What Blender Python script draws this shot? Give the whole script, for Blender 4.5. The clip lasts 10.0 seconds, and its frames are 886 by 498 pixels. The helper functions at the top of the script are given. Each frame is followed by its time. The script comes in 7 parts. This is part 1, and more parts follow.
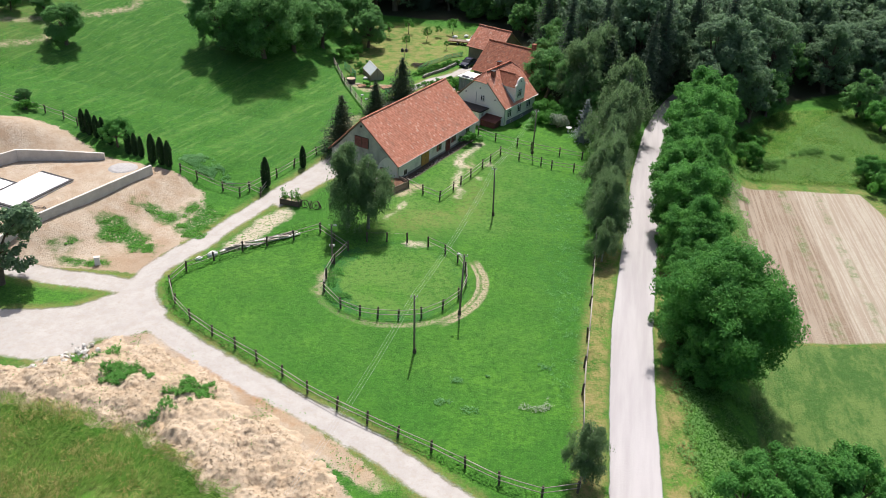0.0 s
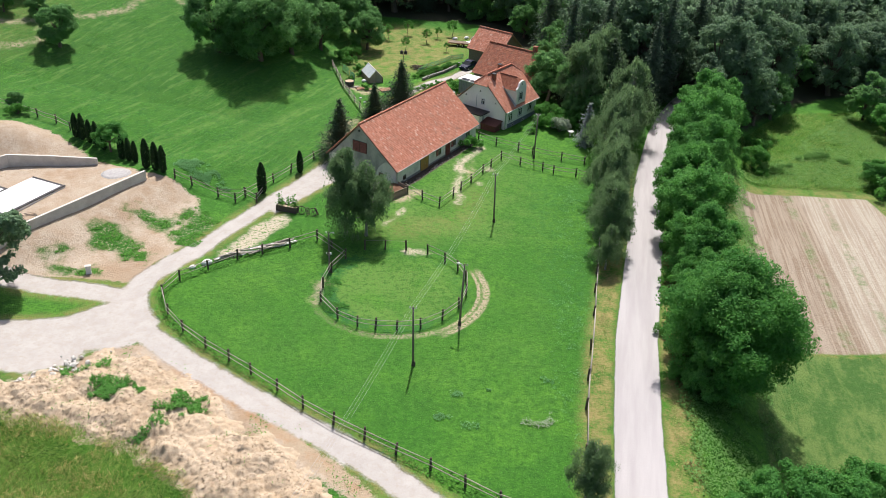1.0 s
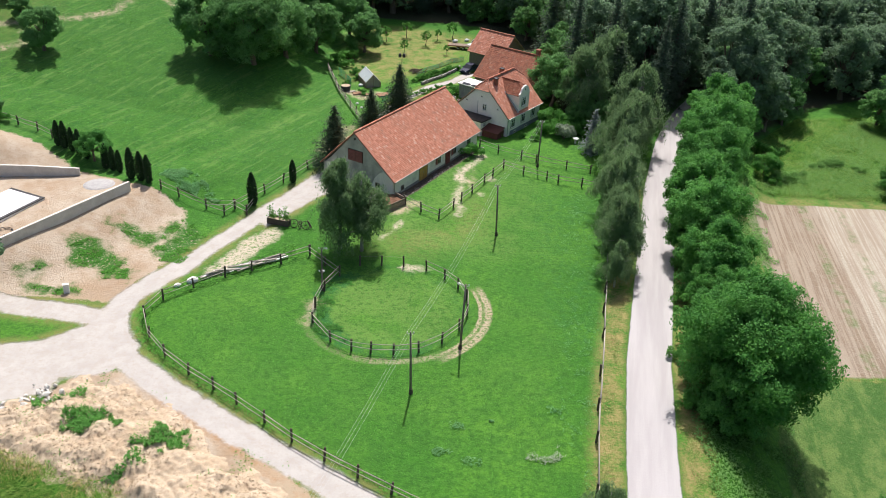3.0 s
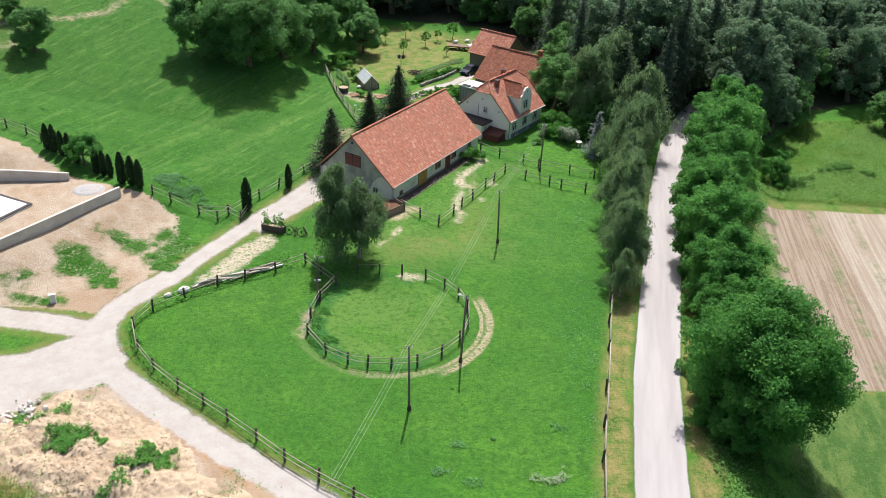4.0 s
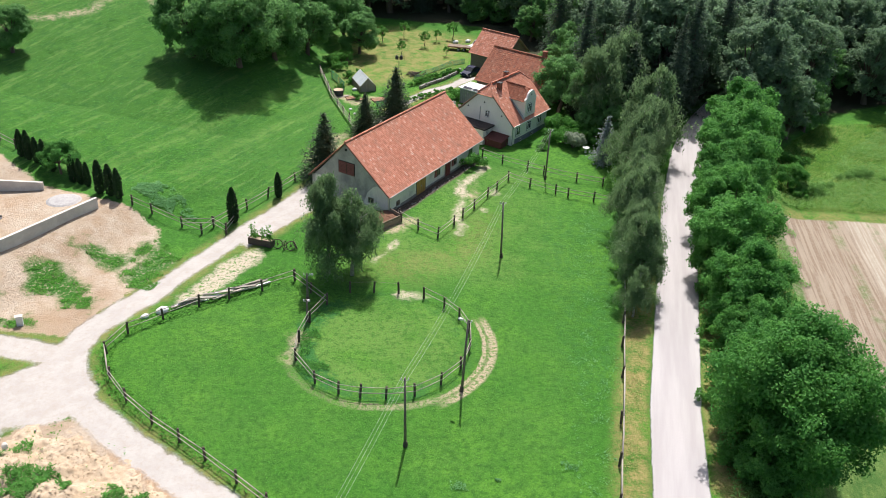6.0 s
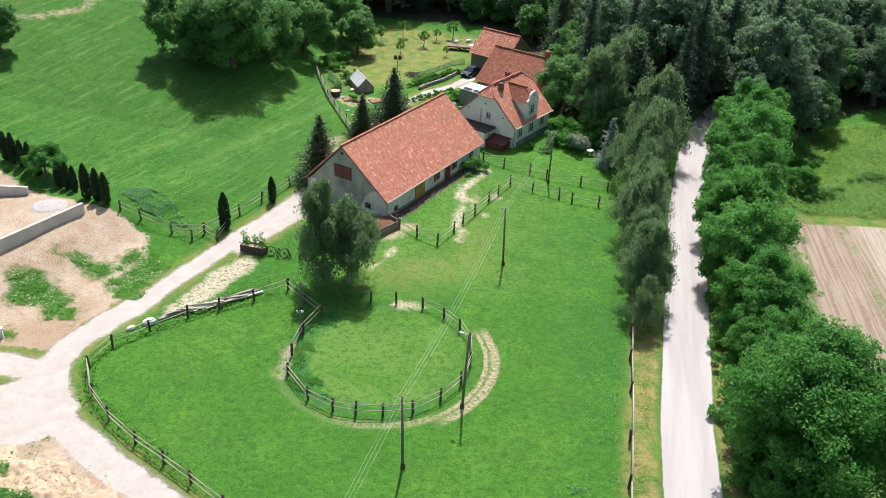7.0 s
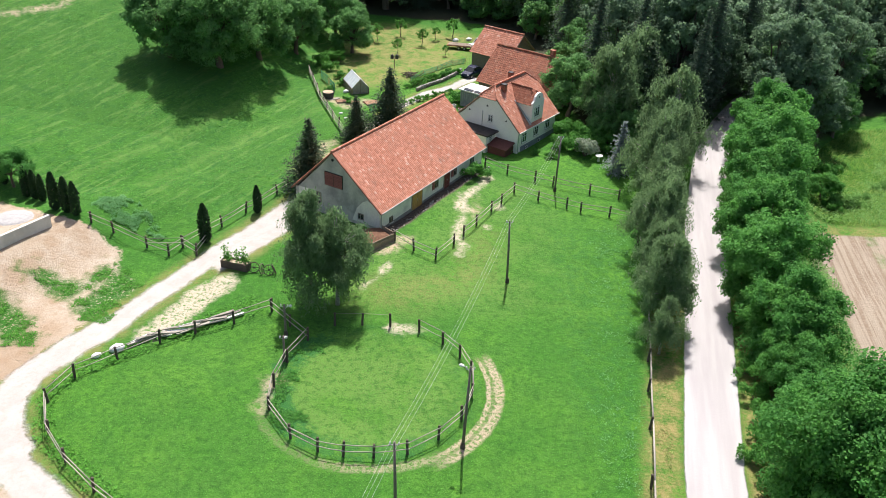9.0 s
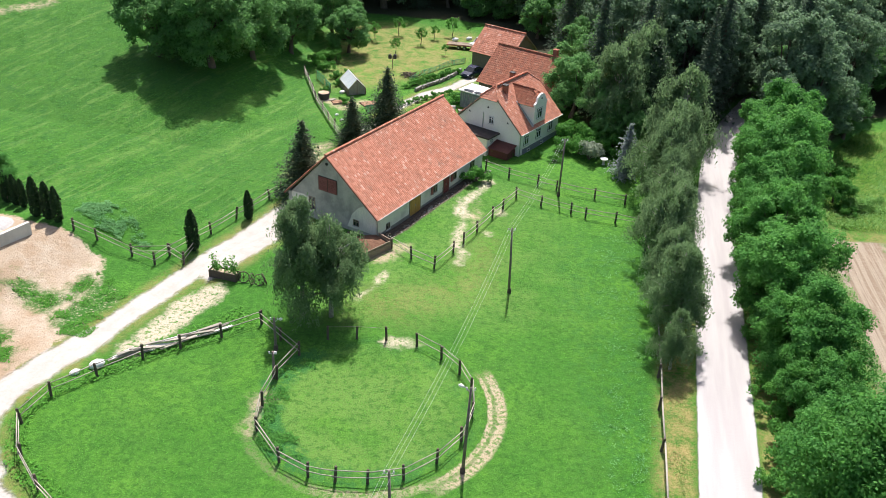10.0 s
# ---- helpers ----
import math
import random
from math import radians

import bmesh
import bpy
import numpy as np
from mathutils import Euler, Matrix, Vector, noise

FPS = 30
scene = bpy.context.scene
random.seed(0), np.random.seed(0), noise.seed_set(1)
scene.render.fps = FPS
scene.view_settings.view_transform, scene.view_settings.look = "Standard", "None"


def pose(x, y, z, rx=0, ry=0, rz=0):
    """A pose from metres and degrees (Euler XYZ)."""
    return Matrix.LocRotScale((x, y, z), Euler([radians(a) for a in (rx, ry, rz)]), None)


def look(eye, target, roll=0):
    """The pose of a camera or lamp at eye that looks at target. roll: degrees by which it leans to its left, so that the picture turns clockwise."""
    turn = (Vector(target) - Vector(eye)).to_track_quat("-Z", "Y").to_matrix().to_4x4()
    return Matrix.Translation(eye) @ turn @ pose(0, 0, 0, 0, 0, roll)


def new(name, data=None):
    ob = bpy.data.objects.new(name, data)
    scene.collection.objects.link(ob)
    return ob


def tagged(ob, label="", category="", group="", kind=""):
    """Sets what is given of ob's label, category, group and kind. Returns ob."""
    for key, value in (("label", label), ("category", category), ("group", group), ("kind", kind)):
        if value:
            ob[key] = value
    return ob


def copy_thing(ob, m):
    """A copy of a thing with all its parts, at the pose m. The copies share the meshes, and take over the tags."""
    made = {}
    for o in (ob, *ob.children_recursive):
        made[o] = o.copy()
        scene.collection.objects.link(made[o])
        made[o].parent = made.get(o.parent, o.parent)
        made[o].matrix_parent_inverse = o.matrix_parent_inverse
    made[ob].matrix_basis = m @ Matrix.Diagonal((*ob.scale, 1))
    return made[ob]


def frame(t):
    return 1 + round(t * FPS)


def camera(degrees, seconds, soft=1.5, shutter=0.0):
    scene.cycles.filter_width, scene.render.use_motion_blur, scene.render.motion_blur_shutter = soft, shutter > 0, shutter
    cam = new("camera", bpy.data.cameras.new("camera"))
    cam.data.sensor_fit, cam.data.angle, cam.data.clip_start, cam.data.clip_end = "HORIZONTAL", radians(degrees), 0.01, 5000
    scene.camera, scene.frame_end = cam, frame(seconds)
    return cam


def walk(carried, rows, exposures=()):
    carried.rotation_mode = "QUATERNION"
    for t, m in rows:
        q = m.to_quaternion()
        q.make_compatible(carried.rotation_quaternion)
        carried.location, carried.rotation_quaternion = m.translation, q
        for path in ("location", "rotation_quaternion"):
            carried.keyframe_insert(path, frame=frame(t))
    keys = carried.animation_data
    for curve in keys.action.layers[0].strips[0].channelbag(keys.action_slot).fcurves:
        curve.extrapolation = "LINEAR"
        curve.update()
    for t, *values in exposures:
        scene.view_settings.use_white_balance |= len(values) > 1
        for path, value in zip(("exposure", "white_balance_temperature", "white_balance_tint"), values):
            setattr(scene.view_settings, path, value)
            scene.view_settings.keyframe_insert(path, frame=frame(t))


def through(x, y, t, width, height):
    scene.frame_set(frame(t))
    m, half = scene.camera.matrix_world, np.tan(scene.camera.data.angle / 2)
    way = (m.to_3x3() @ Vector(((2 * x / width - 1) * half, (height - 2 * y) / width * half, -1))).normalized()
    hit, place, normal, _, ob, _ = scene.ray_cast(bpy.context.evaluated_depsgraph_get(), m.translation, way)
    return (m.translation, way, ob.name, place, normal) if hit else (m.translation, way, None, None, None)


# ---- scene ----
cam = camera(54.6, 10.0, soft=0.65)
PATH = [
    (0, (-0.001, -0.044, 51.401), (-0.001, 8.642, 46.446), 3.0),
    (0.5, (-0.008, 1.162, 51.250), (-0.008, 9.849, 46.295), 3.0),
    (1, (-0.017, 2.433, 51.061), (-0.017, 11.119, 46.106), 3.0),
    (1.5, (-0.028, 3.762, 50.836), (-0.028, 12.449, 45.881), 3.0),
    (2, (-0.041, 5.147, 50.574), (-0.041, 13.833, 45.620), 3.0),
    (2.5, (-0.055, 6.582, 50.278), (-0.055, 15.269, 45.323), 3.0),
    (3, (-0.069, 8.065, 49.948), (-0.069, 16.751, 44.993), 3.0),
    (3.5, (-0.084, 9.591, 49.584), (-0.084, 18.277, 44.630), 3.0),
    (4, (-0.098, 11.156, 49.190), (-0.098, 19.843, 44.235), 3.0),
    (4.5, (-0.111, 12.760, 48.765), (-0.111, 21.446, 43.811), 3.0),
    (5, (-0.123, 14.397, 48.313), (-0.123, 23.083, 43.358), 3.0),
    (5.5, (-0.133, 16.067, 47.834), (-0.133, 24.753, 42.879), 3.0),
    (6, (-0.140, 17.766, 47.330), (-0.140, 26.452, 42.375), 3.0),
    (6.5, (-0.144, 19.493, 46.803), (-0.144, 28.179, 41.849), 3.0),
    (7, (-0.145, 21.246, 46.257), (-0.145, 29.933, 41.302), 3.0),
    (7.5, (-0.142, 23.025, 45.692), (-0.142, 31.711, 40.738), 3.0),
    (8, (-0.134, 24.827, 45.112), (-0.134, 33.513, 40.158), 3.0),
    (8.5, (-0.121, 26.652, 44.520), (-0.121, 35.338, 39.565), 3.0),
    (9, (-0.102, 28.500, 43.917), (-0.102, 37.186, 38.962), 3.0),
    (9.5, (-0.078, 30.370, 43.307), (-0.078, 39.057, 38.352), 3.0),
    (10, (-0.046, 32.263, 42.692), (-0.046, 40.950, 37.738), 3.0),
]
walk(cam, [(t, look(e, g, r)) for t, e, g, r in PATH], exposures=((0.0, 0.50, 6450, 13), (2.5, 0.53, 6450, 13), (5.5, 0.62, 6450, 13), (8.0, 0.75, 6450, 13), (10.0, 0.87, 6450, 13)))

# ---------------------------------------------------------------- daylight
SUN_EL, SUN_AZ = radians(58), radians(3)          # azimuth east of +y
world = bpy.data.worlds.new("sky")
scene.world = world
world.use_nodes = True
wt = world.node_tree
sky = wt.nodes.new("ShaderNodeTexSky")
sky.sky_type, sky.sun_disc = "NISHITA", False
sky.sun_elevation, sky.sun_rotation = SUN_EL, SUN_AZ
sky.air_density, sky.dust_density, sky.ozone_density = 1.0, 4.0, 1.0
wt.links.new(sky.outputs[0], wt.nodes["Background"].inputs[0])
wt.nodes["Background"].inputs[1].default_value = 0.093
sun = new("sun", bpy.data.lights.new("sun", "SUN"))
sun.data.energy, sun.data.angle, sun.data.color = 4.0, radians(0.55), (1.0, 0.96, 0.915)
sun_way = Vector((math.sin(SUN_AZ) * math.cos(SUN_EL), math.cos(SUN_AZ) * math.cos(SUN_EL), math.sin(SUN_EL)))
sun.matrix_world = look(sun_way * 300, (0, 0, 0))

# ---------------------------------------------------------------- lie of the land
ROAD_Y = (-400, 0, 52, 64, 75, 92, 105, 115, 125, 132, 140, 147, 156, 175, 230, 400)
ROAD_X = (-35, 9.3, 16.9, 18.6, 20.4, 24.1, 27.0, 29.2, 32.0, 34.0, 37.0, 40.3, 45.5, 58, 98, 220)


def road_x(y):
    return np.interp(y, ROAD_Y, ROAD_X)


def step(a, b, v):
    s = np.clip((v - a) / (b - a), 0, 1)
    return s * s * (3 - 2 * s)


def height(x, y):
    """Ground level: flat paddock, a hillside to the west, low fields to the east, a raised building plot."""
    x, y = np.asarray(x, float), np.asarray(y, float)
    side = x - road_x(y)
    low = -5.0 * step(5, 17, side) * step(20, 60, y)
    west = np.clip(-x - 28, -50, 75)
    hill = 0.16 * np.log1p(np.exp(west / 2.5)) * 2.5 * step(88, 122, y) + 0.17 * np.clip(y - 128, 0, 70) * step(-6, 6, west)
    s = (x + 48.9) * 0.866 - (y - 87.1) * 0.5
    plot = 2.3 * (1 - step(0.2, 9, s)) * step(80, 88, y) * (1 - step(100, 128, y))
    wide = 0.10 * np.sin(x * 0.21 + 1.3) * np.sin(y * 0.17) + 0.05 * np.sin(x * 0.63 + y * 0.4)
    bank = 1.7 * np.exp(-((x + 62) ** 2) / 70 - (y - 109.5) ** 2 / 12)
    back = 0.06 * np.clip(y - 195, 0, 400)
    return low + np.maximum(hill, plot) + wide * step(3, 6, np.abs(side)) + back + bank
# ---------------------------------------------------------------- node helpers
class Nodes:
    def __init__(self, name):
        self.m = bpy.data.materials.new(name)
        self.m.use_nodes = True
        self.t = self.m.node_tree
        self.b = self.t.nodes["Principled BSDF"]
        self.out = self.t.nodes["Material Output"]
        self.b.inputs["Specular IOR Level"].default_value = 0.25

    def put(self, sock, v):
        if isinstance(v, bpy.types.NodeSocket):
            self.t.links.new(v, sock)
        elif isinstance(v, tuple) and len(v) == 3 and sock.type == "RGBA":
            sock.default_value = (*v, 1)
        else:
            sock.default_value = v

    def place(self):
        return self.t.nodes.new("ShaderNodeNewGeometry").outputs["Position"]

    def local(self):
        return self.t.nodes.new("ShaderNodeTexCoord").outputs["Object"]

    def island(self):
        return self.t.nodes.new("ShaderNodeNewGeometry").outputs["Random Per Island"]

    def chance(self):
        return self.t.nodes.new("ShaderNodeObjectInfo").outputs["Random"]

    def attr(self, name):
        n = self.t.nodes.new("ShaderNodeAttribute")
        n.attribute_name = name
        return n.outputs["Fac"]

    def noise(self, scale, detail=4, rough=0.6, at=None, squeeze=None):
        n = self.t.nodes.new("ShaderNodeTexNoise")
        n.inputs["Scale"].default_value, n.inputs["Detail"].default_value, n.inputs["Roughness"].default_value = scale, detail, rough
        at = at or self.place()
        if squeeze:
            for spin, scale3 in ((squeeze[3], (1, 1, 1)), (0, squeeze[:3])):
                k = self.t.nodes.new("ShaderNodeMapping")
                self.put(k.inputs["Vector"], at)
                k.inputs["Rotation"].default_value = (0, 0, radians(spin))
                k.inputs["Scale"].default_value = scale3
                at = k.outputs[0]
        self.put(n.inputs["Vector"], at)
        return n.outputs["Fac"]

    def math(self, op, a, b=0.0):
        n = self.t.nodes.new("ShaderNodeMath")
        n.operation = op
        self.put(n.inputs[0], a), self.put(n.inputs[1], b)
        return n.outputs[0]

    def span(self, v, a, b, c=0.0, d=1.0):
        n = self.t.nodes.new("ShaderNodeMapRange")
        n.interpolation_type = "SMOOTHSTEP"
        for i, x in enumerate((v, a, b, c, d)):
            self.put(n.inputs[i], x)
        return n.outputs[0]

    def mix(self, f, a, b, how="MIX"):
        n = self.t.nodes.new("ShaderNodeMix")
        n.data_type, n.blend_type = "RGBA", how
        self.put(n.inputs[0], f), self.put(n.inputs[6], a), self.put(n.inputs[7], b)
        return n.outputs[2]

    def bump(self, h, strength=0.5, distance=0.05):
        n = self.t.nodes.new("ShaderNodeBump")
        n.inputs["Strength"].default_value, n.inputs["Distance"].default_value = strength, distance
        self.put(n.inputs["Height"], h)
        self.put(self.b.inputs["Normal"], n.outputs[0])

    def done(self, colour, rough=0.85, metal=0.0):
        self.put(self.b.inputs["Base Color"], colour)
        self.put(self.b.inputs["Roughness"], rough)
        self.put(self.b.inputs["Metallic"], metal)
        return self.m


def surface(name, a, b, scale=2.0, rough=0.8, bump=0.3, dirt=None, metal=0.0, grain=30.0, per=False, depth=0.02):
    """A plain surface: two tones at a large scale, a fine grain, stains and relief."""
    n = Nodes(name)
    at = n.local()
    big = n.noise(scale, 5, 0.65, at)
    fine = n.noise(grain, 3, 0.6, at)
    c = n.mix(n.span(big, 0.32, 0.68), a, b)
    c = n.mix(n.span(fine, 0.3, 0.75, 0, 0.35), c, tuple(v * 0.55 for v in a))
    if per:
        c = n.mix(n.math("MULTIPLY", n.island(), 0.55), c, tuple(v * 0.5 for v in b))
        c = n.mix(n.math("MULTIPLY", n.chance(), 0.35), c, tuple(min(1, v * 1.3) for v in b))
    if dirt:
        c = n.mix(n.span(n.noise(scale * 0.37, 6, 0.7, at), 0.52, 0.72, 0, 0.8), c, dirt)
    if bump:
        n.bump(n.math("ADD", fine, big), bump, depth)
    return n.done(c, n.span(fine, 0.2, 0.8, max(0.05, rough - 0.1), min(1, rough + 0.1)), metal)


def leafy(name, dark, light, tip, through=0.35, rough=0.6, gloss=0.12):
    """Foliage: each leaf has its own green, with light coming through it."""
    n = Nodes(name)
    c = n.mix(n.island(), dark, light)
    c = n.mix(n.span(n.noise(0.35, 3), 0.4, 0.7, 0, 0.7), c, tip)
    c = n.mix(n.math("MULTIPLY", n.chance(), 0.4), c, dark)
    n.done(c, rough)
    n.b.inputs["Specular IOR Level"].default_value = gloss
    back = n.t.nodes.new("ShaderNodeBsdfTranslucent")
    n.put(back.inputs["Color"], n.mix(0.5, c, tip))
    mixer = n.t.nodes.new("ShaderNodeMixShader")
    mixer.inputs[0].default_value = through
    n.t.links.new(n.b.outputs[0], mixer.inputs[1])
    n.t.links.new(back.outputs[0], mixer.inputs[2])
    n.t.links.new(mixer.outputs[0], n.out.inputs["Surface"])
    return n.m


def tiles(name, a, b, c, moss):
    """Fired clay roof tiles: every tile its own red, weathering in patches."""
    n = Nodes(name)
    r = n.island()
    col = n.mix(n.span(r, 0.0, 1.0), a, b)
    col = n.mix(n.span(r, 0.94, 0.97, 0, 0.6), col, c)
    col = n.mix(n.span(n.math("FRACT", n.math("MULTIPLY", r, 17.0)), 0.8, 1.0, 0, 0.4), col, tuple(v * 0.6 for v in a))
    col = n.mix(n.span(n.noise(0.35, 5, 0.7), 0.45, 0.75, 0, 0.55), col, moss)
    col = n.mix(n.span(n.noise(5, 5, 0.75), 0.45, 0.75, 0, 0.55), col, tuple(v * 0.55 for v in a))
    col = n.mix(n.span(n.noise(1.1, 5, 0.75), 0.54, 0.7, 0, 0.55), col, (0.17, 0.125, 0.10))
    n.bump(n.noise(25, 3), 0.4, 0.02)
    return n.done(col, 0.8)


def land():
    """The ground: grass with its worn, dry, mown, tilled, bare and gravelled stretches by the distance to their edges."""
    n = Nodes("ground_cover")
    at = n.place()
    big, mid, fine, grain = n.noise(0.045, 4, 0.6, at), n.noise(0.5, 5, 0.65, at), n.noise(3.5, 5, 0.7, at), n.noise(16, 3, 0.7, at)
    rag = n.math("SUBTRACT", n.math("ADD", n.math("MULTIPLY", mid, 1.6), n.math("MULTIPLY", fine, 0.9)), 1.25)

    def inside(name, width, soft=0.25):
        return n.span(n.math("ADD", n.attr(name), n.math("MULTIPLY", rag, width)), soft, -soft)

    g = n.mix(n.span(n.math("ADD", n.math("MULTIPLY", big, 0.6), n.math("MULTIPLY", n.noise(0.14, 5, 0.65, at), 0.4)), 0.42, 0.58), GRASS_A, GRASS_B)
    g = n.mix(n.span(mid, 0.42, 0.62, 0, 0.75), g, GRASS_C)
    g = n.mix(n.span(fine, 0.46, 0.62, 0, 0.7), g, GRASS_D)
    g = n.mix(n.span(grain, 0.5, 0.66, 0, 0.55), g, GRASS_E)
    g = n.mix(n.math("MULTIPLY", n.attr("sward"), n.span(n.noise(0.16, 5, 0.7, at), 0.36, 0.6, 0.15, 0.8)), g, n.mix(fine, (0.10, 0.225, 0.034), (0.155, 0.255, 0.062)))
    tuft = n.noise(1.7, 6, 0.78, at)
    g = n.mix(n.span(tuft, 0.5, 0.59, 0, 0.62), g, GRASS_D)
    g = n.mix(n.span(tuft, 0.47, 0.37, 0, 0.35), g, GRASS_E)
    g = n.mix(n.math("MULTIPLY", n.attr("lush"), n.span(n.math("ADD", n.math("MULTIPLY", n.attr("lush"), 0.1), n.noise(0.9, 6, 0.78, at)), 0.5, 0.62, 0, 0.95)), g, n.mix(grain, (0.018, 0.105, 0.022), (0.04, 0.17, 0.035)))
    mow, clump = n.noise(1.1, 6, 0.75, at, (1, 0.07, 1, 22)), n.noise(1.5, 6, 0.78, at, (1, 0.45, 1, 22))
    hay = n.span(n.attr("hay"), 0, 1)
    g = n.mix(n.math("MULTIPLY", hay, n.span(big, 0.4, 0.62, 0.15, 0.75)), g, n.mix(fine, (0.036, 0.135, 0.016), (0.055, 0.155, 0.024)))
    g = n.mix(n.math("MULTIPLY", hay, n.span(mow, 0.5, 0.64, 0, 0.5)), g, n.mix(fine, (0.11, 0.25, 0.045), (0.20, 0.30, 0.09)))
    g = n.mix(n.math("MULTIPLY", hay, n.span(clump, 0.5, 0.6, 0, 0.75)), g, (0.026, 0.12, 0.018))
    g = n.mix(n.math("MULTIPLY", inside("swath", 3.0, 1.3), n.span(tuft, 0.4, 0.58, 0.1, 0.6)), g, n.mix(fine, (0.10, 0.24, 0.035), (0.19, 0.30, 0.08)))
    dry = n.math("MULTIPLY", n.attr("dry"), n.span(n.math("ADD", n.math("MULTIPLY", mid, 0.6), n.math("MULTIPLY", fine, 0.4)), 0.35, 0.62))
    g = n.mix(dry, g, n.mix(fine, DRY_A, DRY_B))
    # mown lawn in the low field
    streak = n.noise(0.5, 6, 0.75, at, (1, 0.4, 1, 8))
    g = n.mix(inside("mown", 0.8), g, n.mix(n.span(fine, 0.42, 0.7, 0, 0.6), n.mix(n.span(streak, 0.4, 0.6), MOWN_A, MOWN_B), n.mix(n.span(tuft, 0.46, 0.6), (0.04, 0.105, 0.02), (0.17, 0.21, 0.07))))
    # tilled strip field
    parts = n.t.nodes.new("ShaderNodeSeparateXYZ")
    n.put(parts.inputs[0], at)
    across = n.math("ADD", n.math("SUBTRACT", parts.outputs[0], n.math("MULTIPLY", parts.outputs[1], 0.14)), n.math("MULTIPLY", mid, 0.8))
    band = lambda a, b: n.math("MULTIPLY", n.span(across, a - 0.3, a + 0.3), n.span(across, b + 0.3, b - 0.3))  # noqa: E731
    furrow = n.noise(2.6, 3, 0.6, at, (1, 0.02, 1, 8))
    strips = n.noise(0.2, 2, 0.5, at, (1, 0.02, 1, 8))
    soil = n.mix(n.span(furrow, 0.42, 0.58), TILL_A, TILL_B)
    pale = n.mix(n.span(furrow, 0.4, 0.6), TILL_B, TILL_C)
    soil = n.mix(n.math("MULTIPLY", n.span(across, 37.0, 38.2), n.span(strips, 0.36, 0.46, 0.55, 1.0)), soil, pale)
    soil = n.mix(n.math("MULTIPLY", n.math("MAXIMUM", n.math("MULTIPLY", band(25.2, 28.1), 1.0), n.math("MULTIPLY", n.math("MAXIMUM", band(35.0, 36.4), band(40.4, 41.6)), n.span(mid, 0.42, 0.7, 0, 0.7))), n.span(fine, 0.3, 0.5)), soil, (0.075, 0.17, 0.03))
    soil = n.mix(n.span(tuft, 0.45, 0.62, 0, 0.45), soil, n.mix(mid, TILL_A, TILL_C))
    soil = n.mix(n.span(grain, 0.5, 0.8, 0, 0.5), soil, tuple(v * 0.55 for v in TILL_A))
    g = n.mix(inside("tilled", 0.5), g, soil)
    # bare earth of the building plot, and its green islands
    e = n.mix(n.span(mid, 0.3, 0.7), EARTH_A, EARTH_B)
    e = n.mix(n.span(big, 0.5, 0.62, 0, 0.6), e, EARTH_C)
    e = n.mix(n.span(n.noise(0.22, 6, 0.7, at), 0.5, 0.66, 0, 0.65), e, EARTH_C)
    e = n.mix(n.span(tuft, 0.52, 0.66, 0, 0.45), e, (0.33, 0.245, 0.155))
    e = n.mix(n.span(fine, 0.5, 0.75, 0, 0.5), e, tuple(v * 0.6 for v in EARTH_A))
    e = n.mix(n.math("MULTIPLY", inside("fringe", 1.5, 0.5), n.span(mid, 0.4, 0.6, 0.2, 0.85)), e, (0.40, 0.245, 0.125))
    g = n.mix(inside("earth", 1.6), g, n.mix(n.math("MULTIPLY", inside("weed", 3.6, 0.8), n.span(fine, 0.32, 0.5)), e, n.mix(fine, GRASS_A, GRASS_D)))
    # leaf litter under the wood, the trees' shade put into its dark colour
    g = n.mix(inside("shaded_litter", 2.0, 0.8), g, n.mix(fine, (0.055, 0.045, 0.03), (0.035, 0.055, 0.02)))
    # trodden earth, then gravel and the paved road
    g = n.mix(n.math("MULTIPLY", inside("worn", 3.0, 0.9), n.span(n.math("ADD", n.math("MULTIPLY", fine, 0.5), n.math("MULTIPLY", tuft, 0.5)), 0.4, 0.54)), g, n.mix(mid, WORN_A, WORN_B))
    g = n.mix(n.math("MULTIPLY", inside("trod", 1.8, 0.5), n.span(n.math("ADD", n.math("MULTIPLY", fine, 0.5), n.math("MULTIPLY", tuft, 0.5)), 0.4, 0.52)), g, n.mix(mid, WORN_B, (0.52, 0.455, 0.36)))
    ring = n.t.nodes.new("ShaderNodeVectorMath")
    ring.operation = "DISTANCE"
    n.put(ring.inputs[0], at)
    ring.inputs[1].default_value = (-5.1, 82.7, 0)
    r = n.math("ADD", ring.outputs["Value"], n.math("MULTIPLY", n.math("SUBTRACT", mid, 0.5), 0.5))
    groove = lambda a, w: n.span(n.math("ABSOLUTE", n.math("SUBTRACT", r, a)), w, w * 0.35)  # noqa: E731
    lines = n.math("MAXIMUM", n.math("MAXIMUM", groove(9.3, 0.3), groove(10.1, 0.55)), n.math("MULTIPLY", groove(9.7, 0.6), 0.4))
    g = n.mix(n.math("MULTIPLY", n.math("MULTIPLY", n.attr("arc"), lines), n.span(fine, 0.4, 0.54, 0.2, 1)), g, n.mix(mid, WORN_A, WORN_B))
    g = n.mix(n.math("MULTIPLY", n.math("MULTIPLY", n.attr("faint"), groove(9.3, 0.6)), n.span(n.math("ADD", n.math("MULTIPLY", fine, 0.5), n.math("MULTIPLY", tuft, 0.5)), 0.42, 0.56, 0, 0.75)), g, n.mix(mid, WORN_A, WORN_B))
    # dark soil along the barn front, the eave's shadow deepened in its colour
    g = n.mix(inside("eave_shade_soil", 0.35, 0.2), g, n.mix(n.span(fine, 0.4, 0.6), (0.065, 0.052, 0.042), (0.125, 0.10, 0.08)))
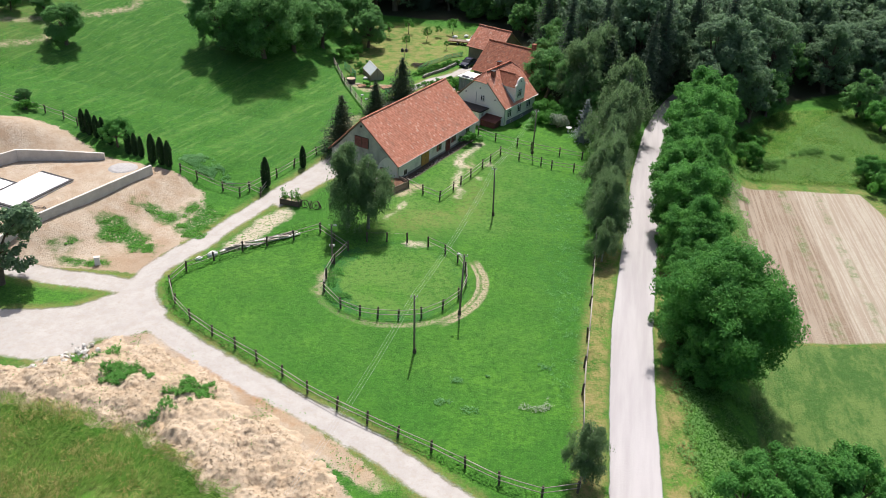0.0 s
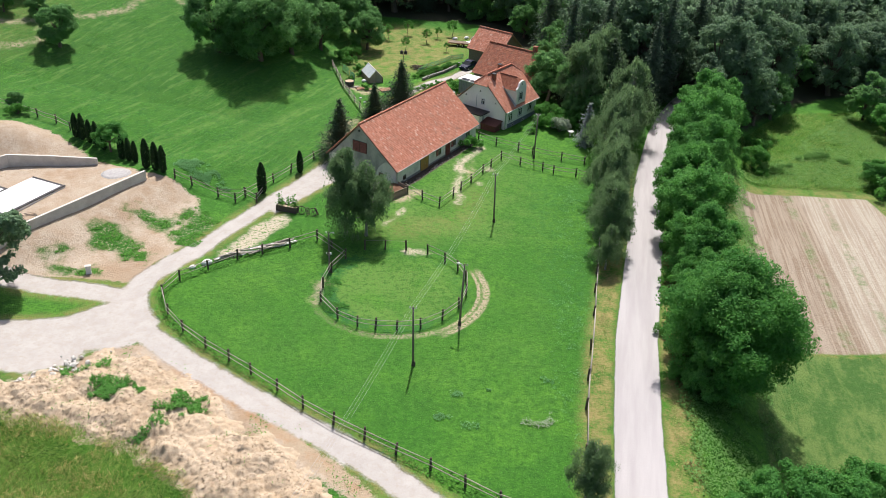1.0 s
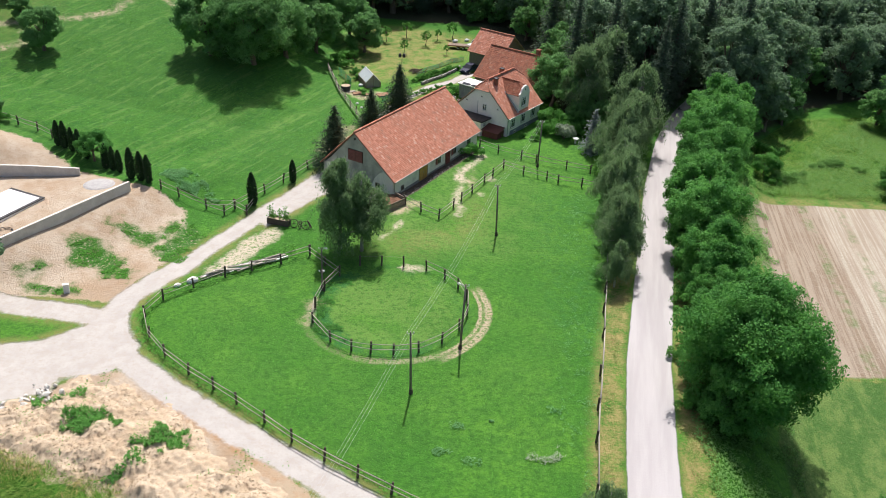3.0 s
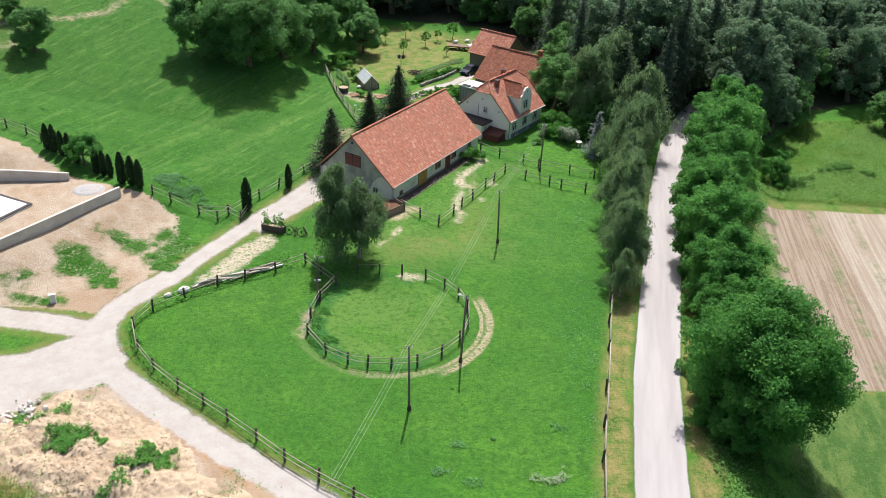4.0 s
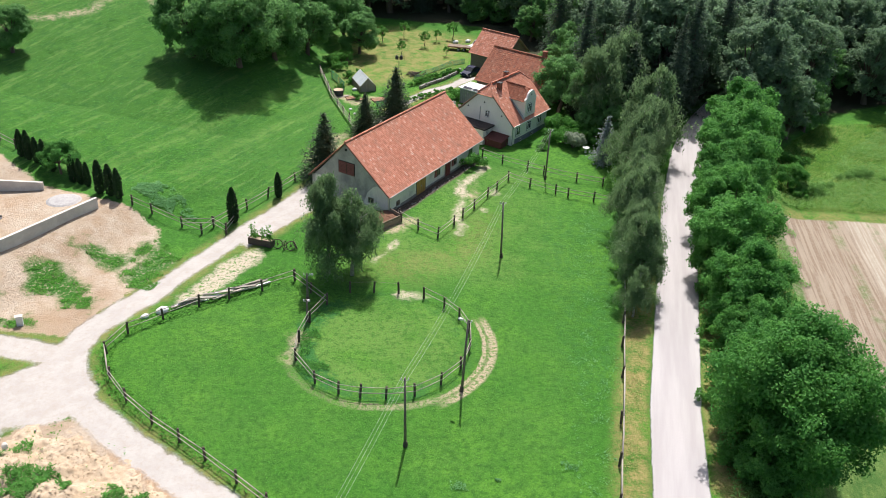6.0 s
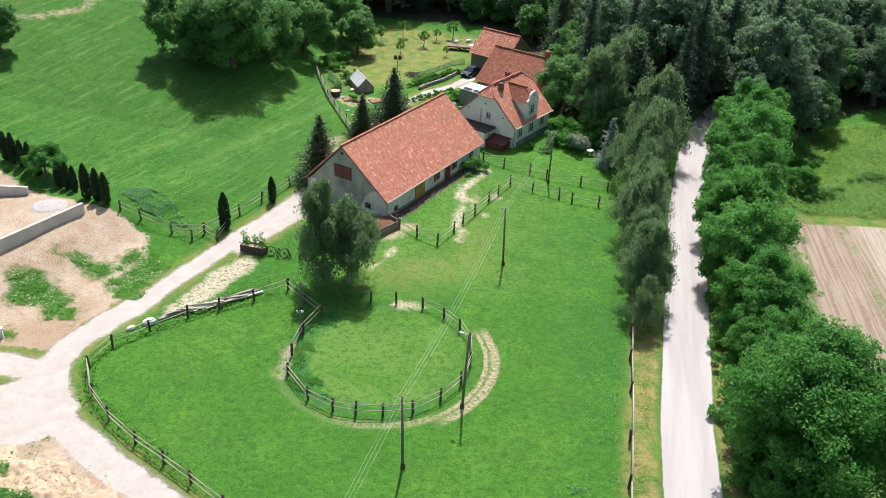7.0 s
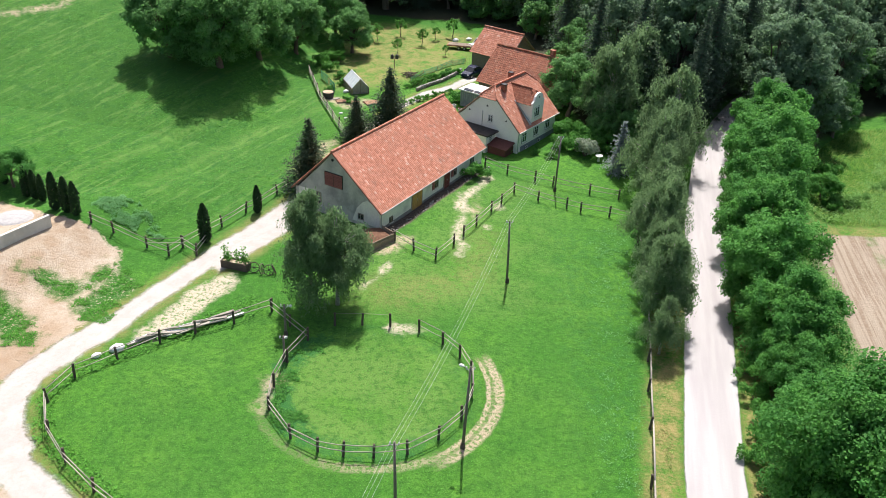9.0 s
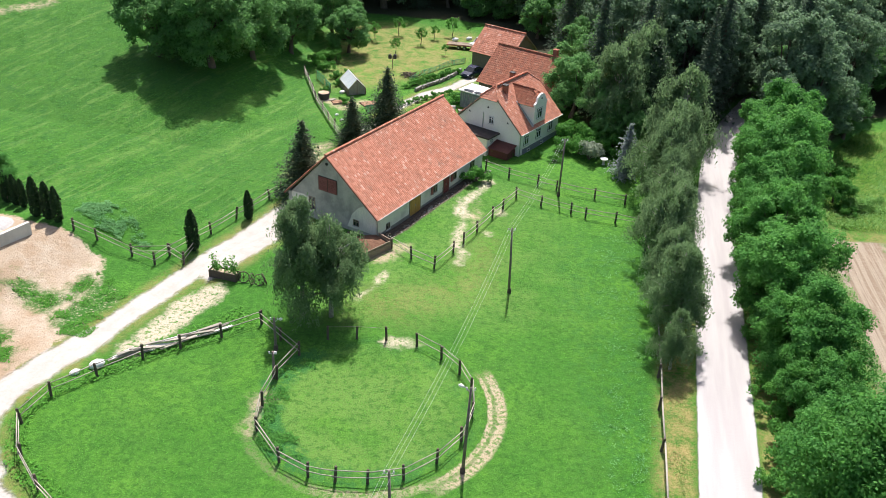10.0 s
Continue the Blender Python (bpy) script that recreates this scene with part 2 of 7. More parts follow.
    v = n.mix(n.span(mid, 0.3, 0.7), GRAVEL_A, GRAVEL_B)
    rut = n.span(n.math("ABSOLUTE", n.math("SUBTRACT", n.attr("lane"), 0.72)), 0.12, 0.5)
    v = n.mix(n.math("MULTIPLY", rut, n.span(n.noise(1.1, 5, 0.7, at), 0.42, 0.64, 0, 0.6)), v, (0.37, 0.335, 0.29))
    v = n.mix(n.span(fine, 0.48, 0.72, 0, 0.5), v, GRAVEL_C)
    v = n.mix(n.span(grain, 0.5, 0.8, 0, 0.35), v, tuple(x * 0.55 for x in GRAVEL_B))
    g = n.mix(inside("gravel", 0.75, 0.3), g, v)
    p = n.mix(n.span(n.noise(0.8, 4, 0.6, at, (1, 0.08, 1, 11)), 0.3, 0.7), PAVED_A, PAVED_B)
    p = n.mix(n.span(grain, 0.5, 0.8, 0, 0.3), p, tuple(x * 0.6 for x in PAVED_B))
    g = n.mix(inside("paved", 0.18, 0.08), g, p)
    hard = n.math("MAXIMUM", inside("gravel", 0.75, 0.3), inside("paved", 0.18, 0.08))
    rel = n.math("ADD", n.math("MULTIPLY", fine, 1.0), n.math("MULTIPLY", grain, 0.5))
    n.bump(n.math("MULTIPLY", rel, n.span(hard, 0, 1, 1, 0.12)), 0.75, 0.22)
    return n.done(g, 0.95)


GRASS_A, GRASS_B, GRASS_C, GRASS_D, GRASS_E = (0.037, 0.160, 0.012), (0.078, 0.228, 0.019), (0.036, 0.142, 0.014), (0.025, 0.105, 0.011), (0.105, 0.265, 0.036)
DRY_A, DRY_B = (0.24, 0.22, 0.07), (0.36, 0.27, 0.12)
MOWN_A, MOWN_B = (0.048, 0.125, 0.022), (0.125, 0.20, 0.05)
TILL_A, TILL_B, TILL_C = (0.25, 0.19, 0.135), (0.35, 0.29, 0.22), (0.44, 0.395, 0.315)
EARTH_A, EARTH_B, EARTH_C = (0.42, 0.33, 0.235), (0.48, 0.405, 0.315), (0.34, 0.235, 0.145)
WORN_A, WORN_B = (0.37, 0.285, 0.18), (0.50, 0.42, 0.31)
GRAVEL_A, GRAVEL_B, GRAVEL_C = (0.435, 0.415, 0.385), (0.38, 0.355, 0.325), (0.36, 0.31, 0.255)
PAVED_A, PAVED_B = (0.43, 0.41, 0.405), (0.36, 0.34, 0.335)

M_LAND = land()
M_TILE = tiles("clay_tiles", (0.43, 0.165, 0.10), (0.56, 0.25, 0.165), (0.66, 0.47, 0.37), (0.34, 0.18, 0.125))
M_TILE_OLD = tiles("old_clay_tiles", (0.27, 0.095, 0.055), (0.37, 0.14, 0.08), (0.42, 0.24, 0.16), (0.18, 0.10, 0.065))
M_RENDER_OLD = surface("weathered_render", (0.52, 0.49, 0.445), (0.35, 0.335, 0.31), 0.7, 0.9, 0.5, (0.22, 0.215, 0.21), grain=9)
M_RENDER = surface("white_render", (0.90, 0.87, 0.805), (0.86, 0.83, 0.765), 0.7, 0.9, 0.2, (0.78, 0.76, 0.71))
M_PLINTH = surface("blue_grey_plinth", (0.20, 0.22, 0.26), (0.26, 0.28, 0.31), 1.5, 0.85)
M_POST = surface("dark_fence_post", (0.075, 0.058, 0.047), (0.13, 0.105, 0.085), 6, 0.9, 0.4, per=True)
M_RAIL = surface("grey_split_rail", (0.28, 0.25, 0.21), (0.40, 0.365, 0.31), 3, 0.9, 0.4, per=True)
M_POLE = surface("tarred_pole", (0.16, 0.135, 0.115), (0.25, 0.21, 0.18), 4, 0.9, 0.4)
M_WOOD = surface("weathered_wood", (0.20, 0.15, 0.11), (0.30, 0.24, 0.18), 4, 0.85, 0.4, per=True)
M_DOOR_Y = surface("ochre_planks", (0.45, 0.24, 0.06), (0.55, 0.32, 0.10), 3, 0.7, 0.3, per=True)
M_DOOR_R = surface("oxblood_planks", (0.17, 0.045, 0.04), (0.23, 0.07, 0.06), 3, 0.7, 0.3, per=True)
M_SHUTTER = surface("red_shutter", (0.22, 0.07, 0.06), (0.28, 0.10, 0.09), 3, 0.7, 0.3, per=True)
M_DARK = surface("dark_opening", (0.02, 0.02, 0.022), (0.03, 0.03, 0.032), 3, 0.6, 0)
M_CONCRETE = surface("new_concrete", (0.56, 0.535, 0.485), (0.68, 0.655, 0.60), 0.8, 0.9, 0.3, (0.45, 0.42, 0.37))
M_SLAB = surface("pale_slab", (0.72, 0.72, 0.71), (0.80, 0.80, 0.79), 0.6, 0.85, 0.1)
M_BITUMEN = surface("dark_bitumen", (0.05, 0.05, 0.052), (0.09, 0.088, 0.085), 2, 0.85)
M_FELT = surface("dark_roof_felt", (0.055, 0.045, 0.042), (0.08, 0.068, 0.062), 1.5, 0.85)
M_BARK = surface("bark", (0.10, 0.08, 0.06), (0.17, 0.14, 0.11), 5, 0.95, 0.6)
M_BIRCH = surface("birch_bark", (0.55, 0.53, 0.49), (0.30, 0.28, 0.26), 5, 0.9, 0.3)
M_METAL = surface("galvanised_metal", (0.42, 0.43, 0.44), (0.52, 0.53, 0.53), 3, 0.45, 0.1, metal=0.8)
M_WHITE = surface("white_paint", (0.78, 0.78, 0.76), (0.72, 0.72, 0.70), 3, 0.5, 0.05)
M_BRICK = surface("dark_brick", (0.26, 0.10, 0.065), (0.34, 0.15, 0.10), 6, 0.9, 0.4)
M_OAK = leafy("oak_leaves", (0.080, 0.20, 0.066), (0.170, 0.37, 0.125), (0.19, 0.40, 0.12), 0.5)
M_WALNUT = leafy("walnut_leaves", (0.052, 0.190, 0.044), (0.130, 0.365, 0.080), (0.160, 0.40, 0.082), 0.5)
M_BIRCH_LEAF = leafy("birch_leaves", (0.105, 0.185, 0.090), (0.205, 0.315, 0.150), (0.22, 0.35, 0.15), 0.5)
M_BRAMBLE = leafy("bramble_leaves", (0.11, 0.27, 0.065), (0.24, 0.42, 0.13), (0.22, 0.42, 0.11), 0.5)
M_TALL = leafy("tall_grass_blades", (0.13, 0.30, 0.045), (0.40, 0.42, 0.14), (0.15, 0.33, 0.05), 0.5)
M_FOREST = leafy("forest_leaves", (0.105, 0.175, 0.115), (0.205, 0.325, 0.185), (0.225, 0.36, 0.185), 0.5)
M_GROVE = leafy("grove_leaves", (0.090, 0.215, 0.075), (0.190, 0.39, 0.13), (0.21, 0.43, 0.135), 0.5)
M_NEEDLE = leafy("spruce_needles", (0.060, 0.098, 0.066), (0.110, 0.165, 0.105), (0.125, 0.185, 0.11), 0.35)
M_SPRUCE = leafy("garden_spruce_needles", (0.038, 0.066, 0.036), (0.070, 0.112, 0.056), (0.080, 0.125, 0.06), 0.25)
M_BLUE_NEEDLE = leafy("blue_spruce_needles", (0.15, 0.19, 0.185), (0.25, 0.30, 0.28), (0.28, 0.33, 0.30), 0.3)
M_THUJA = leafy("thuja_scales", (0.014, 0.038, 0.012), (0.03, 0.06, 0.02), (0.03, 0.07, 0.02), 0.1)
M_SHRUB = leafy("shrub_leaves", (0.07, 0.22, 0.042), (0.12, 0.33, 0.065), (0.14, 0.36, 0.065), 0.45)
M_SILVER = leafy("silver_leaves", (0.20, 0.26, 0.17), (0.34, 0.40, 0.29), (0.40, 0.46, 0.34), 0.2)
M_BLADE = leafy("grass_blades", (0.065, 0.235, 0.024), (0.105, 0.315, 0.04), (0.085, 0.275, 0.03), 0.3)
M_BLADE_DRY = leafy("seeding_grass", (0.19, 0.25, 0.06), (0.40, 0.35, 0.15), (0.13, 0.24, 0.05), 0.3)
M_LEANTO = surface("brown_red_boards", (0.10, 0.035, 0.03), (0.14, 0.055, 0.045), 3, 0.75, 0.3, per=True)
M_CLUMP = leafy("coarse_grass", (0.038, 0.15, 0.022), (0.065, 0.22, 0.032), (0.055, 0.18, 0.026), 0.3)
M_NETTLE = leafy("nettle_leaves", (0.08, 0.25, 0.08), (0.17, 0.37, 0.15), (0.20, 0.40, 0.16), 0.45)
M_TUSS = leafy("tussock_blades", (0.05, 0.20, 0.03), (0.10, 0.31, 0.05), (0.09, 0.29, 0.045), 0.45)
M_BEDSOIL = surface("turned_soil", (0.26, 0.15, 0.09), (0.36, 0.22, 0.14), 3, 0.95, 0.9, depth=0.06)
M_STRAW = leafy("straw_blades", (0.40, 0.34, 0.13), (0.58, 0.47, 0.21), (0.50, 0.42, 0.16), 0.4)
M_GREYGRAVEL = surface("grey_gravel", (0.36, 0.35, 0.34), (0.46, 0.45, 0.43), 4, 0.95, 0.8, grain=20)
M_MANURE = surface("manure", (0.15, 0.075, 0.045), (0.24, 0.13, 0.08), 3, 0.95, 0.9, depth=0.1)
M_MILKY = surface("milky_sheet", (0.55, 0.62, 0.64), (0.66, 0.72, 0.73), 1.5, 0.25, 0.05)
M_CARBLUE = surface("dark_blue_paint", (0.014, 0.02, 0.045), (0.018, 0.025, 0.055), 2, 0.22, 0)
M_CARGLASS = surface("tinted_glass", (0.02, 0.025, 0.03), (0.03, 0.035, 0.04), 2, 0.12, 0)
M_RUBBER = surface("tyre_rubber", (0.02, 0.02, 0.02), (0.03, 0.03, 0.03), 4, 0.9, 0.1)
M_RUST = surface("rusty_steel", (0.28, 0.12, 0.06), (0.36, 0.19, 0.11), 3, 0.85, 0.3)
M_GREENNET = surface("green_plastic_net", (0.03, 0.26, 0.16), (0.05, 0.32, 0.20), 3, 0.6, 0)
M_SHEET = surface("grey_sheet_cladding", (0.22, 0.235, 0.25), (0.28, 0.295, 0.31), 2, 0.6, 0.1)
# ---------------------------------------------------------------- mesh helpers
class Geo:
    """Gathers the faces of one part."""

    def __init__(self):
        self.v, self.f = [], []

    def add(self, verts, faces):
        k = len(self.v)
        self.v += [tuple(p) for p in verts]
        self.f += [tuple(i + k for i in f) for f in faces]
        return self

    def box(self, lo, hi, m=None):
        (a, b, c), (d, e, f) = lo, hi
        p = [Vector(q) for q in ((a, b, c), (d, b, c), (d, e, c), (a, e, c), (a, b, f), (d, b, f), (d, e, f), (a, e, f))]
        if m:
            p = [m @ q for q in p]
        return self.add(p, ((0, 3, 2, 1), (4, 5, 6, 7), (0, 1, 5, 4), (1, 2, 6, 5), (2, 3, 7, 6), (3, 0, 4, 7)))

    def tube(self, path, radii, seg=8, cap=True):
        path = [Vector(p) for p in path]
        if not isinstance(radii, (list, tuple)):
            radii = [radii] * len(path)
        rings = []
        for i, p in enumerate(path):
            way = (path[min(i + 1, len(path) - 1)] - path[max(i - 1, 0)]).normalized()
            side = way.cross(Vector((0.31, 0.95, 0.1)) if abs(way.y) < 0.9 else Vector((1, 0, 0))).normalized()
            other = way.cross(side)
            rings += [p + radii[i] * (math.cos(2 * math.pi * j / seg) * side + math.sin(2 * math.pi * j / seg) * other) for j in range(seg)]
        faces = [(i * seg + j, i * seg + (j + 1) % seg, (i + 1) * seg + (j + 1) % seg, (i + 1) * seg + j) for i in range(len(path) - 1) for j in range(seg)]
        if cap:
            faces += [tuple(range(seg))[::-1], tuple((len(path) - 1) * seg + j for j in range(seg))]
        return self.add(rings, faces)

    def prism(self, outline, lo, hi, m=None):
        """An outline in x, z drawn from y = lo to y = hi."""
        n = len(outline)
        p = [Vector((x, lo, z)) for x, z in outline] + [Vector((x, hi, z)) for x, z in outline]
        if m:
            p = [m @ q for q in p]
        return self.add(p, [tuple(range(n)), tuple(range(2 * n - 1, n - 1, -1))] + [(i, i + n, (i + 1) % n + n, (i + 1) % n) for i in range(n)])

    def mesh(self, name, smooth=False):
        me = bpy.data.meshes.new(name)
        me.from_pydata(self.v, [], self.f)
        if smooth:
            me.shade_smooth()
        bm = bmesh.new()
        bm.from_mesh(me)
        bmesh.ops.recalc_face_normals(bm, faces=bm.faces)
        bm.to_mesh(me)
        bm.free()
        return me


def thing(name, label, category, m=None, group="", kind=""):
    ob = new(name)
    ob.empty_display_size = 0.3
    ob.matrix_basis = m or Matrix()
    return tagged(ob, label, category, group, kind)


def part(name, geo, material, parent, label="", smooth=False, kind=""):
    me = geo.mesh(name, smooth) if isinstance(geo, Geo) else geo
    if not me.materials:
        me.materials.append(material)
    ob = new(name, me)
    ob.parent = parent
    return tagged(ob, label, "", "", kind)


def single(name, geo, material, label, category, m=None, group="", kind="", smooth=False):
    """A thing that is one mesh."""
    me = geo.mesh(name, smooth) if isinstance(geo, Geo) else geo
    if not me.materials:
        me.materials.append(material)
    ob = new(name, me)
    ob.matrix_basis = m or Matrix()
    return tagged(ob, label, category, group, kind)


def quads(name, verts, material, normals=None):
    """A mesh of loose quads from an array n x 4 x 3, shaded by the given normals."""
    n = len(verts)
    me = bpy.data.meshes.new(name)
    me.vertices.add(n * 4)
    me.vertices.foreach_set("co", np.asarray(verts, np.float32).ravel())
    me.loops.add(n * 4)
    me.loops.foreach_set("vertex_index", np.arange(n * 4, dtype=np.int32))
    me.polygons.add(n)
    me.polygons.foreach_set("loop_start", np.arange(0, n * 4, 4, dtype=np.int32))
    me.update()
    me.validate()
    me.materials.append(material)
    if normals is not None:
        me.shade_smooth()
        me.normals_split_custom_set_from_vertices(np.repeat(normals, 4, 0).tolist())
    return me


def unit(v):
    return v / np.maximum(np.linalg.norm(v, axis=-1, keepdims=True), 1e-9)


def leaves(name, at, facing, size, material, rng, ratio=0.6, shade=None, along=None):
    """Folded leaf sprays at the points, roughly square to the given directions; shade: the way that their soft shading faces."""
    n = len(at)
    nrm = unit(facing)
    if shade is not None:
        shade = unit(shade)
        nrm = nrm * np.where((nrm * shade).sum(1) < 0, -1, 1)[:, None]
    a = unit(np.cross(nrm, rng.normal(size=(n, 3)))) if along is None else unit(along)
    b = unit(np.cross(nrm, a))
    size = np.asarray(size).reshape(-1, 1) * rng.uniform(0.6, 1.35, (n, 1))
    bend = nrm * size * rng.uniform(-0.3, 0.3, (n, 1))
    q = np.stack([at - a * size, at - b * size * ratio + bend, at + a * size, at + b * size * ratio + bend], 1)
    return quads(name, q, material, shade)


def ground_at(x, y, dz=0.0):
    return Vector((x, y, float(height(x, y)) + dz))


def spot(x, y, turn=0.0, size=1.0, dz=0.0):
    return Matrix.Translation(ground_at(x, y, dz)) @ pose(0, 0, 0, 0, 0, turn) @ Matrix.Scale(size, 4)


# ---------------------------------------------------------------- the ground sheet
def near_line(X, Y, pts, half):
    """Distance to a polyline, less half its width."""
    best = np.full(X.shape, 1e9)
    for (ax, ay), (bx, by) in zip(pts, pts[1:]):
        dx, dy = bx - ax, by - ay
        t = np.clip(((X - ax) * dx + (Y - ay) * dy) / (dx * dx + dy * dy), 0, 1)
        best = np.minimum(best, np.hypot(X - ax - t * dx, Y - ay - t * dy))
    return best - half


def in_area(X, Y, pts):
    """Signed distance to an outline, negative inside."""
    d = near_line(X, Y, [*pts, pts[0]], 0)
    odd = np.zeros(X.shape, bool)
    for (ax, ay), (bx, by) in zip(pts, [*pts[1:], pts[0]]):
        cross = (ay > Y) != (by > Y)
        odd ^= cross & (X < (bx - ax) * (Y - ay) / (by - ay + 1e-12) + ax)
    return np.where(odd, -d, d)


def both(*d):
    return np.minimum.reduce(d)


TRACK = [(13.5, 39.4), (7.1, 45.4), (0.4, 50.7), (-4.7, 55.1), (-10.2, 58.8), (-14.8, 61.5), (-19.0, 64.3), (-22.4, 66.7), (-26.5, 69.7), (-29.5, 72.2), (-31.6, 75.2),
         (-32.8, 78.8), (-32.4, 81.6), (-30.8, 85), (-28.4, 89.4), (-26.2, 94.2), (-23.6, 100), (-20.9, 105.6), (-18.2, 111), (-16.4, 115.5)]
TRACK_BACK = [(-16.4, 115.5), (-14.9, 119.5), (-13.6, 127), (-12.3, 132), (-10, 140), (-7.3, 147), (-4.0, 152), (0.3, 156), (3.2, 160.5)]
SIDE_ROAD = [(-33.2, 78), (-38, 79), (-45.2, 80.1), (-49.5, 81.3), (-75, 87)]
LOT = [(-28.5, 74), (-29.8, 69.8), (-33.9, 68.5), (-34.2, 66.6), (-38.2, 64.5), (-43, 65.3), (-70, 64), (-70, 76), (-45, 72.5), (-38.2, 73.9), (-35, 76.5), (-33, 80)]
YARD = [(-21.5, 98.5), (-16.5, 107.3), (-14.2, 109.5), (-14.6, 116), (-18, 113), (-24, 102)]
SITE = [(-85, 109), (-63.4, 111.5), (-59.2, 112.6), (-55.1, 112.2), (-50.9, 109.7), (-46, 106.5), (-39.5, 104.5), (-35.5, 103.6), (-32.1, 101.5), (-30.7, 97.8), (-28.2, 95.5),
        (-30.7, 89), (-34.1, 80.9), (-45.8, 81.6), (-52, 83), (-85, 88)]
HEAP = [(-48, 63.2), (-39, 63.6), (-34.1, 66.2), (-32.4, 69.1), (-29, 68.9), (-23, 65.4), (-16.3, 59.8), (-10.9, 54.9), (-7, 50), (-2, 44), (-14, 44), (-16.5, 48.7), (-25, 55), (-30.4, 56.6),
        (-35.4, 58.1), (-52, 60.4)]
FRINGE = [(-33, 69.6), (-28.7, 70.2), (-24.2, 67.9), (-20, 64.8), (-15.5, 61.1), (-12, 58.5), (-8.2, 55.4), (-4.5, 52), (-6, 51), (-13, 56), (-20, 60), (-30, 66)]
WEEDS = [[(-42.2, 91.2), (-39.4, 92.2), (-37.1, 91), (-34.8, 88), (-33.4, 85.4), (-36, 85.4), (-38.1, 87.4), (-40.5, 87.4)],
         [(-39.4, 95.4), (-37.6, 96.6), (-35.2, 95.9), (-33.4, 95.8), (-33.2, 98.8), (-32, 99.9), (-31.4, 97.2), (-32.6, 94.4), (-33.7, 92.6), (-36.5, 94)],
         [(-31.4, 98.6), (-27.8, 96.4), (-28.4, 93), (-29.1, 89.2), (-31.2, 89.8), (-32.9, 91.7), (-32, 94.6)],
         [(-45.3, 85.2), (-43.1, 86.4), (-43, 85.1), (-44.6, 84.2)], [(-43.8, 83), (-38.9, 83.5), (-37.6, 82.1), (-41, 81.8)]]
TILLED = [(42.7, 123.2), (64.6, 122.6), (66.5, 110), (57, 82.6), (38.4, 81.2), (39.4, 95), (41.5, 108)]
MOWN = [(39.5, 80.9), (90, 82), (90, 30), (33, 30), (30.5, 60), (33, 74)]
GARDEN = [(-21, 150), (-24, 190), (-10, 193), (8, 186), (5, 176), (5, 168), (-1, 161), (-8, 153)]
PATHS = [[(-82, 137.5), (-76, 141.7), (-69.6, 145.8), (-66.8, 148.4), (-63, 150.9), (-58.8, 154.9), (-58.2, 160)], [(-80, 130), (-72.9, 134.4), (-69.6, 136.6), (-67.4, 139.2), (-67.6, 141), (-69.3, 144)], [(-56, 166), (-51.3, 162.8), (-47.1, 160.7)]]
RING = (-5.1, 82.7)
EDGE = [(-34, 200), (-14, 197), (6, 194), (14, 178), (17, 158), (20, 141), (29, 143), (38, 156), (46, 143), (52, 147), (57, 154), (62, 161), (69, 167), (80, 173), (140, 178), (140, 232), (-34, 240)]


def axis(lo, hi, fine, reach):
    out = [lo]
    while out[0] > -reach:
        out.insert(0, out[0] - max(fine, (lo - out[0]) * 0.22 + fine))
    out += list(np.arange(lo + fine, hi, fine))
    end = hi
    while end < reach:
        out.append(end)
        end += max(fine, (end - hi) * 0.22 + fine)
    return np.array(out + [end])


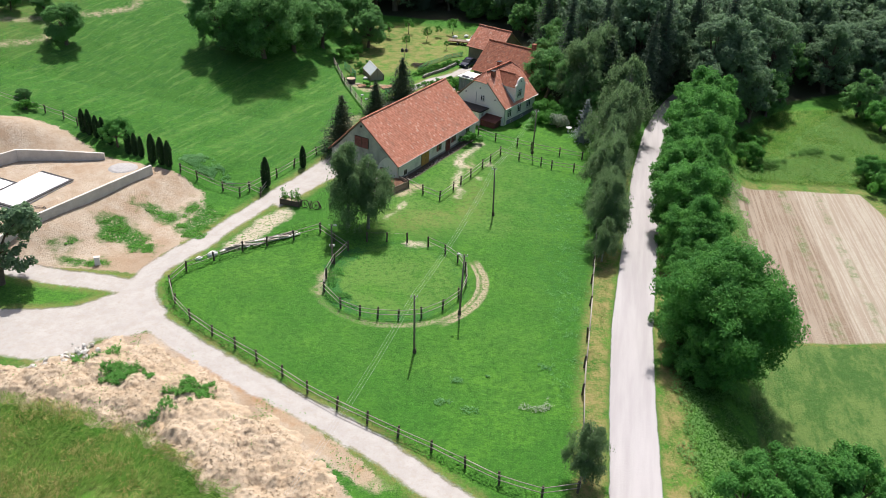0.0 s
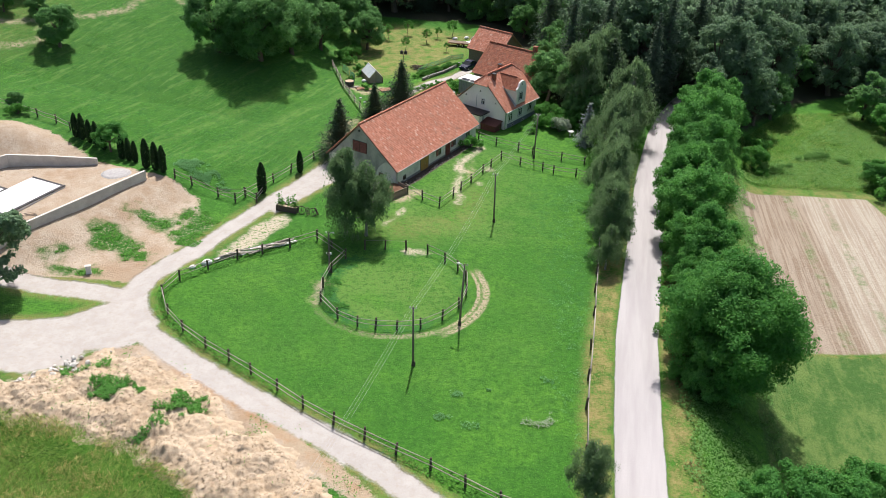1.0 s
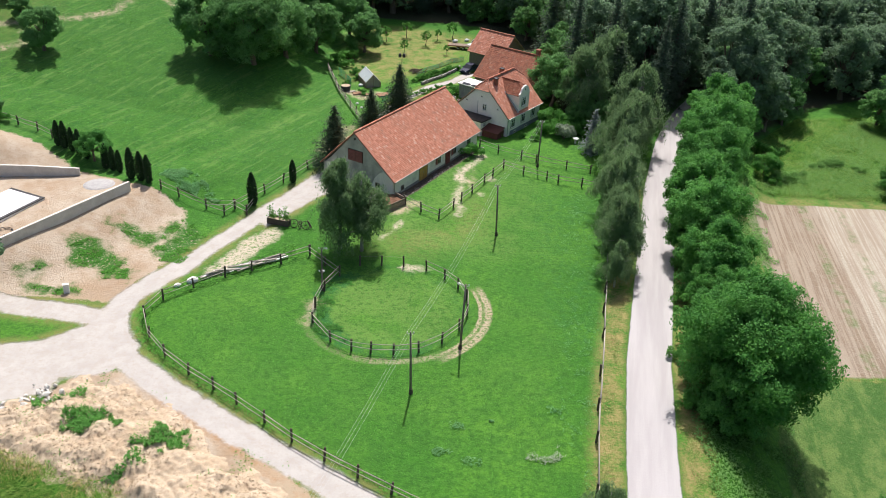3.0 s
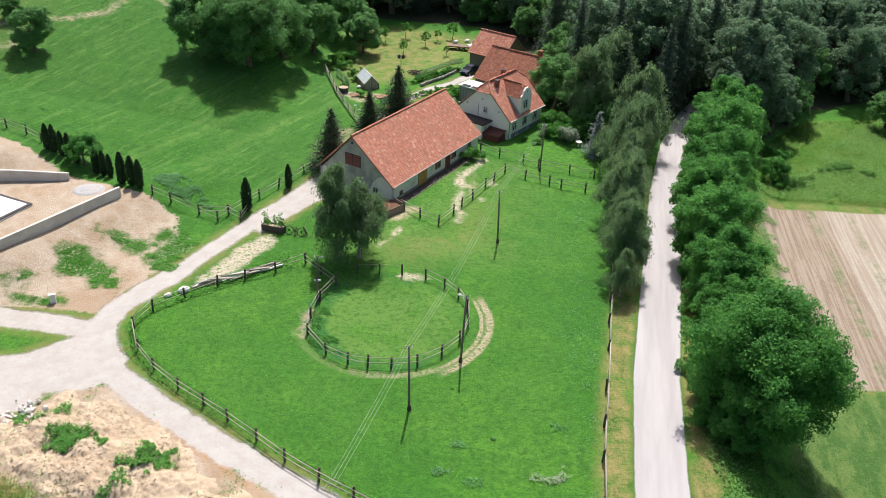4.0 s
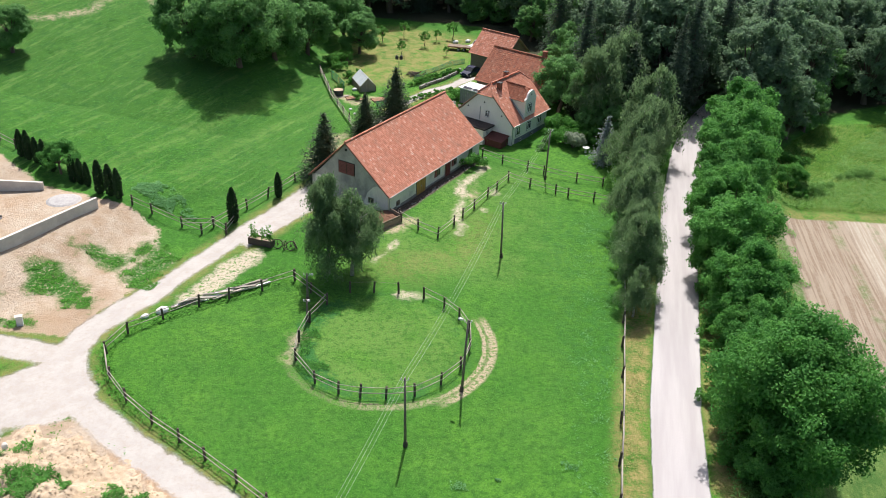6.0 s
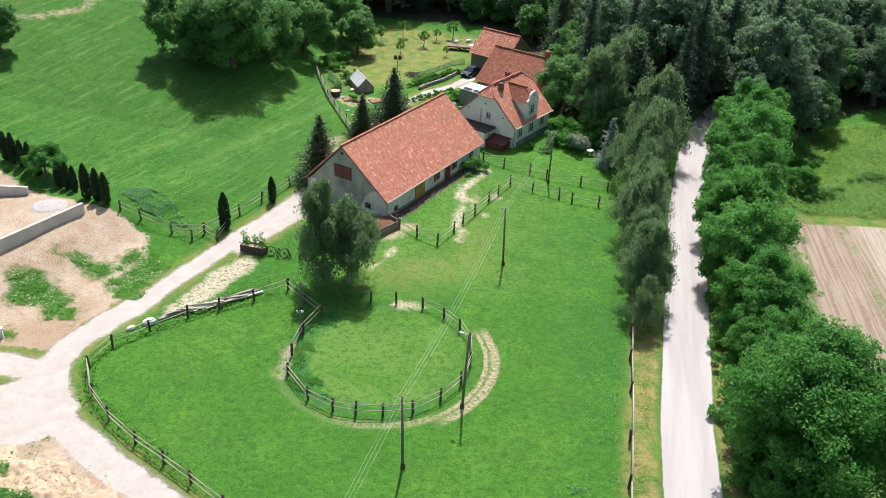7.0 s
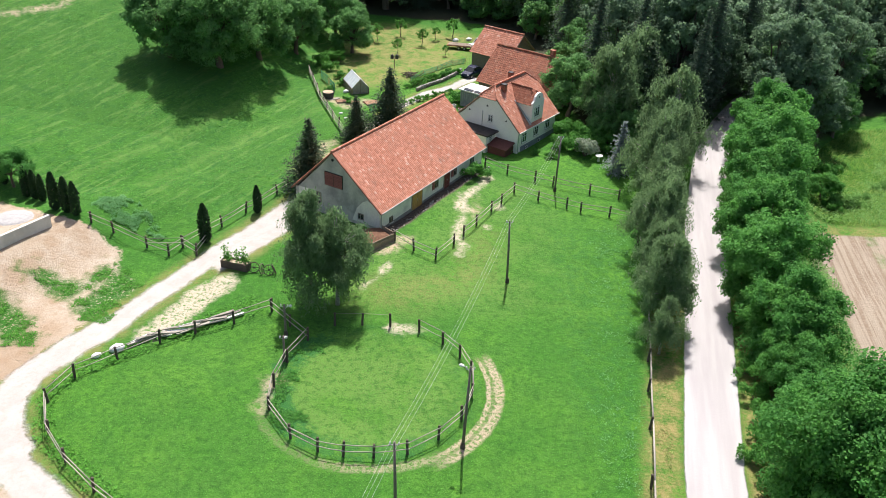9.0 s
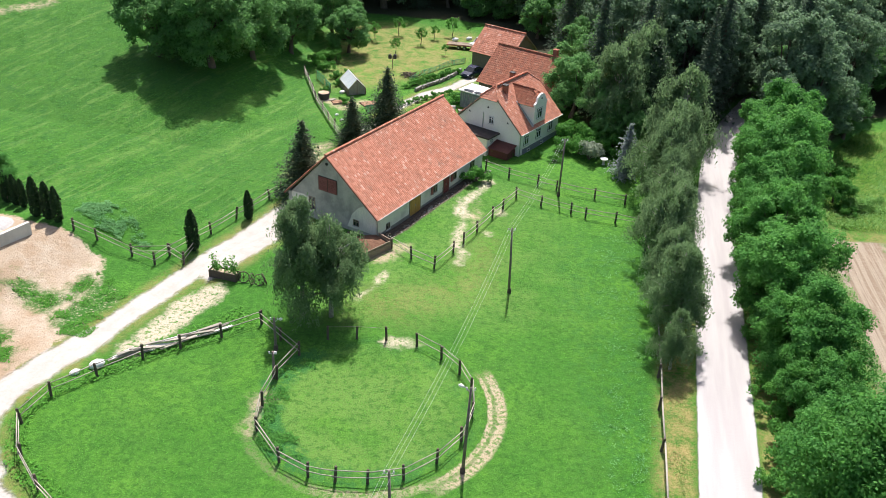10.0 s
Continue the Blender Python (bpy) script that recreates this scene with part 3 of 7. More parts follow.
def ground():
    xs, ys = axis(-70, 75, 0.5, 2600), axis(42, 190, 0.5, 2600)
    X, Y = np.meshgrid(xs, ys)
    Z = height(X, Y)
    side = X - road_x(Y)
    slope = np.cos(np.arctan(np.gradient(road_x(ys), ys)))[:, None]
    marks = {
        "paved": np.abs(side) * slope - 2.15,
        "gravel": both(near_line(X, Y, TRACK[:10], 1.38), near_line(X, Y, TRACK[9:15], 1.5), near_line(X, Y, TRACK[14:], 1.2), near_line(X, Y, TRACK_BACK, 0.85), near_line(X, Y, SIDE_ROAD, 1.5), in_area(X, Y, LOT), in_area(X, Y, YARD)),
        "earth": both(in_area(X, Y, SITE), in_area(X, Y, HEAP), in_area(X, Y, FRINGE)),
        "weed": both(*[in_area(X, Y, w) for w in WEEDS]),
        "tilled": in_area(X, Y, TILLED),
        "mown": in_area(X, Y, MOWN),
        "fringe": near_line(X, Y, [(-24.2, 66.6), (-15.5, 60.2), (-8.2, 54.4), (-3.5, 50.2)], 0.7),
        # wood floor that is coloured dark for the shade, clear of the road
        "shaded_litter": np.maximum(in_area(X, Y, EDGE) - 1.0, 3.6 - np.abs(side)),
    }
    r, a = np.hypot(X - RING[0], Y - RING[1]), np.degrees(np.arctan2(Y - RING[1], X - RING[0]))
    turn = step(-62, -48, a) * (1 - step(22, 30, a))
    faint = (1 - step(-62, -48, a)) * (0.3 * step(-165, -140, a) + 0.55 * step(-118, -95, a))
    marks["arc"], marks["faint"] = turn, faint
    # strip before the barn front for dark soil and painted eave shade
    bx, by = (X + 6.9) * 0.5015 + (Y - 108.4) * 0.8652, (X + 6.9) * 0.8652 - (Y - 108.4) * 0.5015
    marks["eave_shade_soil"] = np.maximum(np.abs(bx - 10.4) - 10.8, np.abs(by - 0.5) - 0.85)
    marks["trod"] = both(in_area(X, Y, [(-25.8, 87.4), (-24.4, 91.6), (-22.8, 95.6), (-20.6, 98.4), (-19.4, 97.2), (-21.2, 93.6), (-22.8, 89.8), (-24.6, 87)]) - 0.2, np.hypot((X + 3.3) / 1.7, Y - 90.8) - 0.75, np.hypot((X - 1.9) / 1.0, (Y - 116.2) / 2.6) - 0.75, near_line(X, Y, [(2.1, 113.8), (1.5, 110.6), (1.4, 108.2), (1.9, 106.8), (1.4, 104.6)], 0.38),
                         near_line(X, Y, [(2.4, 118.2), (3.6, 120.6), (5.0, 123.2)], 0.5), np.hypot(X - 6.0, (Y - 115.7) / 1.3) - 0.45, np.hypot(X - 4.5, Y - 110.9) - 0.3,
                         near_line(X, Y, [(-7.6, 97.2), (-6.5, 99.2), (-5.3, 102.3)], 0.1))
    marks["lane"] = both(near_line(X, Y, TRACK, 0), near_line(X, Y, TRACK_BACK, 0))
    marks["sward"] = np.clip(0.8 * step(8.3, 6.5, r) + 0.75 * step(-16, -6, X) * step(90, 97, Y) * (1 - step(8, 16, X)) * (1 - step(118, 128, Y)) + 0.15 * step(55, 70, Y) * (1 - step(86, 95, Y)) * step(-28, -22, X) * (1 - step(10, 14, X)), 0, 1)
    marks["lush"] = np.clip(step(5.8, 7.2, r) * (1 - step(8.5, 9.0, r)) * (step(115, 140, np.abs(a)) + 0.35 + 0.4 * step(-20, -70, a)) + 0.4 * step(9.0, 12.5, X) * (1 - step(18, 20, X - 0.15 * (Y - 88))) * step(70, 80, Y) * (1 - step(108, 116, Y)), 0, 1)
    marks["worn"] = both(*[near_line(X, Y, p, 0.55) for p in PATHS], near_line(X, Y, [(-17.6, 122.5), (-15.8, 131.5)], 0.9), near_line(X, Y, [(3.0, 113), (3.2, 118)], 0.15),
                         near_line(X, Y, [(-6, 104.5), (-4.5, 107)], 0.8), near_line(X, Y, [(-14.5, 59.6), (-9.5, 55.4), (-4.5, 50.6)], 0.5),
                         near_line(X, Y, [(-13.1, 83), (-13.3, 79.8)], 0.4), near_line(X, Y, [(-13, 128), (-17.5, 126)], 1.4), near_line(X, Y, [(-17.2, 148), (-14.5, 145.5), (-12.8, 147.5)], 1.0))
    verge = step(2.0, 2.8, np.abs(side)) * (1 - step(4.3, 6.0, np.abs(side))) * (1 - step(112, 126, Y))
    corner = (1 - step(-4, 1, Y - 56.5 + 0.42 * (X + 34))) * (1 - step(-14, -8, X)) * 0.35
    marks["dry"] = np.clip(0.95 * verge + 0.8 * step(0.5, -6, in_area(X, Y, GARDEN)) + corner + 0.35 * step(60, 80, -X) * step(125, 140, Y)
                           + 0.6 * step(1.5, 0.2, marks["gravel"]) + 0.6 * step(5, 1, marks["tilled"]) , 0, 1)
    marks["swath"] = both(near_line(X, Y, [(-42, 112), (-39.6, 117.9), (-34.5, 128.4), (-28.7, 139.4), (-24.5, 149.3)], 0.5), near_line(X, Y, [(-33.5, 114.8), (-30.2, 122.6), (-25.1, 132.8), (-18.7, 143.3)], 0.6))
    marks["hay"] = step(-14, -20, X) * step(104, 112, Y)
    marks["dry"] = np.clip(marks["dry"] + 0.45 * step(1, -6, in_area(X, Y, [(-12, 92), (-9, 101), (-1, 103), (3, 112), (8, 112), (6, 98), (-2, 92)])), 0, 1)
    ny, nx = X.shape
    idx = np.arange(nx * ny).reshape(ny, nx)
    cells = np.stack([idx[:-1, :-1], idx[:-1, 1:], idx[1:, 1:], idx[1:, :-1]], -1).reshape(-1, 4)
    mid = lambda f: 0.25 * (f[:-1, :-1] + f[:-1, 1:] + f[1:, 1:] + f[1:, :-1]).ravel()  # noqa: E731
    paved, gravel, tilled, bare = (mid(marks[k]) < 0.1 for k in ("paved", "gravel", "tilled", "earth"))
    kinds = np.where(paved, 1, np.where(gravel, 2, np.where(tilled, 3, np.where(bare, 4, 0))))
    names = (("ground", "green grass and trodden earth, one broad sheet to the horizon", "ground"), ("road", "pale sun-bleached narrow paved road beside the paddock", "road"),
             ("gravel_road", "pale gravel track and turning lot, worn and dusty", "track"), ("tilled_field", "brown tilled strip field with pale dry furrows", "field"),
             ("bare_earth", "sandy bare earth of a building plot with weeds", "ground"))
    co = np.stack([X, Y, Z], -1).reshape(-1, 3)
    for k, (name, label, cat) in enumerate(names):
        own = cells[kinds == k]
        used, inv = np.unique(own, return_inverse=True)
        me = bpy.data.meshes.new(name)
        me.vertices.add(len(used))
        me.vertices.foreach_set("co", co[used].astype(np.float32).ravel())
        me.loops.add(len(own) * 4)
        me.loops.foreach_set("vertex_index", inv.astype(np.int32).ravel())
        me.polygons.add(len(own))
        me.polygons.foreach_set("loop_start", np.arange(0, len(own) * 4, 4, dtype=np.int32))
        me.update()
        me.shade_smooth()
        for key, f in marks.items():
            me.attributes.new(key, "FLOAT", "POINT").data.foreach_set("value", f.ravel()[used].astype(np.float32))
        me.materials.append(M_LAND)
        tagged(new(name, me), label, cat, "", "structure")


ground()


# ---------------------------------------------------------------- trees and shrubs
def limbs(rng, base_r, trunk_h, tops, lean=0.3):
    g = Geo()
    top = Vector((rng.normal(0, lean), rng.normal(0, lean), trunk_h))
    g.tube([(0, 0, -0.6), (0, 0, 0.1), top * 0.5 + Vector((0.1, 0, 0)), top], [base_r * 1.5, base_r * 1.1, base_r * 0.85, base_r * 0.7], 9)
    for c in tops:
        c = Vector(c)
        g.tube([top * 0.9, top.lerp(c, 0.45) + Vector((0, 0, 0.3)), c], [base_r * 0.5, base_r * 0.28, base_r * 0.07], 5, False)
    return g


def broadleaf(name, seed, tall, radius, foot, material, count, size, clumps=70, label="", category="tree", group="", bark=None, depth=1.0, boughs=None):
    """A tree of leafy sprays gathered on separate boughs, with a lobed outline and dark gaps between them. foot: where the crown begins."""
    rng = np.random.default_rng(seed)
    half = (tall - foot) / 2
    n = boughs or max(7, clumps // 9)
    i = np.arange(n) + 0.5
    up, turn = 1 - 1.72 * i / n, 2.39996 * i + seed
    d = unit(np.stack([np.sqrt(np.maximum(0, 1 - up ** 2)) * np.cos(turn), np.sqrt(np.maximum(0, 1 - up ** 2)) * np.sin(turn), up], 1) + rng.normal(0, 0.14, (n, 3)))
    lobe = d * (rng.uniform(0.45, 0.66, n) + 0.05 * np.sin(3 * turn + seed))[:, None] * np.array([radius, radius, half])
    lobe[:, 2] += foot + half
    wide = radius * rng.uniform(0.33, 0.48, n) * depth ** 0.5
    clumps = int(clumps * 2.6)
    on = rng.integers(0, n, clumps)
    u = unit(rng.normal(size=(clumps, 3)) + 0.75 * d[on] + np.array([0, 0, 0.35]))
    c = lobe[on] + u * (wide[on] * rng.uniform(0.35, 1.05, clumps))[:, None] * np.array([1, 1, 0.88])
    c[:, 2] = np.maximum(c[:, 2], 0.6)
    cr = wide[on] * rng.uniform(0.16, 0.36, clumps)
    who = rng.choice(clumps, count, p=cr ** 2 / (cr ** 2).sum())
    v = unit(rng.normal(size=(count, 3)) + 0.35 * u[who] + np.array([0, 0, 0.25]))
    at = c[who] + v * (cr[who] * rng.uniform(0.2, 1.35, count) ** 0.7)[:, None] * np.array([1.1, 1.1, 0.85])
    at[:, 2] = np.maximum(at[:, 2], 0.15)
    me = leaves("crown", at, 0.5 * v + 0.4 * u[who] + np.array([0, 0, 0.25]) + 0.55 * rng.normal(size=(count, 3)), size, material, rng, 0.6)
    tree = thing(name, label, category, None, group)
    part("trunk", limbs(rng, 0.028 * tall + (0.05 if tall > 4 else -0.03), foot + half * 0.6, lobe[:14], 0.3 if tall > 4 else 0.05), bark or M_BARK, tree, smooth=True)
    part("crown", me, material, tree)
    return tree


def weeping(name, seed, tall, radius, material, strings, label="", group="", low=0.5):
    """A birch with hanging sprays."""
    rng = np.random.default_rng(seed)
    tips, pts, face = [], [], []
    masses = 46
    for i in range(masses):
        h = 0.98 if i == 0 else rng.uniform(0.34, 0.94)
        a = rng.uniform(0, 2 * math.pi)
        wide = radius * (1 - 0.85 * (max(0, h - 0.4) / 0.6) ** 1.3) * rng.uniform(0.15, 1.12)
        c = np.array([math.cos(a) * wide, math.sin(a) * wide, h * tall])
        tips.append(c)
        n = int(strings / masses * rng.uniform(0.6, 1.4))
        big = radius * rng.uniform(0.08, 0.20) * (1.15 - 0.5 * h)
        k = 15
        s = np.linspace(0, 1, k)[None, :, None]
        start = c + rng.normal(0, 1, (n, 3)) * np.array([big, big, big * 0.9])
        drop = rng.uniform(0.04, 0.20, (n, 1, 1)) * tall * rng.uniform(0.6, 1.3)
        out = unit(start * np.array([1, 1, 0]) + 1e-6)[:, None, :]
        line = start[:, None, :] + out * s * 0.35 - np.array([0, 0, 1.0]) * drop * s ** 1.25 + rng.normal(0, 0.12, (n, k, 3))
        pts.append(line.reshape(-1, 3))
        face.append((out + np.array([0, 0, 0.6]) + rng.normal(0, 0.6, (n, k, 3))).reshape(-1, 3))
    at = np.concatenate(pts)
    at[:, 2] = np.maximum(at[:, 2], low + rng.uniform(0, 0.8, len(at)))
    face = np.concatenate(face)
    me = leaves("crown", at, face, 0.12, material, rng, 0.42, None, rng.normal(0, 0.45, at.shape) + np.array([0, 0, 1.0]))
    tree = thing(name, label, "tree", None, group)
    g = Geo()
    g.tube([(0, 0, -0.5), (0.1, 0, tall * 0.4), (0, 0.1, tall * 0.92)], [0.02 * tall + 0.05, 0.014 * tall, 0.03], 8)
    for p in tips:
        g.tube([(0, 0, p[2] * 0.7), p * np.array([0.5, 0.5, 0.9]), p], [0.08, 0.05, 0.02], 4, False)
    part("trunk", g, M_BIRCH, tree, "pale birch bark", smooth=True)
    part("crown", me, material, tree)
    return tree


def conifer(name, seed, tall, radius, material, whorls=20, arms=11, label="", group="", bare=0.06):
    """Tiers of drooping boughs that narrow to a leader."""
    rng = np.random.default_rng(seed)
    at, face, sizes = [], [], []
    for w in range(whorls):
        f = w / (whorls - 1)
        z = tall * (bare + (0.97 - bare) * f)
        r = radius * (1 - f) ** 0.8 * rng.uniform(0.85, 1.1) + 0.12
        for k in range(arms):
            a = 2 * math.pi * (k + rng.uniform(-0.3, 0.3)) / arms + w * 0.7
            reach = r * rng.uniform(0.55, 1.15)
            m = max(4, int(reach / 0.12))
            s = (np.arange(m) + 0.6) / m
            sway = rng.normal(0, 0.13, (m, 3)) * (0.4 + s[:, None])
            p = np.stack([np.cos(a) * reach * s, np.sin(a) * reach * s, z - 0.30 * reach * s ** 1.2 + 0.10 * reach * s ** 3], 1) + sway
            at.append(p), sizes.append(0.11 + 0.13 * (1 - s) * min(1, reach) + 0.03)
            face.append(np.array([math.cos(a) * 0.5, math.sin(a) * 0.5, 1.0]) + rng.normal(0, 0.35, (m, 3)))
    me = leaves("foliage", np.concatenate(at), np.concatenate(face), np.concatenate(sizes), material, rng, 0.55)
    tree = thing(name, label, "tree", None, group)
    part("trunk", Geo().tube([(0, 0, -0.5), (0, 0, tall * 0.5), (0, 0, tall)], [0.016 * tall + 0.05, 0.01 * tall, 0.015], 7), M_BARK, tree, smooth=True)
    part("foliage", me, material, tree)
    return tree


def column(name, seed, tall, radius, label, group=""):
    """A clipped-looking thuja column with a rounded tip."""
    rng = np.random.default_rng(seed)
    n = int(900 * tall * radius)
    f = rng.uniform(0, 1, n)
    prof = np.minimum(1, f / 0.12) ** 0.5 * np.clip(1 - np.clip((f - 0.45) / 0.56, 0, 1) ** 2.2, 0, 1)
    a = rng.uniform(0, 2 * math.pi, n)
    r = radius * (0.15 + 0.85 * prof) * (0.9 + 0.12 * np.sin(5 * a + 6 * f)) * rng.uniform(0.7, 1.0, n)
    at = np.stack([np.cos(a) * r, np.sin(a) * r, f * tall + 0.05], 1)
    me = leaves("foliage", at, np.stack([np.cos(a), np.sin(a), 0.5 + 0 * a], 1) + rng.normal(0, 0.4, (n, 3)), 0.13, M_THUJA, rng, 0.45)
    tree = thing(name, label, "cypress", None, group)
    part("trunk", Geo().tube([(0, 0, -0.3), (0, 0, tall * 0.8)], [0.08, 0.03], 6), M_BARK, tree)
    part("foliage", me, M_THUJA, tree)
    return tree


def shrub(name, seed, tall, radius, material, count, size, label, group="", category="shrub"):
    rng = np.random.default_rng(seed)
    k = 16
    c = np.stack([rng.normal(0, 0.45, k) * radius, rng.normal(0, 0.45, k) * radius, rng.uniform(0.25, 0.75, k) * tall], 1)
    who = rng.integers(0, k, count)
    v = unit(rng.normal(size=(count, 3)) + np.array([0, 0, 0.4]))
    at = c[who] + v * radius * 0.4 * rng.uniform(0.6, 1.1, (count, 1))
    at[:, 2] = np.abs(at[:, 2])
    me = leaves("foliage", at, v + rng.normal(0, 0.5, (count, 3)), size, material, rng)
    bush = thing(name, label, category, None, group)
    g = Geo()
    for p in c[:7]:
        g.tube([(0, 0, -0.2), p * np.array([0.5, 0.5, 0.6]), p], [0.05, 0.035, 0.015], 5, False)
    part("stems", g, M_BARK, bush, kind="stuff")
    part("foliage", me, material, bush)
    return bush


def settle(tree, x, y, turn=0.0, size=1.0):
    tree.matrix_basis = spot(x, y, turn, size)
    return tree


# large walnut and the row of trees on the embankment beside the road
LINE = "trees beside the road"
settle(broadleaf("walnut_tree", 1, 13.4, 6.9, -2.0, M_WALNUT, 105000, 0.13, 300, "broad leafy green walnut tree beside the pale road", group=LINE), 28.5, 71.0)
ROW = [settle(broadleaf("roadside_tree", sd, tall, wide, -1.2, M_WALNUT, 40000, 0.135, cl, lab, group=LINE, depth=dp, boughs=bo), x, y) for sd, tall, wide, cl, dp, bo, lab, x, y in (
    (2, 9.8, 5.2, 190, 1.0, 17, "dense green roadside tree on the grassy bank", 30.3, 97.5),
    (17, 10.5, 4.9, 170, 1.2, 14, "tall rounded green roadside tree on the grassy bank", 35.2, 115.5),
    (31, 9.4, 4.6, 150, 1.1, 12, "spreading green roadside tree with parted boughs on the bank", 32.4, 106))]
for k, x, y, turn, size in ((1, 29.6, 88.5, 80, 0.88), (0, 38.0, 123.5, 20, 1.12), (1, 39.8, 130, 40, 1.05), (2, 42.0, 135.5, 140, 1.2), (2, 29.4, 92.6, 250, 0.74), (2, 31.4, 101.8, 310, 0.72),
                            (0, 34.0, 110.8, 160, 0.78), (2, 36.4, 119.6, 110, 0.88), (0, 28.6, 83.6, 60, 0.62), (2, 27.6, 78.8, 30, 0.6)):
    copy_thing(ROW[k], spot(x, y, turn, size))
copy_thing(ROW[2], spot(25.6, 67.4, 200, 0.55))
low = broadleaf("young_tree", 3, 6.5, 3.6, 0.5, M_WALNUT, 20000, 0.12, 90, "young bright green tree at the edge of the mown field", group="young trees by the mown field")
settle(low, 29, 53.2)
for x, y, turn, size in ((33, 54.4, 70, 1.0), (37, 55.0, 150, 1.0), (41, 54, 250, 0.9), (25, 49.5, 20, 0.9), (49.6, 132.3, 10, 0.62), (-46.2, 110.2, 130, 0.66), (47.5, 141, 320, 0.9), (79.5, 150.5, 30, 1.1), (68.4, 127.6, 200, 0.72), (76, 127, 60, 0.8)):
    copy_thing(low, spot(x, y, turn, size))

# weeping birches
BIRCHES = "birches beside the road"
settle(weeping("birch_tree", 4, 11.4, 3.2, M_BIRCH_LEAF, 2300, "full weeping birch standing beside the barn yard", "birches by the barn", 0.9), -12.0, 94.4)
settle(weeping("birch_tree", 6, 9.8, 3.5, M_BIRCH_LEAF, 2300, "broad weeping birch leaning towards the barn", "birches by the barn", 0.9), -9.5, 94.2)
WB = [settle(weeping("birch_tree", sd, tall, wide, M_BIRCH_LEAF, n, lab, BIRCHES), x, y) for sd, tall, wide, n, lab, x, y in (
    (5, 9.2, 2.9, 1700, "slender weeping birch in the row beside the road", 20.0, 94.0),
    (41, 9.6, 3.2, 1700, "loose-crowned weeping birch in the row beside the road", 21.8, 105.5),
    (42, 8.6, 2.5, 1300, "narrow ragged birch in the row beside the road", 23.7, 116.0))]
wb = WB[0]
for k, x, y, turn, size in ((2, 20.9, 99.5, 60, 0.92), (0, 22.8, 110.8, 200, 0.95), (1, 24.5, 121.5, 30, 1.1), (2, 27.6, 130, 100, 1.5), (2, 19.1, 89.2, 170, 0.66), (2, 20.2, 96.8, 310, 0.74), (0, 21.3, 102.6, 15, 0.72),
                            (2, 22.4, 108.2, 75, 0.8), (2, 23.3, 113.4, 140, 0.85), (0, 24.3, 118.8, 230, 0.9), (0, 26.4, 125.5, 280, 1.15), (1, 24.5, 142, 10, 1.55), (0, 21.5, 139, 90, 1.45)):
    copy_thing(WB[k], spot(x, y, turn, size))
copy_thing(wb, spot(12.7, 52.6, 220, 0.66))

# meadow and garden trees
settle(broadleaf("meadow_tree", 7, 15.5, 7.6, -1.0, M_OAK, 56000, 0.17, 230, "large dark green tree shading the meadow", group="meadow trees"), -33.4, 147.5)
mt = broadleaf("meadow_tree", 8, 12.5, 5.5, -1.5, M_OAK, 26000, 0.18, 140, "tall dark green tree at the meadow's edge", group="meadow trees")
settle(mt, -29.3, 154.6)
for x, y, turn, size in ((-40.5, 147.5, 300, 1.05), (-25.6, 164.5, 90, 0.9), (-17.2, 170.5, 200, 0.72), (-31, 166, 10, 1.1), (-38, 160, 120, 1.1), (-21, 178, 50, 0.9), (-27, 182, 20, 1.1)):
    copy_thing(mt, spot(x, y, turn, size))
for x, y, turn, size in ((-64, 138.5, 150, 0.66), (-76, 153, 20, 0.5), (-70.5, 146.5, 250, 0.35), (-76, 146, 100, 0.45), (-61.8, 117.2, 80, 0.22)):
    copy_thing(mt, spot(x, y, turn, size))
settle(broadleaf("dark_tree", 9, 8.6, 4.2, 0.8, M_FOREST, 18000, 0.17, 70, "dark leafy tree beside the side road"), -47.4, 77.4, 0, 1.25)
gt = broadleaf("garden_tree", 10, 10, 4.2, -0.6, M_GROVE, 26000, 0.13, 120, "bright green leafy tree behind the house", group="garden trees")
settle(gt, 16.8, 146)
for x, y, turn, size in ((20.5, 137, 90, 0.55), (14.5, 152, 200, 0.8), (23.5, 135, 20, 0.6), (20.5, 141.5, 130, 0.95), (23.6, 138.5, 250, 0.8)):
    copy_thing(gt, spot(x, y, turn, size))
sap = broadleaf("fruit_sapling", 16, 2.9, 1.0, 0.9, M_SHRUB, 1500, 0.075, 40, "young fruit tree on the dry garden lawn", group="fruit saplings")
settle(sap, -9.6, 171.4)
for x, y, size in ((-5.7, 177.3, 1.15), (-13.6, 178.2, 1.2), (-9.8, 182.1, 1.2), (-1.4, 172.4, 0.7), (-0.4, 183.5, 1.3), (-3.4, 180.9, 0.9), (-18.5, 165, 0.8)):
    copy_thing(sap, spot(x, y, x * 61, size))

conif = conifer("spruce_tree", 11, 9.0, 4.7, M_SPRUCE, 21, 20, "dark green spruce beside the barn", "garden spruces")
settle(conif, -15.7, 117.5)
for x, y, turn, size in ((-8.2, 137, 40, 0.98), (-12.2, 133, 100, 0.68), (26, 140, 80, 1.5)):
    copy_thing(conif, spot(x, y, turn, size))
settle(conifer("blue_spruce", 12, 6.8, 2.3, M_BLUE_NEEDLE, 17, 12, "slim blue-grey spruce in the house garden"), 21.2, 127.0)

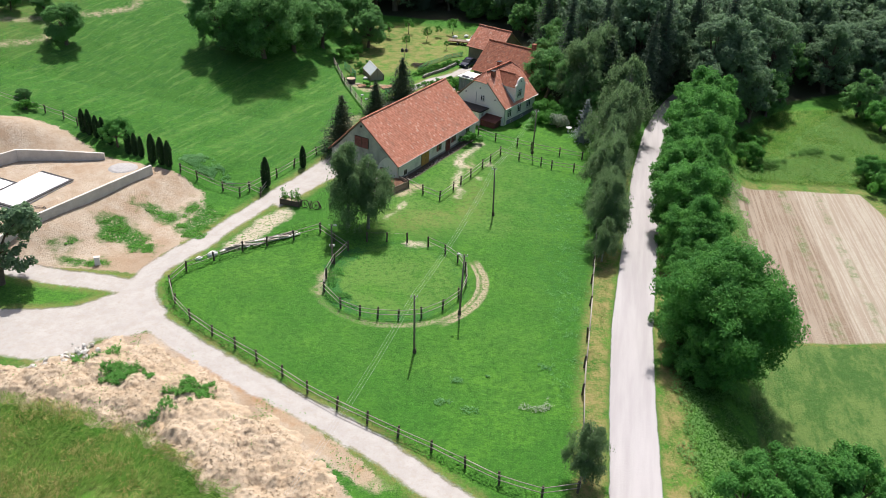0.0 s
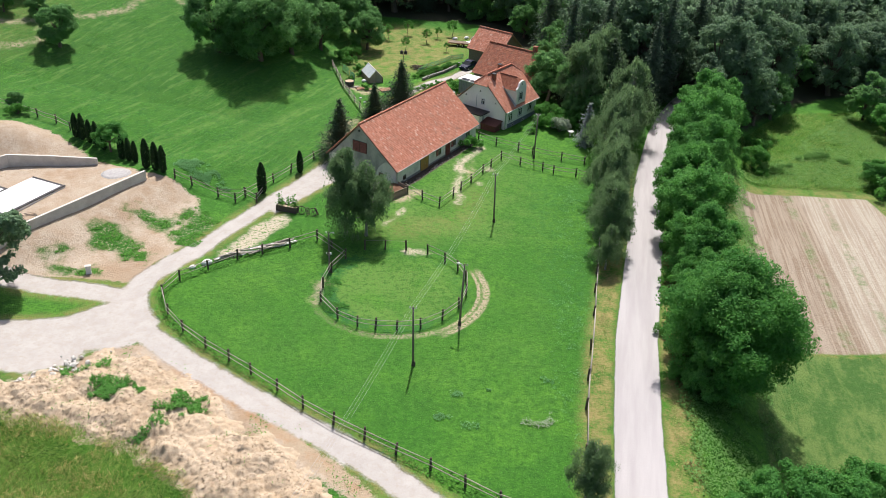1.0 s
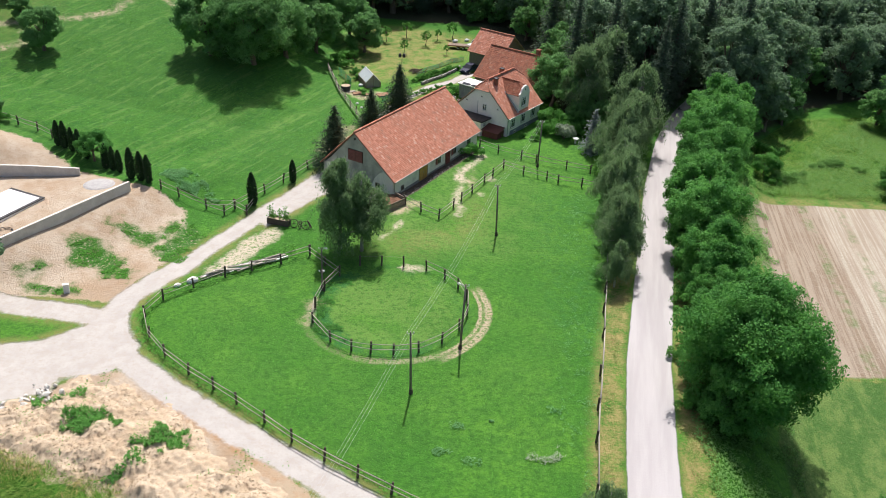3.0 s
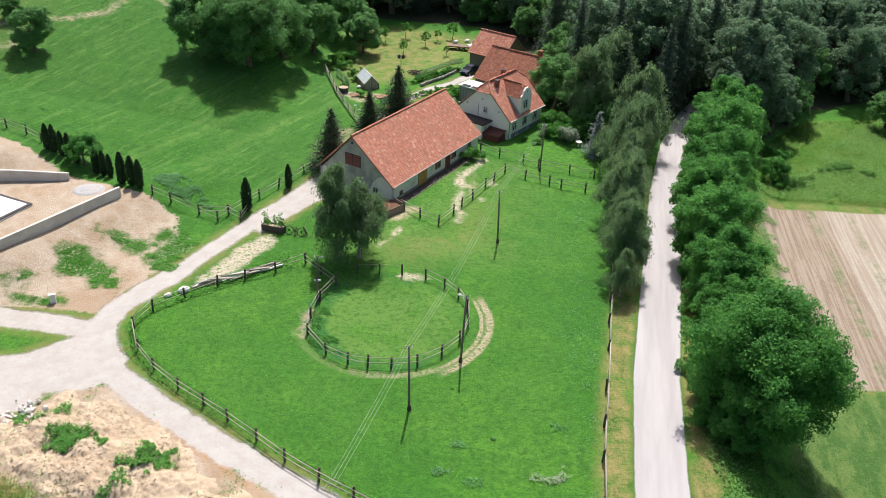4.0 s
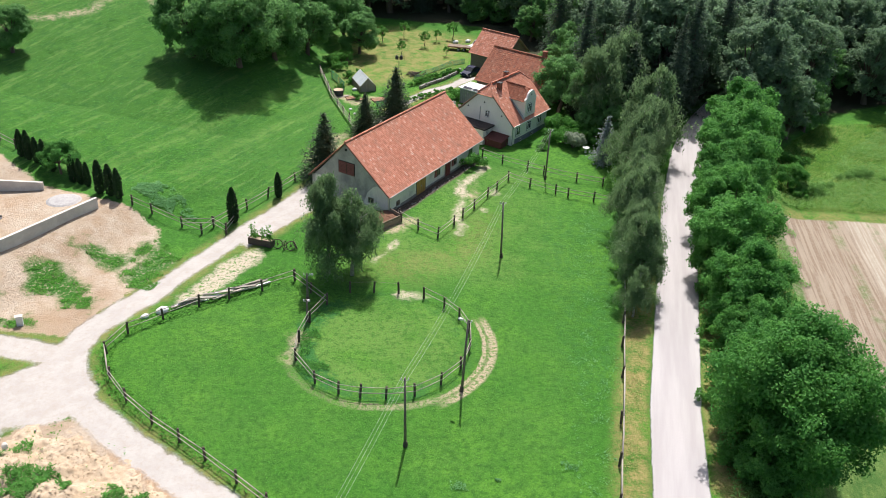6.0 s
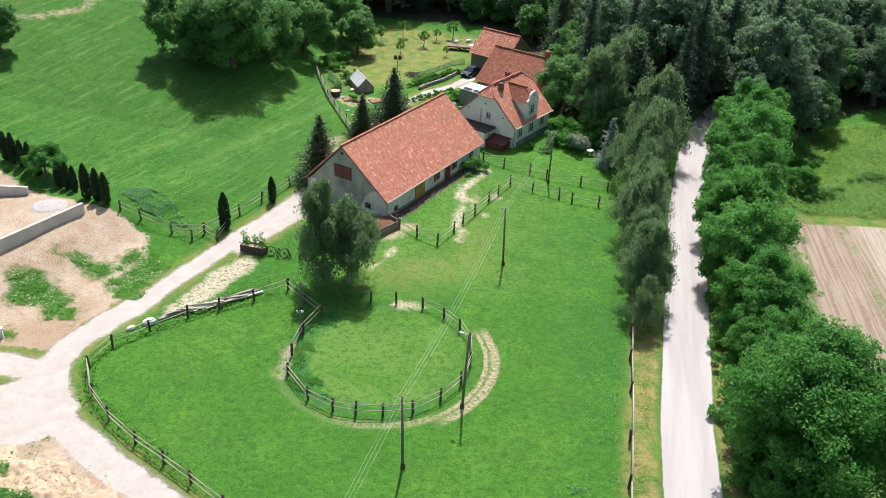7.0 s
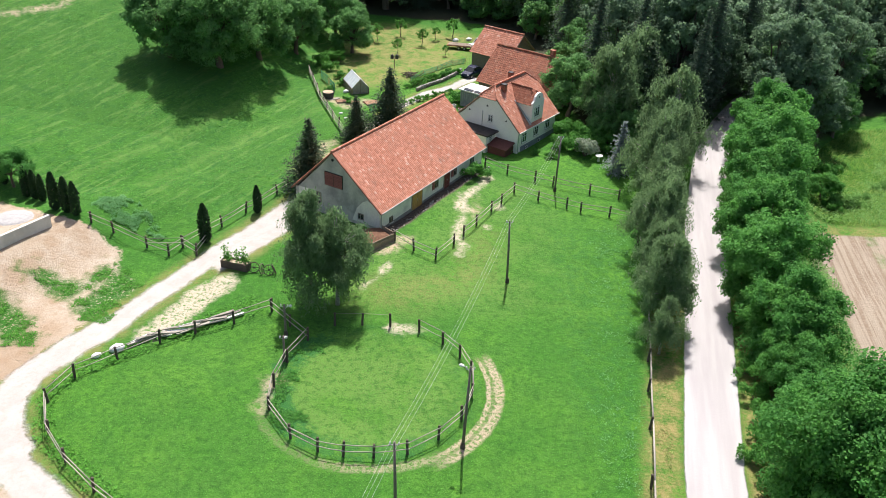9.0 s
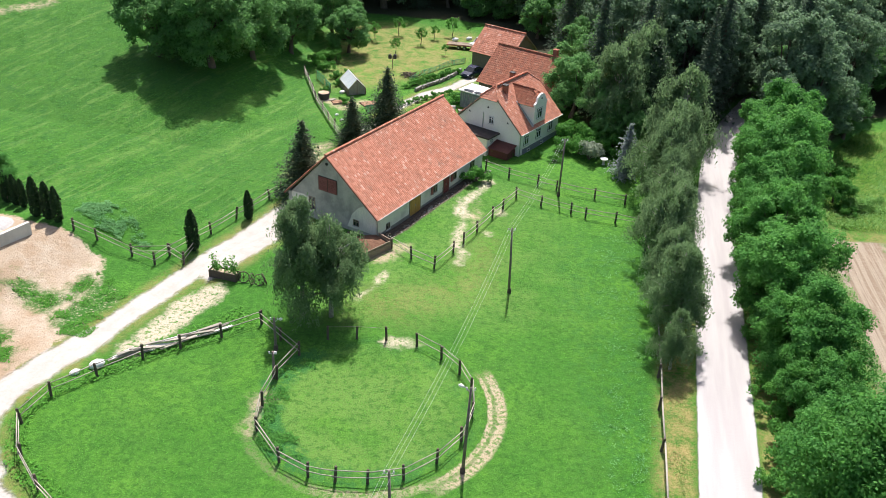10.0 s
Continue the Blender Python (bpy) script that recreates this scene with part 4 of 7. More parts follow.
cy = column("columnar_thuja", 13, 3.6, 0.56, "dark columnar thuja at the meadow fence", "columnar thujas")
settle(cy, -24.3, 104.3, 0, 1.2)
for x, y, size in ((-20.5, 111.3, 0.75), (-39.9, 105.9, 0.95), (-38.5, 105.4, 0.9), (-37.4, 104.9, 0.85), (-51.6, 112.3, 0.8), (-50.6, 112, 0.85), (-49.5, 111.6, 0.75), (-48.4, 111.1, 0.8),
                   (-47.2, 110.4, 0.7), (-44.2, 108.9, 0.8), (-43.1, 108.4, 0.75), (-42.1, 107.9, 0.7)):
    copy_thing(cy, spot(x, y, x * 37, size))

SHRUBS = "garden shrubs"
sh = shrub("garden_shrub", 14, 2.4, 1.6, M_SHRUB, 2600, 0.14, "rounded green shrub in the house garden", SHRUBS)
settle(sh, 3.4, 123.2, 0, 0.75)
for x, y, size in ((16.5, 133, 1.2), (14.6, 134.2, 1.0), (19.6, 133.6, 1.1), (22, 129, 0.9), (24.5, 133, 1.3), (21, 136, 1.5), (13.2, 130.6, 0.5), (7.3, 131.0, 0.45), (6.2, 131.6, 0.5), (18.2, 135.5, 1.5), (22.5, 131, 1.2), (15.5, 137.5, 1.4), (52.5, 138.5, 1.6), (50, 129.5, 0.8), (0.8, 149.5, 0.9), (11.2, 131.5, 0.45), (68.5, 124.5, 1.9), (-60.8, 115.4, 0.9)):
    copy_thing(sh, spot(x, y, x * 53, size))
for i in range(17):
    y = 69 + 3.6 * i
    copy_thing(sh, spot(float(road_x(y)) + 3.6 + 0.5 * math.sin(i * 2.3), y, i * 77, 0.8 + 0.3 * math.sin(i * 1.7) ** 2))
BRAMBLE = "bramble mounds on the bank"
bm_first = shrub("bramble_mound", 18, 1.7, 2.0, M_BRAMBLE, 2400, 0.12, "bright green bramble mound on the bank below the wood", BRAMBLE)
settle(bm_first, 52, 131)
for i in range(21):
    copy_thing(bm_first, spot(49 + (i * 7.3) % 38, 128.5 + (i * 5.1) % 13 + (7 if i % 3 == 0 and (i * 7.3) % 38 > 16 else 0), i * 67, 0.3 + 0.45 * ((i * 0.37) % 1)))
settle(shrub("silver_shrub", 15, 2.6, 1.4, M_SILVER, 2400, 0.13, "silvery grey-green shrub on the lawn"), 17.6, 131.6)

# the wood behind
WOOD = "trees of the wood"
kinds = [broadleaf("forest_tree", 21, 19, 5.4, -3.5, M_FOREST, 15000, 0.21, 150, "tall dark forest tree at the wood's edge", group=WOOD, boughs=22),
         broadleaf("forest_tree", 22, 16, 4.8, -3.5, M_FOREST, 14000, 0.21, 140, "leafy dark green forest tree", group=WOOD, boughs=18),
         broadleaf("forest_tree", 23, 13.5, 4.6, -3.0, M_GROVE, 13000, 0.2, 130, "leafy mid-green tree at the wood's edge", group=WOOD, boughs=16),
         conifer("forest_spruce", 24, 20, 3.8, M_NEEDLE, 34, 13, "tall dark forest spruce", WOOD, 0.03),
         broadleaf("forest_tree", 25, 17, 5.4, -3.0, M_FOREST, 4200, 0.4, 70, "leafy dark tree deep in the wood", group=WOOD, boughs=16),
         conifer("forest_spruce", 26, 20, 4.2, M_NEEDLE, 18, 9, "dark spruce deep in the wood", WOOD, 0.03)]
rng = random.Random(5)
firsts = [None] * 6
for gy in range(0, 18):
    for gx in range(0, 32):
        x, y = -36 + gx * 5.6 + rng.uniform(-1.7, 1.7), 140 + gy * 5.6 + rng.uniform(-1.7, 1.7)
        k = rng.choices((0, 1, 2, 3), (4, 3, 4, 3 if x < 30 else 1))[0]
        if x > 56:
            k = rng.choices((0, 1, 2, 3), (3, 3, 5, 0))[0]
        turn, size = rng.uniform(0, 360), rng.uniform(0.8, 1.15)
        d = float(in_area(np.array(x), np.array(y), EDGE))
        if d > -0.5 or d < -33 or abs(x - float(road_x(y))) < (5.5 if y < 152 else 3.0) or (y - 40) < abs(x) * 0.9:
            continue
        if d < -13:
            k = 5 if k == 3 else 4
        if firsts[k] is None:
            firsts[k] = settle(kinds[k], x, y, turn, size)
        else:
            copy_thing(kinds[k], spot(x, y, turn, size))
# single trees stand forward on the bank
for k, x, y, turn, size in ((1, 54.5, 149.5, 40, 0.85), (2, 59.5, 155, 200, 0.85), (0, 50, 147.5, 300, 0.8), (2, 78, 158, 120, 0.9), (1, 85, 160, 20, 0.85)):
    copy_thing(kinds[k], spot(x, y, turn, size))
# the wood closes over the road where it bends away
for k, side, y, turn, size in ((3, -5.0, 143, 20, 0.8), (1, 5.2, 143, 70, 0.75), (3, -4.6, 148.5, 110, 0.95), (0, 5.0, 149, 200, 0.85), (1, -4.4, 154, 10, 0.95), (3, 4.6, 155, 50, 1.0), (3, -3.6, 160, 80, 1.0), (0, 4.0, 162, 140, 0.9), (3, 0.5, 168, 30, 1.0), (3, 1.5, 174, 130, 1.05), (1, -2.0, 179, 60, 1.1), (3, 2.0, 185, 10, 1.1), (0, -1.0, 191, 90, 1.1), (3, 1.0, 198, 210, 1.1), (0, 0.0, 206, 150, 1.1)):
    copy_thing(kinds[k], spot(float(road_x(y)) + side, y, turn, size))
# ---------------------------------------------------------------- buildings
def roof_slope(parent, corner, along, up, outline, material, row=0.31, wide=0.25, name="roof_slope", label=""):
    """One pitched plane: a deck and courses of tiles that overlap. outline: (metres along, metres up the slope)."""
    corner, along, up = np.array(corner, float), unit(np.array(along, float)), unit(np.array(up, float))
    nrm = np.cross(along, up)
    if nrm[2] < 0:
        nrm = -nrm
    P = lambda u, v, h: corner + along * u + up * v + nrm * h  # noqa: E731
    g = Geo()
    n = len(outline)
    g.add([P(u, v, -0.02) for u, v in outline] + [P(u, v, -0.14) for u, v in outline],
          [tuple(range(n)), tuple(range(2 * n - 1, n - 1, -1))] + [(i, i + n, (i + 1) % n + n, (i + 1) % n) for i in range(n)])
    deck = part(name, g, M_WOOD, parent, label)
    us, vs = [p[0] for p in outline], [p[1] for p in outline]
    cu, cv = np.meshgrid(np.arange(min(us) + wide / 2, max(us), wide), np.arange(min(vs) + row / 2, max(vs), row))
    ok = in_area(cu, cv, outline) < 0.09
    cu, cv = cu[ok], cv[ok]
    rng = np.random.default_rng(len(cu))
    a, b, m = wide * 0.485, row * 0.5, len(cu)
    lift = rng.uniform(-0.006, 0.008, m)
    q = []
    for du, dv, h in ((-a, -b - 0.03, 0.042), (-a * 0.35, -b - 0.045, 0.066), (a * 0.35, -b - 0.045, 0.066), (a, -b - 0.03, 0.042), (-a, b, 0.012), (-a * 0.35, b, 0.03), (a * 0.35, b, 0.03), (a, b, 0.012),
                      (-a, -b - 0.03, 0.012), (a, -b - 0.03, 0.012)):
        q.append(corner + np.outer(cu + du, along) + np.outer(cv + dv, up) + np.outer(h + lift, nrm))
    v = np.stack(q, 1).reshape(-1, 3)
    faces = np.array([(0, 1, 5, 4), (1, 2, 6, 5), (2, 3, 7, 6), (8, 9, 3, 0)])
    f = (faces[None] + 10 * np.arange(m)[:, None, None]).reshape(-1, 4)
    me = bpy.data.meshes.new("roof_tiles")
    me.from_pydata(v.tolist(), [], f.tolist())
    me.materials.append(material)
    part("roof_tiles", me, material, deck, kind="stuff")
    return deck


def cap_row(parent, a, b, material, name="ridge_tiles", r=0.15):
    """Half-round tiles along a ridge or hip."""
    a, b = Vector(a), Vector(b)
    n = max(2, int((b - a).length / 0.38))
    g = Geo()
    for i in range(n):
        p, q = a.lerp(b, i / n), a.lerp(b, (i + 1.08) / n)
        g.tube([p, q], [r * 1.06, r * 0.94], 8)
    return part(name, g, material, parent, kind="stuff")


def window(parent, x, z, wide, tall, y=0.0, frame_mat=None, m=None, name="window", sill=True, cross=True):
    """A framed window in a wall that faces -y; m turns it to another wall."""
    m = m or Matrix()
    fm = frame_mat or M_WHITE
    w = part(name, Geo().box((x, y - 0.03, z), (x + wide, y + 0.06, z + tall), m), M_DARK, parent)
    t = 0.13 if fm is M_WHITE and wide > 1 else 0.07
    g = Geo()
    for lo, hi in (((x, z), (x + t, z + tall)), ((x + wide - t, z), (x + wide, z + tall)), ((x + t, z), (x + wide - t, z + t)), ((x + t, z + tall - t), (x + wide - t, z + tall))):
        g.box((lo[0], y - 0.07, lo[1]), (hi[0], y - 0.033, hi[1]), m)
    if cross:
        g.box((x + wide / 2 - 0.035, y - 0.07, z + t), (x + wide / 2 + 0.035, y - 0.033, z + tall - t), m)
        g.box((x + t, y - 0.066, z + tall * 0.66), (x + wide / 2 - 0.04, y - 0.035, z + tall * 0.66 + 0.05), m)
        g.box((x + wide / 2 + 0.04, y - 0.066, z + tall * 0.66), (x + wide - t, y - 0.035, z + tall * 0.66 + 0.05), m)
    part("window_frame", g, fm, w)
    for k in (0, 1):
        xa = x + t + k * (wide / 2 - t / 2)
        pane = part("pane", Geo().box((xa + 0.01, y - 0.045, z + t + 0.01), (xa + wide / 2 - 1.5 * t, y - 0.04, z + tall - t - 0.01), m), M_GLASS, w)
        pane.visible_shadow = False
    if sill:
        part("window_sill", Geo().box((x - 0.08, y - 0.14, z - 0.07), (x + wide + 0.08, y - 0.002, z - 0.004), m), M_CONCRETE, w)
    return w


def glass():
    n = Nodes("window_glass")
    n.b.inputs["Transmission Weight"].default_value = 0.5
    return n.done((0.10, 0.12, 0.14), 0.05)


M_GLASS = glass()


def plank_door(parent, x, z, wide, tall, mat, y=0.0, boards=8, name="door"):
    d = part(name, Geo().box((x, y - 0.02, z), (x + wide, y + 0.05, z + tall)), M_DARK, parent)
    for i in range(boards):
        a = x + wide * i / boards
        part("plank", Geo().box((a + 0.012, y - 0.055 - 0.008 * (i % 2), z + 0.03), (a + wide / boards - 0.012, y - 0.022, z + tall - 0.03)), mat, d)
    for zz in (z + 0.3, z + tall - 0.35):
        part("ledge", Geo().box((x + 0.05, y - 0.085, zz), (x + wide - 0.05, y - 0.067, zz + 0.11)), mat, d)
    part("frame", Geo().box((x - 0.1, y - 0.05, z), (x - 0.004, y + 0.02, z + tall + 0.1)).box((x + wide + 0.004, y - 0.05, z), (x + wide + 0.1, y + 0.02, z + tall + 0.1))
         .box((x - 0.004, y - 0.05, z + tall + 0.004), (x + wide + 0.004, y + 0.02, z + tall + 0.1)), M_WOOD, d)
    part("handle", Geo().box((x + wide * 0.46, y - 0.12, z + 1.0), (x + wide * 0.49, y - 0.09, z + 1.16)), M_METAL, d)
    return d


def shutters(parent, x, z, wide, tall, mat, m=None, open_too=False):
    m = m or Matrix()
    for k in (0, 1):
        xa = x + k * wide / 2 if not open_too else (x - wide / 2 + 0.02 if k == 0 else x + wide)
        s = part("shutter", Geo().box((xa + 0.015, -0.085, z), (xa + wide / 2 - 0.015, -0.075, z + tall), m), mat, parent)
        n = 9
        for i in range(n):
            zz = z + 0.05 + (tall - 0.1) * i / n
            part("slat", Geo().box((xa + 0.06, -0.115, zz), (xa + wide / 2 - 0.06, -0.09, zz + (tall - 0.1) / n - 0.035), m), mat, s)


def barn():
    b = thing("barn", "long old stone barn with orange clay tile roof and grey render", "barn", Matrix.Translation((-6.9, 108.4, 0)) @ pose(0, 0, 0, 0, 0, 59.9))
    L, W, E, R, YR, EB = 21.95, 11.4, 2.55, 7.65, 6.1, 2.25
    # front wall coloured paler than the gables to hold light bounced off the ground
    part("wall", Geo().box((0, 0, -0.8), (L, 0.5, E)), M_PATCH, b, "front wall with flaking render, its pale colour lifted for ground bounce")
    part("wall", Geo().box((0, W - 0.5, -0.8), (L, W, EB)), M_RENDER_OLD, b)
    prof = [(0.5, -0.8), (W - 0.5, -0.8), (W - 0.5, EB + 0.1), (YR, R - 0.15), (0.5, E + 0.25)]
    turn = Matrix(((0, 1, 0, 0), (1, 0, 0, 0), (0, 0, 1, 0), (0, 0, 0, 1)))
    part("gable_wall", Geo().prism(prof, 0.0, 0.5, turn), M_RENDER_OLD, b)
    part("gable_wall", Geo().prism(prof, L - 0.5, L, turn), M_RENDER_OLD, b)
    part("plinth", Geo().box((-0.06, -0.06, -0.8), (L, -0.003, 0.35)), M_STONE, b, "rough fieldstone plinth")
    # roof
    ov = 0.35
    up = np.array([0, YR + ov, R - (E - 0.22)])
    roof_slope(b, (-0.25, -ov, E - 0.22), (1, 0, 0), up, [(0, 0), (L + 0.55, 0), (L + 0.55, np.linalg.norm(up)), (0, np.linalg.norm(up))], M_TILE)
    up2 = np.array([0, -(W + 0.4 - YR), R - (EB - 0.25)])
    roof_slope(b, (-0.25, W + 0.4, EB - 0.25), (1, 0, 0), up2, [(0, 0), (L + 0.55, 0), (L + 0.55, np.linalg.norm(up2)), (0, np.linalg.norm(up2))], M_TILE)
    cap_row(b, (-0.3, YR, R + 0.06), (L + 0.3, YR, R + 0.06), M_TILE)
    for y0, z0 in ((-ov, E - 0.26), (W + 0.4, EB - 0.29)):
        part("verge_board", Geo().tube([(-0.28, y0, z0 - 0.02), (-0.28, YR, R - 0.06)], 0.06, 4), M_BRICK, b)
    part("gutter", Geo().tube([(-0.2, -ov - 0.07, E - 0.24), (L + 0.3, -ov - 0.07, E - 0.3)], 0.07, 8), M_METAL, b)
    part("downpipe", Geo().tube([(0.12, -ov - 0.05, E - 0.3), (0.12, -0.1, E - 0.6), (0.12, -0.1, 0.1)], 0.05, 8), M_METAL, b)
    # front
    plank_door(b, 6.15, 0.02, 1.95, 2.15, M_DOOR_Y, -0.03, 9)
    plank_door(b, 12.95, 0.02, 1.15, 1.95, M_DOOR_R, -0.03, 5)
    for x, z, w, h in ((10.75, 0.95, 0.8, 0.95), (14.95, 1.0, 0.75, 0.95), (19.0, 0.9, 0.85, 1.0), (1.75, 0.35, 0.6, 0.65)):
        wd = window(b, x, z, w, h, -0.03, M_WOOD)
        if x in (10.75, 14.95):
            part("shutter", Geo().box((x - 0.5, -0.11, z - 0.02), (x - 0.03, -0.07, z + h + 0.02)), M_SHUTTER, wd)
            part("shutter", Geo().box((x + w + 0.03, -0.11, z - 0.02), (x + w + 0.5, -0.07, z + h + 0.02)), M_WHITE, wd)
    # gable: loft door with louvres, vent, small windows
    face = Matrix(((0, 1, 0, 0), (-1, 0, 0, 0), (0, 0, 1, 0), (0, 0, 0, 1)))
    loft = part("loft_opening", Geo().box((-7.25, -0.07, 3.55), (-4.85, 0.02, 5.15), face), M_DARK, b)
    for k in range(2):
        for i in range(8):
            part("slat", Geo().box((-7.2 + k * 1.19, -0.11, 3.6 + i * 0.19), (-6.08 + k * 1.19, -0.075, 3.76 + i * 0.19), face), M_SHUTTER, loft)
    part("vent", Geo().tube([(-0.05, 6.15, 6.65), (0.02, 6.15, 6.65)], 0.17, 12), M_DARK, b)
    window(b, -2.85, 0.75, 0.75, 0.7, 0.0, M_WOOD, face)
    window(b, -8.6, 0.9, 0.8, 1.5, 0.0, M_WOOD, face)
    part("render_patch", Geo().prism([(-3.6, 0.4), (-0.05, 0.4), (-0.05, 2.5), (-1.6, 3.2), (-2.2, 2.9), (-3.0, 2.0)], -0.012, -0.003, face), M_PATCH, b, "paler patch of newer render")
    part("render_patch", Geo().prism([(-10.9, 0.3), (-8.7, 0.3), (-8.6, 2.2), (-9.4, 2.4), (-10.9, 2.3)], -0.012, -0.003, face), M_PATCH, b, "paler patch of newer render")


M_STONE = surface("fieldstone", (0.24, 0.23, 0.21), (0.36, 0.345, 0.31), 3.5, 0.9, 0.8, (0.16, 0.15, 0.14), depth=0.06)
# pale render of the gable patches; on the front wall it includes bounce light
M_PATCH = surface("pale_render", (0.86, 0.815, 0.73), (0.76, 0.72, 0.645), 0.9, 0.9, 0.4, (0.54, 0.51, 0.46), grain=8)
barn()


def house():
    h = thing("house", "white rendered house with half-hipped red tile roof and dormer", "house", Matrix.Translation((8.7, 131.2, 0)) @ pose(0, 0, 0, 0, 0, 55.5))
    L, W, E, R, YR = 9.7, 9.3, 3.25, 7.75, 4.75
    turn = Matrix(((0, 1, 0, 0), (1, 0, 0, 0), (0, 0, 1, 0), (0, 0, 0, 1)))
    part("wall", Geo().box((0, 0, -0.8), (L, 0.3, E)), M_RENDER, h)
    part("wall", Geo().box((0, W - 0.3, -0.8), (L, W, E)), M_RENDER, h)
    k = (R - E) / YR
    cut = R - 1.25
    prof = [(0.3, -0.8), (W - 0.3, -0.8), (W - 0.3, E + 0.1), (W - (cut - E) / k, cut - 0.1), ((cut - E) / k, cut - 0.1), (0.3, E + 0.1)]
    part("gable_wall", Geo().prism(prof, 0, 0.3, turn), M_RENDER, h)
    part("gable_wall", Geo().prism(prof, L - 0.3, L, turn), M_RENDER, h)
    part("plinth", Geo().box((0.9, -0.05, -0.8), (L + 0.05, -0.003, 0.75)), M_PLINTH, h, "blue-grey painted plinth")
    ov, g0 = 0.35, 0.25
    n = np.hypot(1, k)
    S, c = (YR + ov) * n, (1.25 / k) * n
    a, b = -g0, L + g0
    z0 = E - ov * k + 0.1
    hip = 1.45
    shape = [(0, 0), (b - a, 0), (b - a, S - c), (b - a - hip, S), (hip, S), (0, S - c)]
    roof_slope(h, (a, -ov, z0), (1, 0, 0), (0, 1, k), shape, M_TILE, 0.34, 0.26)
    roof_slope(h, (a, W + ov, z0), (1, 0, 0), (0, -1, k), shape, M_TILE, 0.34, 0.26)
    half = 1.25 / k
    zc = z0 + (S - c) * k / n
    rise = np.array([hip, 0, R + 0.1 - zc])
    sl = float(np.linalg.norm(rise))
    roof_slope(h, (a, YR - half, zc), (0, 1, 0), rise, [(0, -0.2), (2 * half, -0.2), (half, sl)], M_TILE, 0.34, 0.26)
    roof_slope(h, (b, YR - half, zc), (0, 1, 0), rise * np.array([-1, 1, 1]), [(0, -0.2), (2 * half, -0.2), (half, sl)], M_TILE, 0.34, 0.26)
    top = R + 0.16
    cap_row(h, (a + hip, YR, top), (b - hip, YR, top), M_TILE, r=0.12)
    for x, s in ((a, 1), (b, -1)):
        for yy in (-half, half):
            cap_row(h, (x, YR + yy, zc + 0.06), (x + s * hip, YR, top), M_TILE, "hip_tiles", 0.1)
    part("gutter", Geo().tube([(a, -ov - 0.07, z0 - 0.03), (b, -ov - 0.07, z0 - 0.05)], 0.07, 8), M_WHITE, h)
    part("downpipe", Geo().tube([(0.1, -ov, z0 - 0.1), (0.1, -0.08, z0 - 0.4), (0.1, -0.08, 0)], 0.05, 8), M_METAL, h)
    # wall dormer with a curved parapet
    x0, x1, zt = 3.05, 5.95, 5.85
    d = part("dormer", Geo().box((x0, -0.02, E - 0.3), (x1, 0.25, zt)).box((x0, 0.25, E), (x0 + 0.2, 3.4, zt)).box((x1 - 0.2, 0.25, E), (x1, 3.4, zt)), M_RENDER, h)
    m = (x0 + x1) / 2
    curve = [(x0 - 0.06, zt), (x0 - 0.06, zt + 0.16), (x0 + 0.35, zt + 0.42), (x0 + 0.62, zt + 0.95), (m - 0.36, zt + 1.28), (m + 0.36, zt + 1.28), (x1 - 0.62, zt + 0.95), (x1 - 0.35, zt + 0.42), (x1 + 0.06, zt + 0.16), (x1 + 0.06, zt)]
    part("parapet", Geo().prism(curve, -0.06, 0.22), M_RENDER, d)
    part("vent", Geo().box((m - 0.1, -0.09, zt + 0.6), (m + 0.1, -0.062, zt + 0.82)), M_DARK, d)
    rz = zt + 1.55
    depth = (rz - E) / k
    for s in (-1, 1):
        e = m + s * (x1 - x0 + 0.3) / 2
        upv = np.array([m - e, 0, rz - zt + 0.1])
        ln = float(np.linalg.norm(upv))
        back = (zt - E) / k
        roof_slope(d, (e, 0.2, zt - 0.1), (0, 1, 0), upv, [(0, 0), (back, 0), (depth, ln), (0.95, ln), (0, ln * 0.6)], M_TILE_OLD, 0.34, 0.26)
    za, hw = zt - 0.1 + 0.6 * (rz - zt + 0.1), 0.4 * (x1 - x0 + 0.3) / 2
    roof_slope(d, (m - hw, 0.2, za), (1, 0, 0), (0, 0.95, rz - za), [(0, 0), (2 * hw, 0), (hw, math.hypot(0.95, rz - za))], M_TILE_OLD, 0.34, 0.26)
    cap_row(d, (m, 1.1, rz + 0.06), (m, depth, rz + 0.06), M_TILE_OLD, r=0.1)
    part("flashing", Geo().add([(x0 - 0.55, -0.2, z0 + 0.28), (x0 - 0.05, -0.2, z0 + 0.28), (x0 - 0.05, 2.6, z0 + 0.28 + 2.8 * k), (x0 - 0.28, 2.6, z0 + 0.28 + 2.8 * k)], [(0, 1, 2, 3)]), M_METAL, d, "grey sheet-metal flashing")
    # windows
    for x, z, w, t in ((1.05, 1.15, 1.15, 1.35), (4.0, 1.25, 1.15, 1.35), (7.0, 1.35, 1.15, 1.35)):
        window(h, x, z, w, t, -0.02)
    window(d, 3.7, 3.95, 1.2, 1.4, -0.04)
    for x in (2.0, 5.2):
        window(h, x, 0.1, 0.6, 0.4, -0.055, sill=False, cross=False, name="cellar_window")
    face = Matrix(((0, 1, 0, 0), (-1, 0, 0, 0), (0, 0, 1, 0), (0, 0, 0, 1)))
    window(h, -4.65, 3.3, 0.7, 0.95, 0.0, M_WHITE, face)
    for y, z in ((4.9, 5.25), (7.6, 4.1), (1.9, 3.9)):
        part("vent", Geo().prism([(-y - 0.16, z), (-y + 0.16, z), (-y, z + 0.26)], -0.03, 0.02, face), M_DARK, h)
